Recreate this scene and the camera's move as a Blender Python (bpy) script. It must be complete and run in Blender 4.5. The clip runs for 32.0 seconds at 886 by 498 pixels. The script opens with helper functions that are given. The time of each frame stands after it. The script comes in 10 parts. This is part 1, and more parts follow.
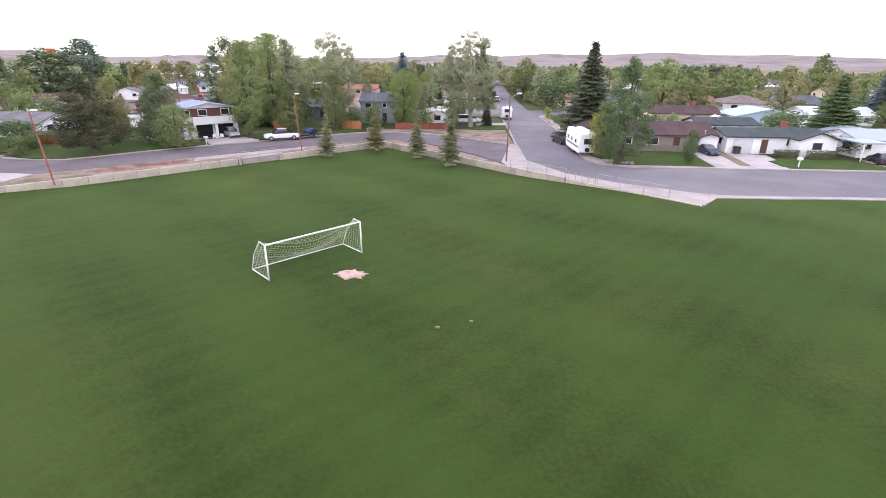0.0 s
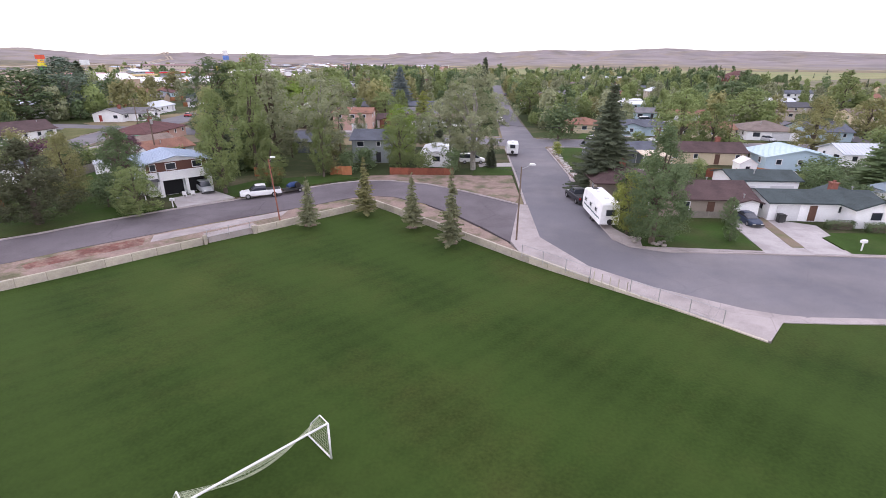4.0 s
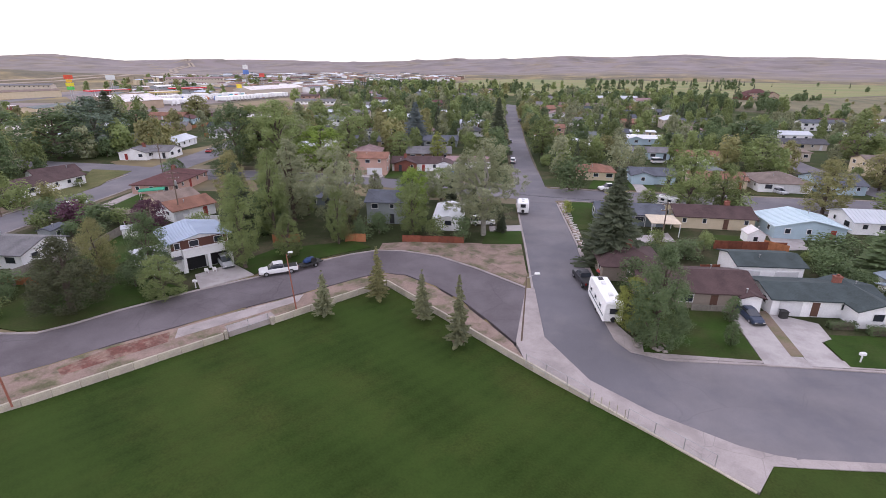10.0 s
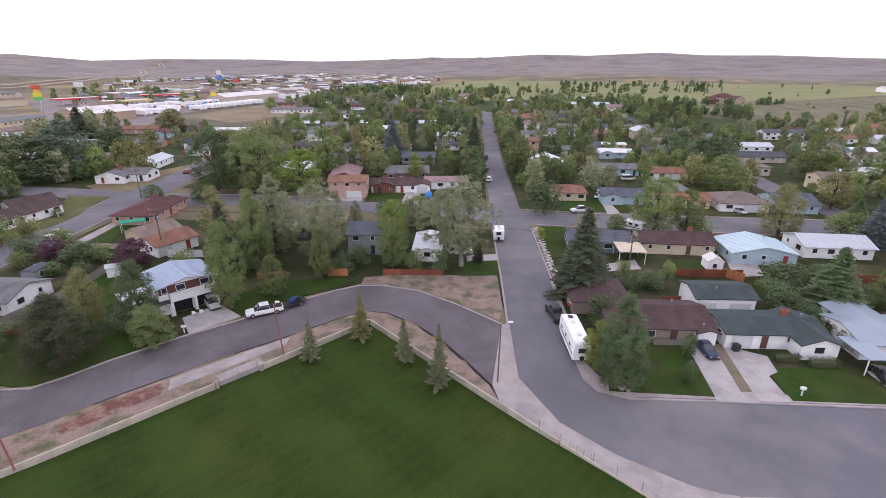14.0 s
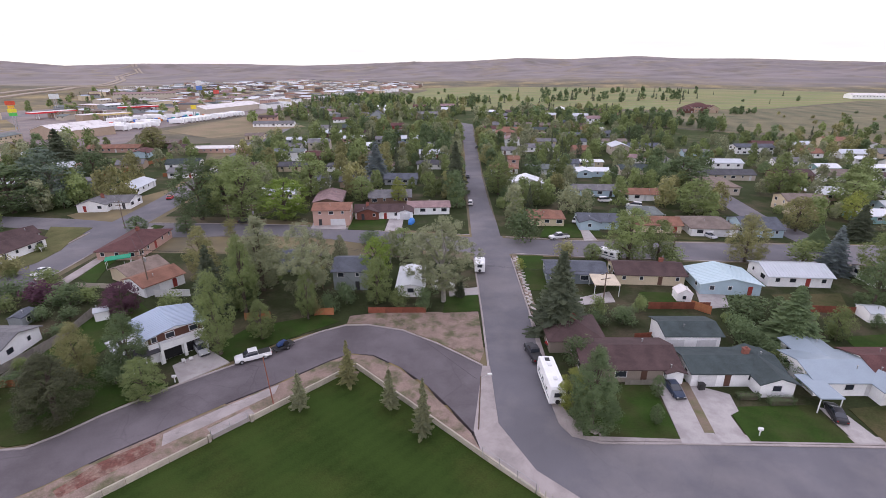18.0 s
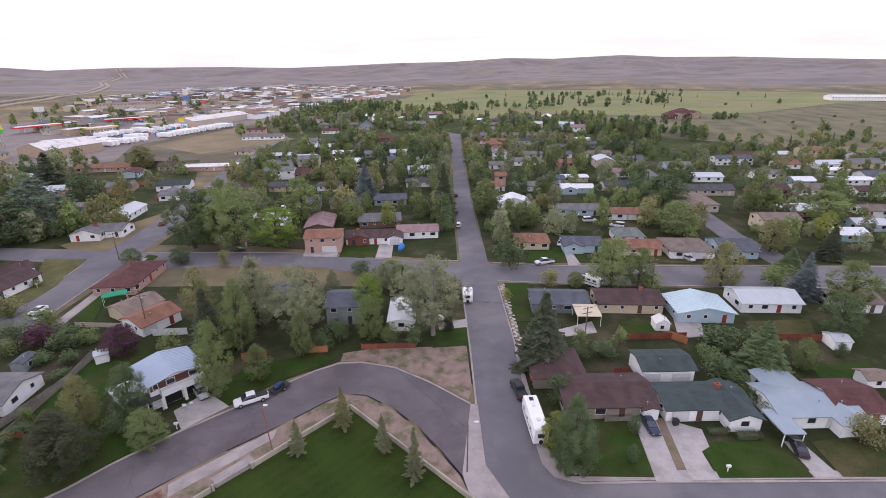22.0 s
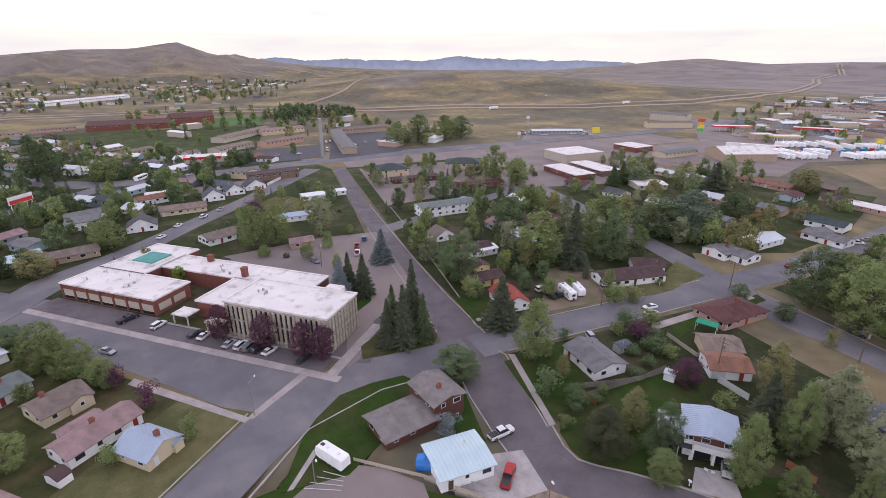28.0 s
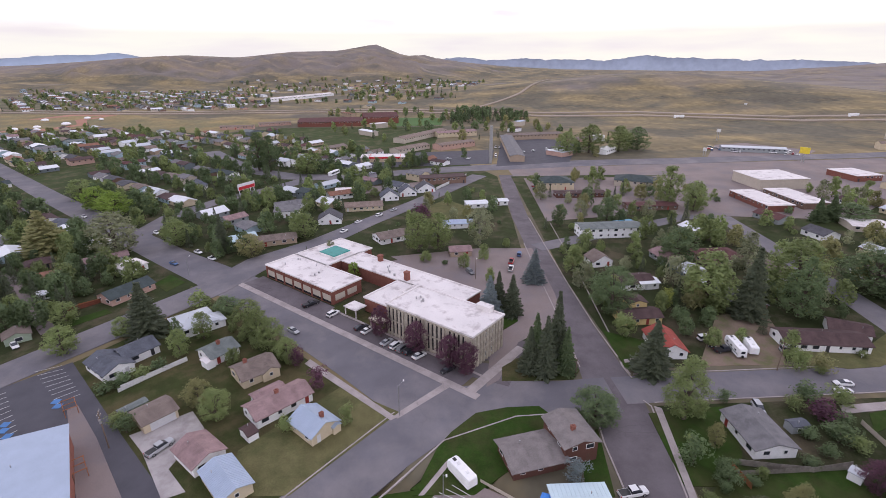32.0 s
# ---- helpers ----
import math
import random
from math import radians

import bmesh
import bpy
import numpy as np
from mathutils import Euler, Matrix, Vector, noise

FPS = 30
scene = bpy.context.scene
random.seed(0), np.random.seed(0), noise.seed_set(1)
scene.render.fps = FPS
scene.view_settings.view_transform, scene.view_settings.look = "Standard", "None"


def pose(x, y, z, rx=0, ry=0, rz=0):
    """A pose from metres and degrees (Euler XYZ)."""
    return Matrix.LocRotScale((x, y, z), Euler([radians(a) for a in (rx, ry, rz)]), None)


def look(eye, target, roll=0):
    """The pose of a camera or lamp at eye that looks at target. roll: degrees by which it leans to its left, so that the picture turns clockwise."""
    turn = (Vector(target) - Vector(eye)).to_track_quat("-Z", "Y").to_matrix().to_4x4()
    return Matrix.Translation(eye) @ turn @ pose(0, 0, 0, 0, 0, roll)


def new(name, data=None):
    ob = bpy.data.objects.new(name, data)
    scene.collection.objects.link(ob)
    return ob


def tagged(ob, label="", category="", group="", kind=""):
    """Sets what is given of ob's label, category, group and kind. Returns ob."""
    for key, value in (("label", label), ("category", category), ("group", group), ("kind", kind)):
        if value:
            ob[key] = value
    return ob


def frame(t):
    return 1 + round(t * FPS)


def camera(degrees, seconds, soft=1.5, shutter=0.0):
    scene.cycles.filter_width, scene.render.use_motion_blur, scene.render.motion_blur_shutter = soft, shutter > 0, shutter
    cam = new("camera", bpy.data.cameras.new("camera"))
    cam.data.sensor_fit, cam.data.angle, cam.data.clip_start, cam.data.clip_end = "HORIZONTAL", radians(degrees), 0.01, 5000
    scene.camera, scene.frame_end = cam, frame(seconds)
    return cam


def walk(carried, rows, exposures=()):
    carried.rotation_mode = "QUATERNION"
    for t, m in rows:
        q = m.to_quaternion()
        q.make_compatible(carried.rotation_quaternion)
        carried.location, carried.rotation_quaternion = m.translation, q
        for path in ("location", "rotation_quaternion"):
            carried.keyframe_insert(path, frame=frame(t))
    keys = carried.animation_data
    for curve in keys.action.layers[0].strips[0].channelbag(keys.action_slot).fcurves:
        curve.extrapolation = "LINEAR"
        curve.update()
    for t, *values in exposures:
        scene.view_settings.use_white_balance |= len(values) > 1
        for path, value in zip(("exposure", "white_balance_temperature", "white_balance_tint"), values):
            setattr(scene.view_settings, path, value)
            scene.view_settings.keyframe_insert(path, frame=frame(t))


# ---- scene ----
cam = camera(84.1, 32.0, soft=0.55)
PATH = [
    (0, (1.276, -3.178, 12.628), (1.1790, -1.3090, 11.9221), 0.36),
    (0.5, (1.184, -2.022, 13.645), (1.0904, -0.1552, 12.9327), 0.33),
    (1, (1.144, -0.630, 14.608), (1.0536, 1.2341, 13.8889), 0.41),
    (1.5, (1.072, 0.957, 15.540), (0.9824, 2.8192, 14.8169), 0.34),
    (2, (0.965, 2.750, 16.433), (0.8750, 4.6110, 15.7065), 0.24),
    (2.5, (0.826, 4.593, 17.329), (0.7373, 6.4532, 16.5993), 0.15),
    (3, (0.732, 6.480, 18.191), (0.6409, 8.3405, 17.4631), 0.15),
    (3.5, (0.661, 8.262, 19.061), (0.5673, 10.1243, 18.3375), 0.20),
    (5.5, (0.826, 14.110, 22.895), (0.6954, 15.9717, 22.1765), 0.02),
    (6, (0.955, 14.672, 23.930), (0.8119, 16.5343, 23.2148), -0.00),
    (6.5, (0.935, 14.846, 24.931), (0.7829, 16.7096, 24.2202), 0.04),
    (7, (0.948, 14.699, 25.938), (0.7889, 16.5634, 25.2321), 0.10),
    (7.5, (1.020, 14.266, 26.912), (0.8555, 16.1311, 26.2094), 0.16),
    (8, (1.097, 13.743, 27.908), (0.9276, 15.6083, 27.2071), 0.18),
    (8.5, (1.132, 13.223, 28.893), (0.9635, 15.0885, 28.1910), 0.16),
    (9, (1.154, 12.727, 29.901), (0.9883, 14.5917, 29.1968), 0.18),
    (9.5, (1.188, 12.272, 30.874), (1.0240, 14.1360, 30.1688), 0.25),
    (10, (1.171, 11.867, 31.822), (1.0136, 13.7314, 31.1148), 0.26),
    (10.5, (1.144, 11.546, 32.764), (0.9963, 13.4096, 32.0546), 0.21),
    (11, (1.159, 11.295, 33.669), (1.0209, 13.1583, 32.9573), 0.17),
    (11.5, (1.219, 11.082, 34.608), (1.0901, 12.9463, 33.8951), 0.13),
    (12, (1.284, 10.875, 35.602), (1.1655, 12.7406, 34.8906), 0.11),
    (12.5, (1.320, 10.717, 36.543), (1.2122, 12.5825, 35.8302), 0.12),
    (13, (1.340, 10.563, 37.521), (1.2451, 12.4293, 36.8072), 0.12),
    (13.5, (1.366, 10.509, 38.560), (1.2804, 12.3745, 37.8450), 0.13),
    (14, (1.367, 10.430, 39.578), (1.2926, 12.2968, 38.8638), 0.07),
    (14.5, (1.429, 10.333, 40.565), (1.3646, 12.1989, 39.8485), 0.09),
    (16.5, (1.791, 9.966, 44.547), (1.7593, 11.8352, 43.8372), -0.04),
    (17, (1.842, 9.832, 45.517), (1.8188, 11.7024, 44.8088), -0.15),
    (17.5, (1.826, 9.761, 46.591), (1.8093, 11.6323, 45.8855), -0.09),
    (18, (1.828, 9.668, 47.662), (1.8171, 11.5396, 46.9563), -0.11),
    (18.5, (1.906, 9.557, 48.725), (1.8997, 11.4277, 48.0174), -0.17),
    (19, (2.011, 9.442, 49.841), (2.0094, 11.3132, 49.1339), -0.30),
    (19.5, (2.056, 9.255, 51.026), (2.0608, 11.1261, 50.3181), -0.40),
    (20, (2.099, 9.087, 52.167), (2.1094, 10.9575, 51.4593), -0.45),
    (20.5, (2.141, 8.926, 53.257), (2.1573, 10.7967, 52.5508), -0.51),
    (21, (2.183, 8.806, 54.354), (2.2012, 10.6781, 53.6506), -0.55),
    (21.5, (2.324, 8.553, 55.574), (2.3509, 10.4239, 54.8674), -0.61),
    (22, (2.429, 8.451, 56.740), (2.4555, 10.3219, 56.0326), -0.68),
    (22.5, (2.494, 8.560, 57.665), (2.4812, 10.4307, 56.9583), -0.65),
    (23, (2.602, 8.901, 58.442), (2.4857, 10.7700, 57.7387), -0.49),
    (23.5, (2.848, 9.035, 59.343), (2.5614, 10.8839, 58.6369), -0.56),
    (24, (3.082, 9.071, 60.396), (2.5942, 10.8769, 59.6874), -0.61),
    (24.5, (3.130, 9.067, 61.561), (2.4417, 10.8057, 60.8522), -0.55),
    (25, (3.062, 9.139, 62.871), (2.1910, 10.7944, 62.1633), -0.50),
    (25.5, (3.232, 9.372, 64.200), (2.1806, 10.9185, 63.4902), -0.32),
    (27.5, (3.929, 9.945, 69.865), (2.2842, 10.8312, 69.1514), -0.33),
    (28, (4.053, 9.927, 71.125), (2.3205, 10.6257, 70.4091), -0.25),
    (28.5, (4.306, 10.036, 72.161), (2.5058, 10.5314, 71.4444), -0.20),
    (29, (4.611, 10.283, 73.042), (2.7698, 10.5939, 72.3241), -0.17),
    (29.5, (4.904, 10.574, 73.898), (3.0515, 10.8060, 73.1819), -0.19),
    (30, (5.142, 10.792, 74.810), (3.2848, 10.9922, 74.0947), -0.27),
    (30.5, (5.283, 10.795, 75.904), (3.4236, 10.9760, 75.1903), -0.25),
    (31, (5.263, 10.780, 77.023), (3.4007, 10.9325, 76.3097), -0.23),
    (31.5, (5.086, 10.730, 78.094), (3.2220, 10.8510, 77.3781), -0.27),
    (32, (4.780, 10.657, 79.133), (2.9148, 10.7402, 78.4156), -0.33),
]
walk(cam, [(t, look(eye, target, roll)) for t, eye, target, roll in PATH], [(0, .92), (2, .88), (3.5, .66), (6, .42), (9, .30), (14, .22), (19, .13), (24, .06), (29, -.04), (32, -.06)])

# ---------------------------------------------------------------- sky and light
SUN_ELEV, SUN_AZ = 14.0, 62.0          # degrees; azimuth counted from +y towards -x
world = bpy.data.worlds.new("sky")
scene.world = world
world.use_nodes = True
wn, wl = world.node_tree.nodes, world.node_tree.links
wbg = wn["Background"]
wsky = wn.new("ShaderNodeTexSky")
wsky.sky_type, wsky.sun_disc = 'NISHITA', False
wsky.sun_elevation, wsky.sun_rotation = radians(SUN_ELEV), radians(-SUN_AZ)
wtc = wn.new("ShaderNodeTexCoord")
wmap = wn.new("ShaderNodeMapping")
wmap.inputs["Scale"].default_value = (1.0, 1.0, 5.0)
wnoise = wn.new("ShaderNodeTexNoise")
wnoise.inputs["Scale"].default_value = 2.6
wnoise.inputs["Detail"].default_value = 5.0
wramp = wn.new("ShaderNodeMapRange")
wramp.inputs["From Min"].default_value, wramp.inputs["From Max"].default_value = 0.3, 0.7
wramp.inputs["To Min"].default_value, wramp.inputs["To Max"].default_value = 0.84, 0.97
wsep = wn.new("ShaderNodeSeparateXYZ")
wup = wn.new("ShaderNodeMapRange")
wup.inputs["From Min"].default_value, wup.inputs["From Max"].default_value = 0.04, 0.42
wcloud = wn.new("ShaderNodeMix")                             # at dusk the thin cloud is brighter towards the horizon
wcloud.data_type = 'RGBA'
wcloud.inputs["A"].default_value = (18.5, 17.9, 20.2, 1.0)
wcloud.inputs["B"].default_value = (7.6, 7.4, 9.4, 1.0)
wmix = wn.new("ShaderNodeMix")
wmix.data_type = 'RGBA'
wl.new(wtc.outputs["Generated"], wmap.inputs["Vector"])
wl.new(wtc.outputs["Generated"], wsep.inputs["Vector"])
wl.new(wsep.outputs["Z"], wup.inputs["Value"])
wl.new(wup.outputs["Result"], wcloud.inputs["Factor"])
wl.new(wcloud.outputs["Result"], wmix.inputs["B"])
wl.new(wmap.outputs["Vector"], wnoise.inputs["Vector"])
wl.new(wnoise.outputs["Fac"], wramp.inputs["Value"])
wl.new(wramp.outputs["Result"], wmix.inputs["Factor"])
wl.new(wsky.outputs["Color"], wmix.inputs["A"])
wlow = wn.new("ShaderNodeMapRange")                           # a pale yellow band lies on the skyline
wlow.inputs["From Min"].default_value, wlow.inputs["From Max"].default_value = 0.045, 0.15
wlow.inputs["To Min"].default_value, wlow.inputs["To Max"].default_value = 0.97, 0.0
wband = wn.new("ShaderNodeMix")
wband.data_type = 'RGBA'
wband.inputs["B"].default_value = (6.45, 6.2, 5.75, 1.0)
wl.new(wsep.outputs["Z"], wlow.inputs["Value"])
wl.new(wlow.outputs["Result"], wband.inputs["Factor"])
wl.new(wmix.outputs["Result"], wband.inputs["A"])
wmap_b = wn.new("ShaderNodeMapping")                          # thin mauve streaks of cloud low in the sky
wmap_b.inputs["Scale"].default_value = (1.0, 1.0, 8.0)
wnoise_b = wn.new("ShaderNodeTexNoise")
wnoise_b.inputs["Scale"].default_value, wnoise_b.inputs["Detail"].default_value = 4.0, 7.0
wthin = wn.new("ShaderNodeMapRange")
wthin.inputs["From Min"].default_value, wthin.inputs["From Max"].default_value = 0.40, 0.78
wthin.inputs["To Max"].default_value = 0.97
wstreak = wn.new("ShaderNodeMix")
wstreak.data_type = 'RGBA'
wstreak.inputs["B"].default_value = (5.8, 5.25, 5.8, 1.0)
wl.new(wtc.outputs["Generated"], wmap_b.inputs["Vector"])
wl.new(wmap_b.outputs["Vector"], wnoise_b.inputs["Vector"])
wl.new(wnoise_b.outputs["Fac"], wthin.inputs["Value"])
wl.new(wthin.outputs["Result"], wstreak.inputs["Factor"])
wl.new(wband.outputs["Result"], wstreak.inputs["A"])
wl.new(wstreak.outputs["Result"], wbg.inputs["Color"])
wbg.inputs["Strength"].default_value = 0.156

sun_data = bpy.data.lights.new("sun", 'SUN')
sun_data.energy, sun_data.angle, sun_data.color = 0.35, radians(14), (1.0, 0.86, 0.72)
sun = new("sun", sun_data)
sun.matrix_world = look((-math.sin(radians(SUN_AZ)) * 300, math.cos(radians(SUN_AZ)) * 300, math.tan(radians(SUN_ELEV)) * 300), (0, 0, 0))
scene.view_settings.exposure = 0.0

# ---------------------------------------------------------------- materials
MATS = {}


def material(name, rgb, rough=0.85, dark=0.72, light=1.18, big=0.35, fine=9.0, bump=0.15, metal=0.0, jitter=0.0, second=None,
             second_scale=0.12, second_lo=0.45, second_hi=0.62, own=False):
    """A surface with grain at two scales; second: another colour that breaks through in patches; jitter: change from object to object."""
    if name in MATS:
        return MATS[name]
    m = bpy.data.materials.new(name)
    m.use_nodes = True
    n, l = m.node_tree.nodes, m.node_tree.links
    b = n["Principled BSDF"]
    tc = n.new("ShaderNodeTexCoord")
    n1, n2 = n.new("ShaderNodeTexNoise"), n.new("ShaderNodeTexNoise")
    n1.inputs["Scale"].default_value, n2.inputs["Scale"].default_value = big, fine
    n1.inputs["Detail"].default_value, n2.inputs["Detail"].default_value = 4.0, 3.0
    for q in (n1, n2):
        l.new(tc.outputs["Object"], q.inputs["Vector"])
    add = n.new("ShaderNodeMath")
    add.operation = 'ADD'
    l.new(n1.outputs["Fac"], add.inputs[0])
    l.new(n2.outputs["Fac"], add.inputs[1])
    rng = n.new("ShaderNodeMapRange")
    rng.inputs["From Min"].default_value, rng.inputs["From Max"].default_value = 0.65, 1.35
    rng.inputs["To Min"].default_value, rng.inputs["To Max"].default_value = dark, light
    l.new(add.outputs[0], rng.inputs["Value"])
    value = rng.outputs["Result"]
    info = n.new("ShaderNodeObjectInfo")
    if jitter:
        jr = n.new("ShaderNodeMapRange")
        jr.inputs["To Min"].default_value, jr.inputs["To Max"].default_value = 1 - jitter, 1 + jitter
        l.new(info.outputs["Random"], jr.inputs["Value"])
        mul = n.new("ShaderNodeMath")
        mul.operation = 'MULTIPLY'
        l.new(value, mul.inputs[0])
        l.new(jr.outputs["Result"], mul.inputs[1])
        value = mul.outputs[0]
    base = n.new("ShaderNodeRGB")
    base.outputs[0].default_value = (*rgb, 1)
    colour = info.outputs["Color"] if own else base.outputs[0]
    if second:
        n3 = n.new("ShaderNodeTexNoise")
        n3.inputs["Scale"].default_value, n3.inputs["Detail"].default_value = second_scale, 6.0
        n3.inputs["Roughness"].default_value = 0.65
        l.new(tc.outputs["Object"], n3.inputs["Vector"])
        r3 = n.new("ShaderNodeMapRange")
        r3.inputs["From Min"].default_value, r3.inputs["From Max"].default_value = second_lo, second_hi
        l.new(n3.outputs["Fac"], r3.inputs["Value"])
        mx = n.new("ShaderNodeMix")
        mx.data_type = 'RGBA'
        mx.inputs["B"].default_value = (*second, 1)
        l.new(colour, mx.inputs["A"])
        l.new(r3.outputs["Result"], mx.inputs["Factor"])
        colour = mx.outputs["Result"]
    vm = n.new("ShaderNodeVectorMath")
    vm.operation = 'SCALE'
    l.new(colour, vm.inputs[0])
    l.new(value, vm.inputs["Scale"])
    l.new(vm.outputs["Vector"], b.inputs["Base Color"])
    b.inputs["Roughness"].default_value, b.inputs["Metallic"].default_value = rough, metal
    b.inputs["Specular IOR Level"].default_value = 0.3
    if bump:
        bp = n.new("ShaderNodeBump")
        bp.inputs["Strength"].default_value, bp.inputs["Distance"].default_value = bump, 0.03
        l.new(n2.outputs["Fac"], bp.inputs["Height"])
        l.new(bp.outputs["Normal"], b.inputs["Normal"])
    MATS[name] = m
    return m


def tint(m, node_type, setup):
    """Lets setup(nodes, links, old colour socket, texture coordinates) put one more layer on a material's colour."""
    n, l = m.node_tree.nodes, m.node_tree.links
    b = n["Principled BSDF"]
    old = b.inputs["Base Color"].links[0].from_socket
    tc = next(q for q in n if q.bl_idname == "ShaderNodeTexCoord")
    l.new(setup(n, l, old, tc), b.inputs["Base Color"])
    return m


def mix_over(n, l, old, rgb, fac, how='MIX'):
    mx = n.new("ShaderNodeMix")
    mx.data_type, mx.blend_type = 'RGBA', how
    l.new(old, mx.inputs["A"])
    mx.inputs["B"].default_value = (*rgb, 1)
    l.new(fac, mx.inputs["Factor"])
    return mx.outputs["Result"]


def cracks(scale, width, rgb, strength=0.8):
    def setup(n, l, old, tc):
        wob = n.new("ShaderNodeTexNoise")
        wob.inputs["Scale"].default_value = scale * 2.5
        mxv = n.new("ShaderNodeMix")
        mxv.data_type = 'RGBA'
        mxv.blend_type = 'LINEAR_LIGHT'
        mxv.inputs["Factor"].default_value = 0.9 / scale * 0.1
        l.new(tc.outputs["Object"], wob.inputs["Vector"])
        l.new(tc.outputs["Object"], mxv.inputs["A"])
        l.new(wob.outputs["Color"], mxv.inputs["B"])
        vor = n.new("ShaderNodeTexVoronoi")
        vor.feature = 'DISTANCE_TO_EDGE'
        vor.inputs["Scale"].default_value = scale
        l.new(mxv.outputs["Result"], vor.inputs["Vector"])
        r = n.new("ShaderNodeMapRange")
        r.inputs["From Min"].default_value, r.inputs["From Max"].default_value = 0.0, width
        r.inputs["To Min"].default_value, r.inputs["To Max"].default_value = strength, 0.0
        l.new(vor.outputs["Distance"], r.inputs["Value"])
        # cracks fade out in places
        gate = n.new("ShaderNodeTexNoise")
        gate.inputs["Scale"].default_value = 0.05
        l.new(tc.outputs["Object"], gate.inputs["Vector"])
        gr = n.new("ShaderNodeMapRange")
        gr.inputs["From Min"].default_value, gr.inputs["From Max"].default_value = 0.42, 0.6
        l.new(gate.outputs["Fac"], gr.inputs["Value"])
        mu = n.new("ShaderNodeMath")
        mu.operation = 'MULTIPLY'
        l.new(r.outputs["Result"], mu.inputs[0])
        l.new(gr.outputs["Result"], mu.inputs[1])
        return mix_over(n, l, old, rgb, mu.outputs[0])
    return setup


def bands(scale, angle, rgb, strength, distort=2.0):
    """Soft stripes, such as a mower leaves."""
    def setup(n, l, old, tc):
        mp = n.new("ShaderNodeMapping")
        mp.inputs["Rotation"].default_value = (0, 0, radians(angle))
        l.new(tc.outputs["Object"], mp.inputs["Vector"])
        w = n.new("ShaderNodeTexWave")
        w.inputs["Scale"].default_value, w.inputs["Distortion"].default_value = scale, distort
        w.inputs["Detail"].default_value, w.inputs["Detail Scale"].default_value = 3.0, 0.4
        l.new(mp.outputs["Vector"], w.inputs["Vector"])
        mu = n.new("ShaderNodeMath")
        mu.operation = 'MULTIPLY'
        mu.inputs[1].default_value = strength
        l.new(w.outputs["Fac"], mu.inputs[0])
        return mix_over(n, l, old, rgb, mu.outputs[0])
    return setup


def hazed_hill_cover(n, l, old, tc):
    """Sage-grey brush that takes over from dry grass on the hills, its colour paled by painted haze."""
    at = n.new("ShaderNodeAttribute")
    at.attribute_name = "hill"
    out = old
    # both brush tones are lightened and blued to put distance haze into the colour
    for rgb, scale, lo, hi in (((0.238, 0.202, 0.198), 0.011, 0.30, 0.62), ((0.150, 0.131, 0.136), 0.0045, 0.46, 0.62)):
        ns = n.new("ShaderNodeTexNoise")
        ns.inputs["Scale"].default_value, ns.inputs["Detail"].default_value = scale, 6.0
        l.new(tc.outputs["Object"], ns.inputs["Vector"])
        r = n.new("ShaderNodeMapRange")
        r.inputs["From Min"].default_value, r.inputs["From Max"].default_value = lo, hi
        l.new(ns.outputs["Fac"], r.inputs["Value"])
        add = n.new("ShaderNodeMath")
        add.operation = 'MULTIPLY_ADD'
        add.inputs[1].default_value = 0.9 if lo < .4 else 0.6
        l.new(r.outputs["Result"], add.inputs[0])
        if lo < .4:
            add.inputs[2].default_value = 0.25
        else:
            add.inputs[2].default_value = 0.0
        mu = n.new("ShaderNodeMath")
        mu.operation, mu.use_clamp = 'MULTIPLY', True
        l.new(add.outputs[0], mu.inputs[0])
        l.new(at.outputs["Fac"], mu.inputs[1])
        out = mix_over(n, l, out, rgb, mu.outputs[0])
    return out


def courses(width, height, strength=0.25):
    """Rows of shingles or siding, as fine darker joints."""
    def setup(n, l, old, tc):
        br = n.new("ShaderNodeTexBrick")
        br.inputs["Scale"].default_value = 1.0
        br.inputs["Brick Width"].default_value, br.inputs["Row Height"].default_value = width, height
        br.inputs["Mortar Size"].default_value = 0.025
        br.inputs["Color1"].default_value, br.inputs["Color2"].default_value = (1, 1, 1, 1), (0.8, 0.8, 0.8, 1)
        br.inputs["Mortar"].default_value = (0.45, 0.45, 0.45, 1)
        l.new(tc.outputs["Object"], br.inputs["Vector"])
        mx = n.new("ShaderNodeMix")
        mx.data_type, mx.blend_type = 'RGBA', 'MULTIPLY'
        mx.inputs["Factor"].default_value = strength
        l.new(old, mx.inputs["A"])
        l.new(br.outputs["Color"], mx.inputs["B"])
        return mx.outputs["Result"]
    return setup


M = material
ASPHALT = tint(M("asphalt", (0.152, 0.146, 0.160), 0.9, 0.8, 1.15, 0.12, 14, 0.2, second=(0.205, 0.19, 0.195), second_scale=0.05), "", cracks(0.10, 0.006, (0.09, 0.085, 0.09), 0.35))
OLD_ASPHALT = tint(tint(M("old_asphalt", (0.150, 0.132, 0.140), 0.92, 0.74, 1.2, 0.15, 11, 0.3, second=(0.118, 0.102, 0.108), second_scale=0.09), "", cracks(0.22, 0.018, (0.085, 0.075, 0.08), 0.45)), "", cracks(0.07, 0.008, (0.07, 0.06, 0.065), 0.5))
LOT_ASPHALT = M("dark_asphalt", (0.085, 0.083, 0.095), 0.9, 0.8, 1.2, 0.2, 14, 0.2)
CONCRETE = tint(M("concrete", (0.385, 0.340, 0.325), 0.9, 0.8, 1.15, 0.3, 12, 0.15, second=(0.31, 0.275, 0.26), second_scale=0.25), "", cracks(0.25, 0.012, (0.2, 0.18, 0.17), 0.6))
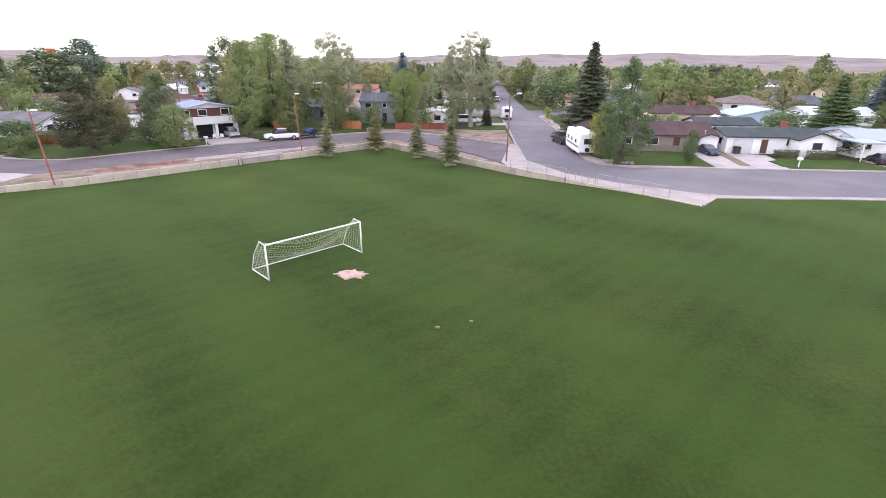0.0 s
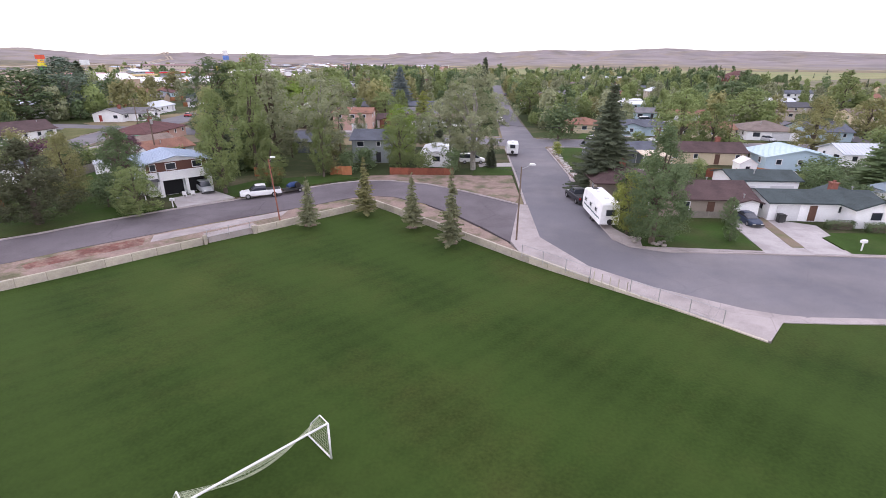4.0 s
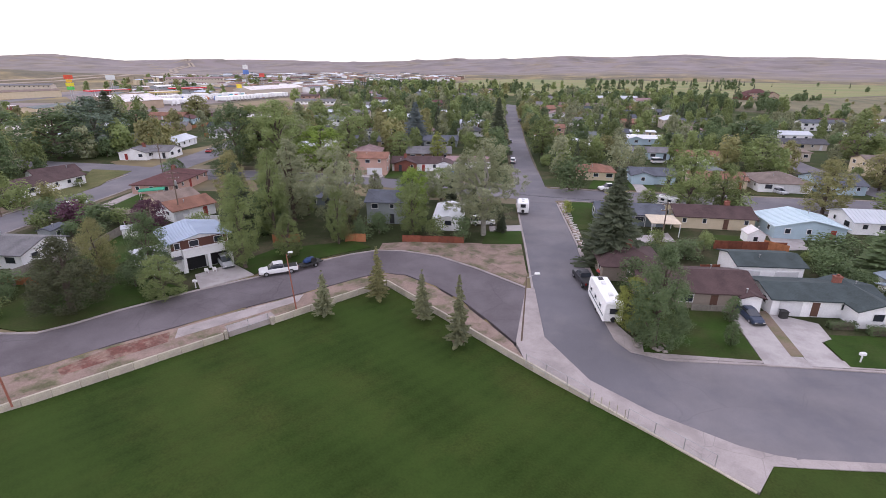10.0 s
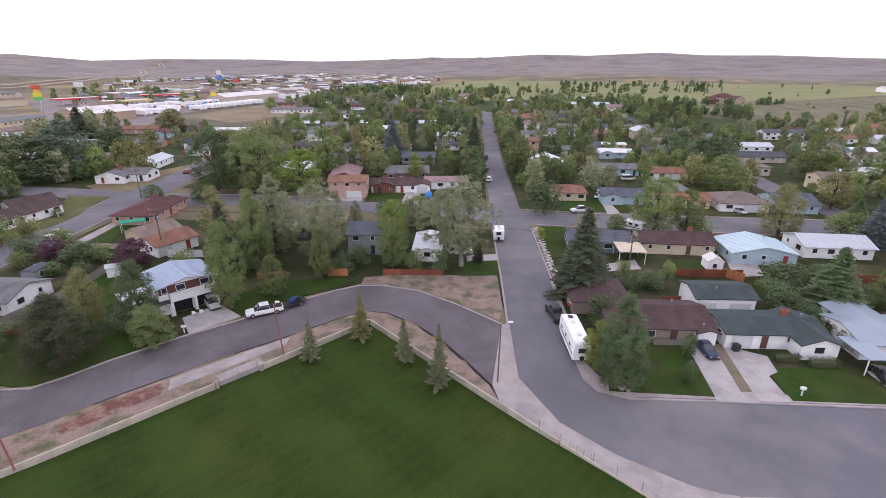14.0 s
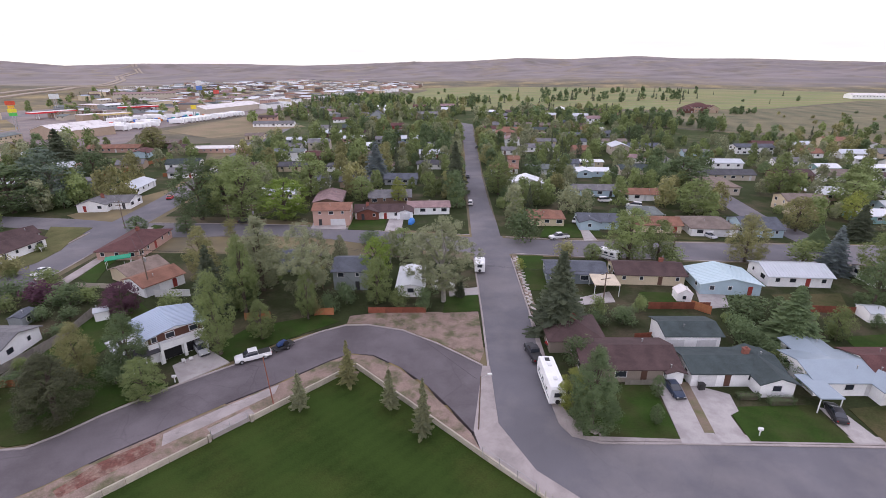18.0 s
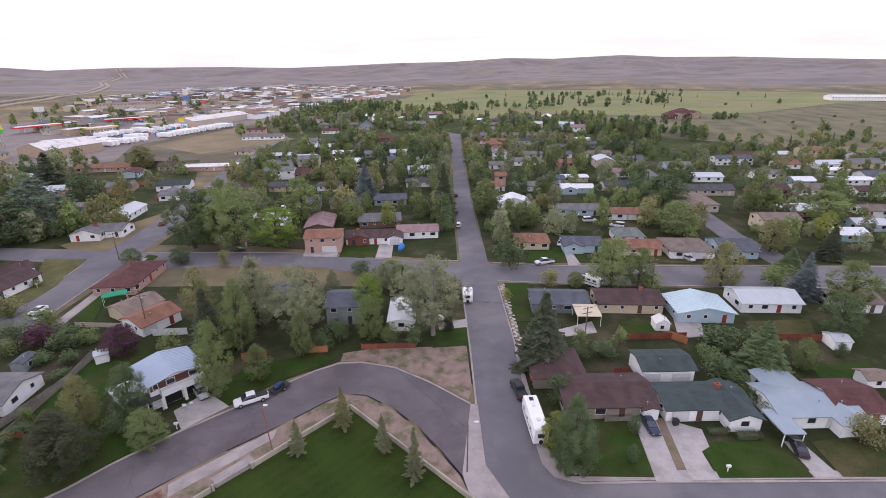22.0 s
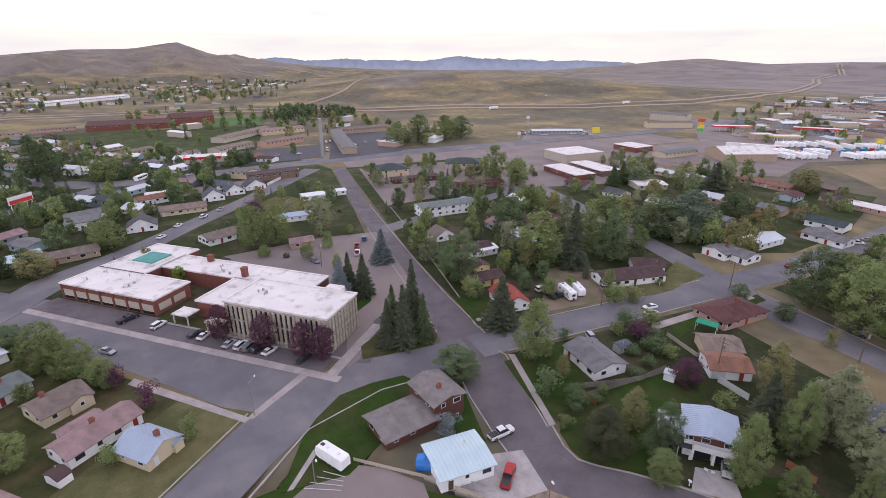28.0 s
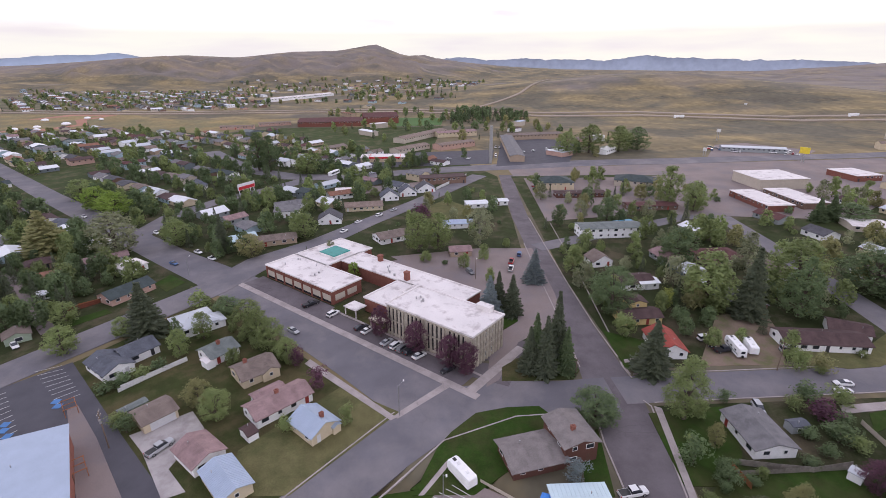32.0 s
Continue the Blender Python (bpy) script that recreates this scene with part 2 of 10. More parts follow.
DRIVE = M("driveway_concrete", (0.43, 0.40, 0.385), 0.9, 0.82, 1.12, 0.25, 10, 0.12, second=(0.34, 0.31, 0.30), second_scale=0.3)
WALL_CONC = M("wall_concrete", (0.50, 0.45, 0.36), 0.9, 0.7, 1.15, 0.5, 9, 0.25, second=(0.36, 0.32, 0.27), second_scale=0.6, jitter=0.12)
DIRT = M("red_dirt", (0.265, 0.195, 0.16), 0.95, 0.65, 1.3, 0.5, 8, 0.5, second=(0.125, 0.12, 0.065), second_scale=0.28, second_lo=0.47, second_hi=0.62)
BARE = M("bare_earth", (0.22, 0.165, 0.125), 0.95, 0.75, 1.25, 0.4, 7, 0.5, second=(0.13, 0.13, 0.06), second_scale=0.2)
FIELD = tint(tint(tint(M("field_grass", (0.0247, 0.0441, 0.0081), 0.97, 0.7, 1.36, 0.16, 5.0, 0.6, second=(0.056, 0.066, 0.017), second_scale=0.05, second_lo=0.46, second_hi=0.74), "", bands(0.17, 44, (0.042, 0.075, 0.015), 0.20, 0.8)), "", bands(0.15, -47, (0.038, 0.068, 0.013), 0.12, 1.5)), "", bands(0.028, -46, (0.046, 0.078, 0.016), 0.35, 6.0))
LAWN = M("lawn", (0.031, 0.060, 0.011), 0.95, 0.7, 1.3, 0.3, 5.0, 0.6, second=(0.048, 0.057, 0.019), second_scale=0.10)
DULL_LAWN = M("dull_lawn", (0.045, 0.056, 0.019), 0.95, 0.75, 1.25, 0.25, 4.0, 0.6, second=(0.09, 0.078, 0.038), second_scale=0.09, second_lo=0.42, second_hi=0.6)
DRY_LAWN = M("dry_lawn", (0.135, 0.125, 0.058), 0.95, 0.75, 1.25, 0.25, 4.0, 0.6, second=(0.09, 0.095, 0.04), second_scale=0.09)
YARD = M("back_yard", (0.036, 0.045, 0.018), 0.95, 0.65, 1.3, 0.2, 3.0, 0.6, second=(0.085, 0.072, 0.046), second_scale=0.07, second_lo=0.48, second_hi=0.62)
PRAIRIE = tint(tint(M("prairie", (0.262, 0.202, 0.098), 0.97, 0.55, 1.42, 0.016, 0.11, 0.3, second=(0.115, 0.103, 0.070), second_scale=0.0075, second_lo=0.43, second_hi=0.56), "", bands(0.0045, 20, (0.125, 0.108, 0.07), 0.5, 16.0)), "", hazed_hill_cover)
GOLF = tint(M("golf_grass", (0.165, 0.182, 0.078), 0.95, 0.75, 1.25, 0.012, 0.3, 0.2, second=(0.24, 0.205, 0.10), second_scale=0.014, second_lo=0.40, second_hi=0.54), "", bands(0.009, 80, (0.17, 0.225, 0.06), 0.6, 14.0))
# blue of the distant air is painted into this mountain base colour
HAZE_BLUE = M("haze_blue_mountain", (0.43, 0.51, 0.62), 1.0, 0.9, 1.1, 0.004, 0.02, 0)
GRAVEL = M("gravel_lot", (0.25, 0.205, 0.19), 0.95, 0.75, 1.2, 0.12, 7, 0.4, second=(0.19, 0.165, 0.165), second_scale=0.06)
PAINT_LINE = M("road_paint", (0.62, 0.62, 0.60), 0.8, 0.7, 1.1, 0.6, 10, 0.05)
BLUE_LINE = M("blue_road_paint", (0.09, 0.22, 0.46), 0.8, 0.8, 1.1, 0.6, 10, 0.05)
STEEL = M("galvanised_steel", (0.42, 0.42, 0.42), 0.45, 0.85, 1.1, 1.0, 20, 0.05, metal=0.7)
WOOD_POLE = M("weathered_pole", (0.17, 0.125, 0.095), 0.9, 0.7, 1.2, 0.6, 12, 0.3)
RED_POLE = M("rusty_pole", (0.30, 0.12, 0.085), 0.8, 0.7, 1.2, 0.8, 12, 0.3)
DARK_METAL = M("dark_metal", (0.05, 0.05, 0.05), 0.5, 0.8, 1.2, 1, 12, 0.05, metal=0.3)
WIRE = M("cable", (0.03, 0.03, 0.03), 0.6, 1, 1, 1, 1, 0)
BARK = M("bark", (0.12, 0.095, 0.075), 0.95, 0.65, 1.25, 1.5, 10, 0.7)
PALE_BARK = M("pale_bark", (0.33, 0.31, 0.27), 0.9, 0.6, 1.1, 1.2, 6, 0.3)
RUBBER = M("rubber", (0.025, 0.025, 0.025), 0.85, 0.85, 1.2, 3, 20, 0.1)
RIM = M("wheel_rim", (0.45, 0.45, 0.46), 0.35, 0.9, 1.1, 3, 20, 0, metal=0.8)
LAMP_WHITE = M("lamp_lens", (0.75, 0.75, 0.72), 0.25, 0.95, 1.05, 3, 20, 0)
LAMP_RED = M("red_lens", (0.40, 0.02, 0.02), 0.25, 0.95, 1.05, 3, 20, 0)
CAR = M("car_paint", (0.5, 0.5, 0.5), 0.28, 0.95, 1.05, 0.7, 20, 0, own=True)
FENCE_RED = M("red_fence_wood", (0.22, 0.075, 0.045), 0.85, 0.65, 1.25, 1.2, 9, 0.3, jitter=0.2)
FENCE_ORANGE = M("orange_fence_wood", (0.36, 0.15, 0.07), 0.85, 0.7, 1.2, 1.2, 9, 0.3, jitter=0.2)
FENCE_GREY = M("grey_fence_wood", (0.27, 0.245, 0.21), 0.85, 0.65, 1.2, 1.2, 9, 0.3, jitter=0.15)
FENCE_WHITE = M("white_fence_paint", (0.70, 0.70, 0.68), 0.7, 0.8, 1.08, 1.2, 9, 0.1)
ROCK = M("stone", (0.28, 0.25, 0.225), 0.95, 0.6, 1.25, 1.5, 6, 0.5, jitter=0.2)
BRICK = tint(M("red_brick", (0.29, 0.115, 0.085), 0.9, 0.75, 1.2, 0.8, 9, 0.3), "", courses(0.25, 0.08, 0.5))
BROWN_BRICK = tint(M("brown_brick", (0.25, 0.165, 0.125), 0.9, 0.75, 1.2, 0.8, 9, 0.3), "", courses(0.25, 0.08, 0.5))
MEMBRANE = M("roof_membrane", (0.74, 0.70, 0.68), 0.85, 0.84, 1.08, 0.12, 6, 0.1, second=(0.42, 0.37, 0.36), second_scale=0.2, second_lo=0.52, second_hi=0.70)
NET = M("net_cord", (0.34, 0.37, 0.25), 0.9, 0.9, 1.1, 2, 20, 0)
GLASS = M("window_glass", (0.03, 0.035, 0.045), 0.06, 0.9, 1.1, 0.5, 8, 0)
GLASS.node_tree.nodes["Principled BSDF"].inputs["Specular IOR Level"].default_value = 0.8


for grass in (FIELD, LAWN, DULL_LAWN, DRY_LAWN, YARD):
    grass.node_tree.nodes["Principled BSDF"].inputs["Sheen Weight"].default_value = 0.10
    grass.node_tree.nodes["Principled BSDF"].inputs["Sheen Roughness"].default_value = 0.3
    grass.node_tree.nodes["Principled BSDF"].inputs["Sheen Tint"].default_value = (0.45, 0.75, 0.2, 1)
    grass.node_tree.nodes["Principled BSDF"].inputs["Specular IOR Level"].default_value = 0.1


def paint(name, rgb):
    return M("wall_" + name, rgb, 0.75, 0.86, 1.07, 0.5, 7, 0.1)


WALLS = {k: paint(k, v) for k, v in dict(
    white=(0.88, 0.88, 0.875), cream=(0.60, 0.51, 0.36), yellow=(0.62, 0.48, 0.22), tan=(0.42, 0.325, 0.24), pink=(0.50, 0.33, 0.27),
    blue=(0.42, 0.54, 0.60), teal=(0.25, 0.42, 0.42), grey=(0.30, 0.325, 0.33), slate=(0.17, 0.20, 0.215), taupe=(0.31, 0.26, 0.215), brown=(0.13, 0.06, 0.045),
    beige=(0.52, 0.46, 0.38), red=(0.33, 0.09, 0.07), green=(0.33, 0.40, 0.30), concrete=(0.56, 0.525, 0.48)).items()}
WALLS["brick"], WALLS["brownbrick"] = BRICK, BROWN_BRICK


def shingle(name, rgb):
    return tint(M("shingles_" + name, rgb, 0.9, 0.74, 1.2, 0.35, 6, 0.3, second=tuple(c * 0.8 for c in rgb), second_scale=0.5), "", courses(0.5, 0.22, 0.35))


ROOFS = {k: shingle(k, v) for k, v in dict(
    brown=(0.098, 0.062, 0.060), maroon=(0.13, 0.060, 0.057), rust=(0.285, 0.145, 0.10), tan=(0.26, 0.20, 0.165), grey=(0.20, 0.195, 0.20),
    dark=(0.10, 0.10, 0.11), green=(0.065, 0.085, 0.085), slate=(0.12, 0.13, 0.155), pinkish=(0.33, 0.225, 0.22), red=(0.36, 0.085, 0.065),
    charcoal=(0.075, 0.075, 0.085), weathered=(0.235, 0.21, 0.20), taupe=(0.225, 0.18, 0.155), greygreen=(0.19, 0.215, 0.205)).items()}
for k, v in dict(bluemetal=(0.37, 0.44, 0.54), whitemetal=(0.70, 0.72, 0.74), ice=(0.50, 0.62, 0.66), palegrey=(0.52, 0.55, 0.58), bluegrey=(0.30, 0.36, 0.41)).items():
    ROOFS[k] = M("metal_roof_" + k, v, 0.42, 0.9, 1.06, 0.4, 6, 0.03, metal=0.15)
ROOFS["white"] = MEMBRANE
DOORS = {k: paint("door_" + k, v) for k, v in dict(white=(0.64, 0.64, 0.645), brown=(0.13, 0.07, 0.05), red=(0.30, 0.05, 0.04), dark=(0.05, 0.05, 0.055)).items()}
TRIM = paint("trim", (0.76, 0.76, 0.75))


def leaf(name, rgb, jitter=0.22, rough=0.75):
    """Foliage: each spray differs a little, whole trees differ in tone, and light shines through the leaves."""
    m = M("leaves_" + name, rgb, rough, 0.68, 1.28, 0.9, 6, 0, jitter=jitter)

    def setup(n, l, old, tc):
        geo = n.new("ShaderNodeNewGeometry")
        warm = n.new("ShaderNodeMapRange")
        warm.inputs["To Max"].default_value = 0.36
        l.new(geo.outputs["Random Per Island"], warm.inputs["Value"])
        col = mix_over(n, l, old, (rgb[0] * 1.55, rgb[1] * 1.4, rgb[2] * 1.05), warm.outputs["Result"])
        stand = n.new("ShaderNodeTexNoise")
        stand.inputs["Scale"].default_value, stand.inputs["Detail"].default_value = 0.075, 1.0
        l.new(tc.outputs["Object"], stand.inputs["Vector"])
        tone = n.new("ShaderNodeMapRange")
        tone.inputs["From Min"].default_value, tone.inputs["From Max"].default_value = 0.3, 0.7
        tone.inputs["To Min"].default_value, tone.inputs["To Max"].default_value = 0.72, 1.3
        l.new(stand.outputs["Fac"], tone.inputs["Value"])
        vm = n.new("ShaderNodeVectorMath")
        vm.operation = 'SCALE'
        l.new(col, vm.inputs[0])
        l.new(tone.outputs["Result"], vm.inputs["Scale"])
        thin = n.new("ShaderNodeBsdfTranslucent")
        l.new(vm.outputs["Vector"], thin.inputs["Color"])
        both = n.new("ShaderNodeMixShader")
        both.inputs["Fac"].default_value = 0.38
        l.new(n["Principled BSDF"].outputs["BSDF"], both.inputs[1])
        l.new(thin.outputs["BSDF"], both.inputs[2])
        l.new(both.outputs["Shader"], n["Material Output"].inputs["Surface"])
        return vm.outputs["Vector"]
    return tint(m, "", setup)


LEAF = {k: leaf(k, (v[0] * 1.34, v[1] * 1.42, v[2] * 1.72)) for k, v in dict(
    green=(0.160, 0.190, 0.066), dark=(0.103, 0.136, 0.056), grey=(0.205, 0.212, 0.110), bright=(0.176, 0.237, 0.044), yellow=(0.274, 0.228, 0.049),
    spruce=(0.078, 0.089, 0.048), blue=(0.152, 0.176, 0.155), purple=(0.099, 0.044, 0.057), olive=(0.199, 0.189, 0.075), lime=(0.205, 0.220, 0.052),
    shade=(0.080, 0.084, 0.040), sage=(0.158, 0.160, 0.078), bluegreen=(0.120, 0.150, 0.095)).items()}


# ---------------------------------------------------------------- builders
def mesh_of(name, verts, faces, mat, smooth=False):
    me = bpy.data.meshes.new(name)
    me.from_pydata([tuple(v) for v in verts], [], faces)
    me.materials.append(mat)
    if smooth:
        for p in me.polygons:
            p.use_smooth = True
    me.update()
    return me


class Shape:
    """Collects boxes, prisms and tubes into one mesh."""

    def __init__(self):
        self.v, self.f = [], []

    def add(self, verts, faces):
        k = len(self.v)
        self.v += [Vector(p) for p in verts]
        self.f += [tuple(i + k for i in q) for q in faces]
        return self

    def box(self, x0, y0, z0, x1, y1, z1, m=None):
        vs = [(x0, y0, z0), (x1, y0, z0), (x1, y1, z0), (x0, y1, z0), (x0, y0, z1), (x1, y0, z1), (x1, y1, z1), (x0, y1, z1)]
        if m is not None:
            vs = [m @ Vector(p) for p in vs]
        return self.add(vs, [(3, 2, 1, 0), (4, 5, 6, 7), (0, 1, 5, 4), (1, 2, 6, 5), (2, 3, 7, 6), (3, 0, 4, 7)])

    def bevel_box(self, x0, y0, z0, x1, y1, z1, b, m=None):
        """A box whose upright edges and upper rim are chamfered."""
        def ring(d, z):
            return [(x0 + d + b, y0 + d, z), (x1 - d - b, y0 + d, z), (x1 - d, y0 + d + b, z), (x1 - d, y1 - d - b, z),
                    (x1 - d - b, y1 - d, z), (x0 + d + b, y1 - d, z), (x0 + d, y1 - d - b, z), (x0 + d, y0 + d + b, z)]
        vs = ring(0, z0) + ring(0, z1 - b) + ring(b, z1)
        if m is not None:
            vs = [m @ Vector(p) for p in vs]
        fs = [tuple(reversed(range(8))), tuple(range(16, 24))]
        for k in (0, 8):
            fs += [(k + i, k + (i + 1) % 8, k + 8 + (i + 1) % 8, k + 8 + i) for i in range(8)]
        return self.add(vs, fs)

    def tube(self, a, b, r0, r1=None, n=6):
        a, b = Vector(a), Vector(b)
        r1 = r0 if r1 is None else r1
        d = (b - a).normalized()
        s = d.orthogonal().normalized()
        q = d.cross(s)
        vs = [p + (s * math.cos(2 * math.pi * i / n) + q * math.sin(2 * math.pi * i / n)) * r for p, r in ((a, r0), (b, r1)) for i in range(n)]
        return self.add(vs, [(i, (i + 1) % n, n + (i + 1) % n, n + i) for i in range(n)] + [tuple(reversed(range(n))), tuple(range(n, 2 * n))])

    def prism(self, poly, z0, z1):
        n = len(poly)
        vs = [(x, y, z0) for x, y in poly] + [(x, y, z1) for x, y in poly]
        return self.add(vs, [tuple(reversed(range(n))), tuple(range(n, 2 * n))] + [(i, (i + 1) % n, n + (i + 1) % n, n + i) for i in range(n)])

    def mesh(self, name, mat, smooth=False):
        return mesh_of(name, self.v, self.f, mat, smooth)


def part(name, me, parent, label="", at=None):
    ob = new(name, me)
    ob.parent = parent
    if at is not None:
        ob.matrix_basis = at
    if label:
        ob["label"] = label
    return ob


def thing(name, label, category, x=0.0, y=0.0, z=0.0, rz=0.0, group="", kind=""):
    ob = new(name)
    ob.matrix_basis = pose(x, y, z, 0, 0, rz)
    ob.empty_display_size = 0.3
    return tagged(ob, label, category, group, kind)


def area(poly):
    return sum(a[0] * b[1] - b[0] * a[1] for a, b in zip(poly, poly[1:] + poly[:1])) / 2


LAID = [0]


def slab(name, poly, z, mat, label, category="ground", kind="structure", depth=1.2):
    """A flat piece of ground: its top at z, its sides going down."""
    if area(poly) < 0:
        poly = poly[::-1]
    LAID[0] += 1
    if name in ("lawn", "driveway", "pavement", "parking_lot"):
        z += 0.0005 * LAID[0] + (0.02 if name == "driveway" else 0)
    ob = new(name, Shape().prism(poly, z - depth, z).mesh(name, mat))
    return tagged(ob, label, category, "", kind)


def offset_line(pts, d):
    out = []
    for i, p in enumerate(pts):
        a, b = Vector(pts[max(i - 1, 0)]), Vector(pts[min(i + 1, len(pts) - 1)])
        t = (b - a).normalized()
        out.append((p[0] - t.y * d, p[1] + t.x * d))
    return out


ROADS = []                               # centre lines of roads with half their width


def on_road(x, y, reach):
    p = Vector((x, y))
    for a, b, half in ROADS:
        d = b - a
        k = min(max((p - a).dot(d) / d.length_squared, 0), 1)
        if (a + d * k - p).length < half + reach:
            return True
    return False


def ribbon(name, pts, width, z, mat, label, category="road", depth=0.3):
    w = width if isinstance(width, (list, tuple)) else [width] * len(pts)
    if name == "road":
        ROADS.extend((Vector(a), Vector(b), max(w[i], w[i + 1]) / 2) for i, (a, b) in enumerate(zip(pts, pts[1:])))
    left = [offset_line(pts, q / 2)[i] for i, q in enumerate(w)]
    right = [offset_line(pts, -q / 2)[i] for i, q in enumerate(w)]
    n = len(pts)
    vs = [(x, y, z) for x, y in left] + [(x, y, z) for x, y in right] + [(x, y, z - depth) for x, y in left] + [(x, y, z - depth) for x, y in right]
    fs = []
    for i in range(n - 1):
        fs += [(n + i, n + i + 1, i + 1, i), (i, i + 1, 2 * n + i + 1, 2 * n + i), (n + i + 1, n + i, 3 * n + i, 3 * n + i + 1)]
    fs += [(n, 0, 2 * n, 3 * n), (n - 1, 2 * n - 1, 4 * n - 1, 3 * n - 1)]
    return tagged(new(name, mesh_of(name, vs, fs, mat)), label, category, "", "structure")


def kerb(pts, label="pale concrete kerb along the asphalt road"):
    return ribbon("kerb", pts, 0.34, 0.15, CONCRETE, label, "kerb")

from mathutils.geometry import delaunay_2d_cdt

# ---------------------------------------------------------------- the land
SKYLINE = [(-180, .2), (-60, .1), (-42, .04), (-35, .26), (-30, .46), (-24, .50), (-20, .76), (-13, .48), (-8, .62), (-2, .27), (4, .23), (10, .02), (15, -.12),
           (22, .05), (30, .1), (36, -.06), (41.5, .45), (45, .2), (50, -.35), (55, -.8), (61, -.9), (66, -.9), (74, -.9), (80, -.6), (85, -.1), (88.2, .4), (89, .70), (91.2, .6), (94.4, 1.8),
           (98.3, 1.14), (103, 1.05), (108.5, .5), (113, .70), (116, .62), (119.6, .33), (125, -.08), (130, -.3), (150, 0), (180, .2)]
EYE_Z = 74.0


def skyline(az):
    return float(np.interp(az, [a for a, _ in SKYLINE], [e for _, e in SKYLINE]))


def land_z(x, y):
    r = math.hypot(x, y)
    az = math.degrees(math.atan2(-x, y))
    near = float(np.interp(az, [-180, -60, 15, 30, 60, 80, 90, 122, 135, 180], [1500, 1150, 1150, 2100, 2000, 1800, 1750, 1750, 1600, 1500]))
    far = float(np.interp(az, [-180, 80, 90, 122, 135, 180], [4300, 4300, 2900, 2900, 4300, 4300]))
    crest = float(np.interp(az, [-180, 40, 75, 180], [46, 46, EYE_Z, EYE_Z])) + far * math.tan(radians(skyline(az)))
    k = min(max((r - near) / (far - near), 0.0), 1.0)
    rough = noise.fractal(Vector((x / 420, y / 420, 0.3)), 0.9, 2.1, 5)
    ridge = 0.5 - abs(noise.fractal(Vector((x / 300, y / 300, 4.0)), 0.8, 2.2, 4))
    z = crest * (k ** 1.15) + (1 - abs(2 * k - 1)) * (rough * (34 if far > 3000 else 46) + ridge * (14 if far > 3000 else 80))
    # the low grassy rise beyond the highway
    d = math.hypot((x + 1130) / 480, (y - 560) / 420)
    z += 46 * math.exp(-d * d) * (1 + 0.25 * rough) * min(max((r - 760) / 350, 0.0), 1.0)
    if r > far:
        z -= (r - far) * 0.03
    return z


FIELD_EDGE = [(23.7, 43.3), (-13.1, 80.35), (-13.7, 80.35), (-50, 43.6), (-58, 32), (-70, 18), (-60, -60), (0, -120), (160, -60), (170, 46.5), (29.2, 46.8), (26.9, 47.2)]


def field_z(x, y):
    """The field lies in a shallow hollow and rises to the road in the east."""
    k = min(max((x - 5) / 17, 0.0), 1.0)
    w = min(max((-x - 44) / 12, 0.0), 1.0)
    return -0.72 * (1 - k * k * (3 - 2 * k)) * (1 - w) + 0.04


def inside(poly, x, y):
    hit = False
    for (ax, ay), (bx, by) in zip(poly, poly[1:] + poly[:1]):
        if (ay > y) != (by > y) and x < (bx - ax) * (y - ay) / (by - ay) + ax:
            hit = not hit
    return hit


def under_field(x, y):
    return any(inside(FIELD_EDGE, x + 3.5 * math.cos(a), y + 3.5 * math.sin(a)) for a in (0, 1.05, 2.1, 3.14, 4.19, 5.24)) or inside(FIELD_EDGE, x, y)


rings = [0.0, 4, 8, 12, 16, 20, 24, 28, 32, 36] + [40 * 1.065 ** i for i in range(53)] + [1080 * 1.022 ** i for i in range(1, 70)]
rings = [r for r in rings if r < 4780] + [4780.0]
SECT = 420
gv, gf = [(0, 0, -1.4)], []
for r in rings[1:]:
    for s in range(SECT):
        a = 2 * math.pi * s / SECT
        x, y = -math.sin(a) * r, math.cos(a) * r
        gv.append((x, y, land_z(x, y) if r > 300 else (-1.4 if under_field(x, y) else 0.0)))
for s in range(SECT):
    gf.append((0, 1 + s, 1 + (s + 1) % SECT))
for k in range(len(rings) - 2):
    o = 1 + k * SECT
    gf += [(o + s, o + SECT + s, o + SECT + (s + 1) % SECT, o + (s + 1) % SECT) for s in range(SECT)]
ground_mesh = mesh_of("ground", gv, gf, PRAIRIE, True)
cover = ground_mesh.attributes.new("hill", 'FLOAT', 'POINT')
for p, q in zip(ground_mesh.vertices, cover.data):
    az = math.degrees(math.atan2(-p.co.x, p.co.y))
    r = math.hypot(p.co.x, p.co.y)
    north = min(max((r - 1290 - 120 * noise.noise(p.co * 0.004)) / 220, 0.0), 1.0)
    # brush cover thickens in the gullies, painting their weak shade into the hill colour
    gully_shade = abs(noise.fractal(Vector((p.co.x / 300, p.co.y / 300, 4.0)), 0.8, 2.2, 4))
    west = min(max((p.co.z - 22) / 40 + 1.1 * gully_shade - 0.3 + 0.35 * noise.noise(p.co * 0.005), 0.0), 0.55)
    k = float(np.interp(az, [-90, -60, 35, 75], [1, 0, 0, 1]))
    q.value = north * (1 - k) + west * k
tagged(new("ground", ground_mesh), "dry golden prairie and sage hills round the town", "ground", "", "structure")


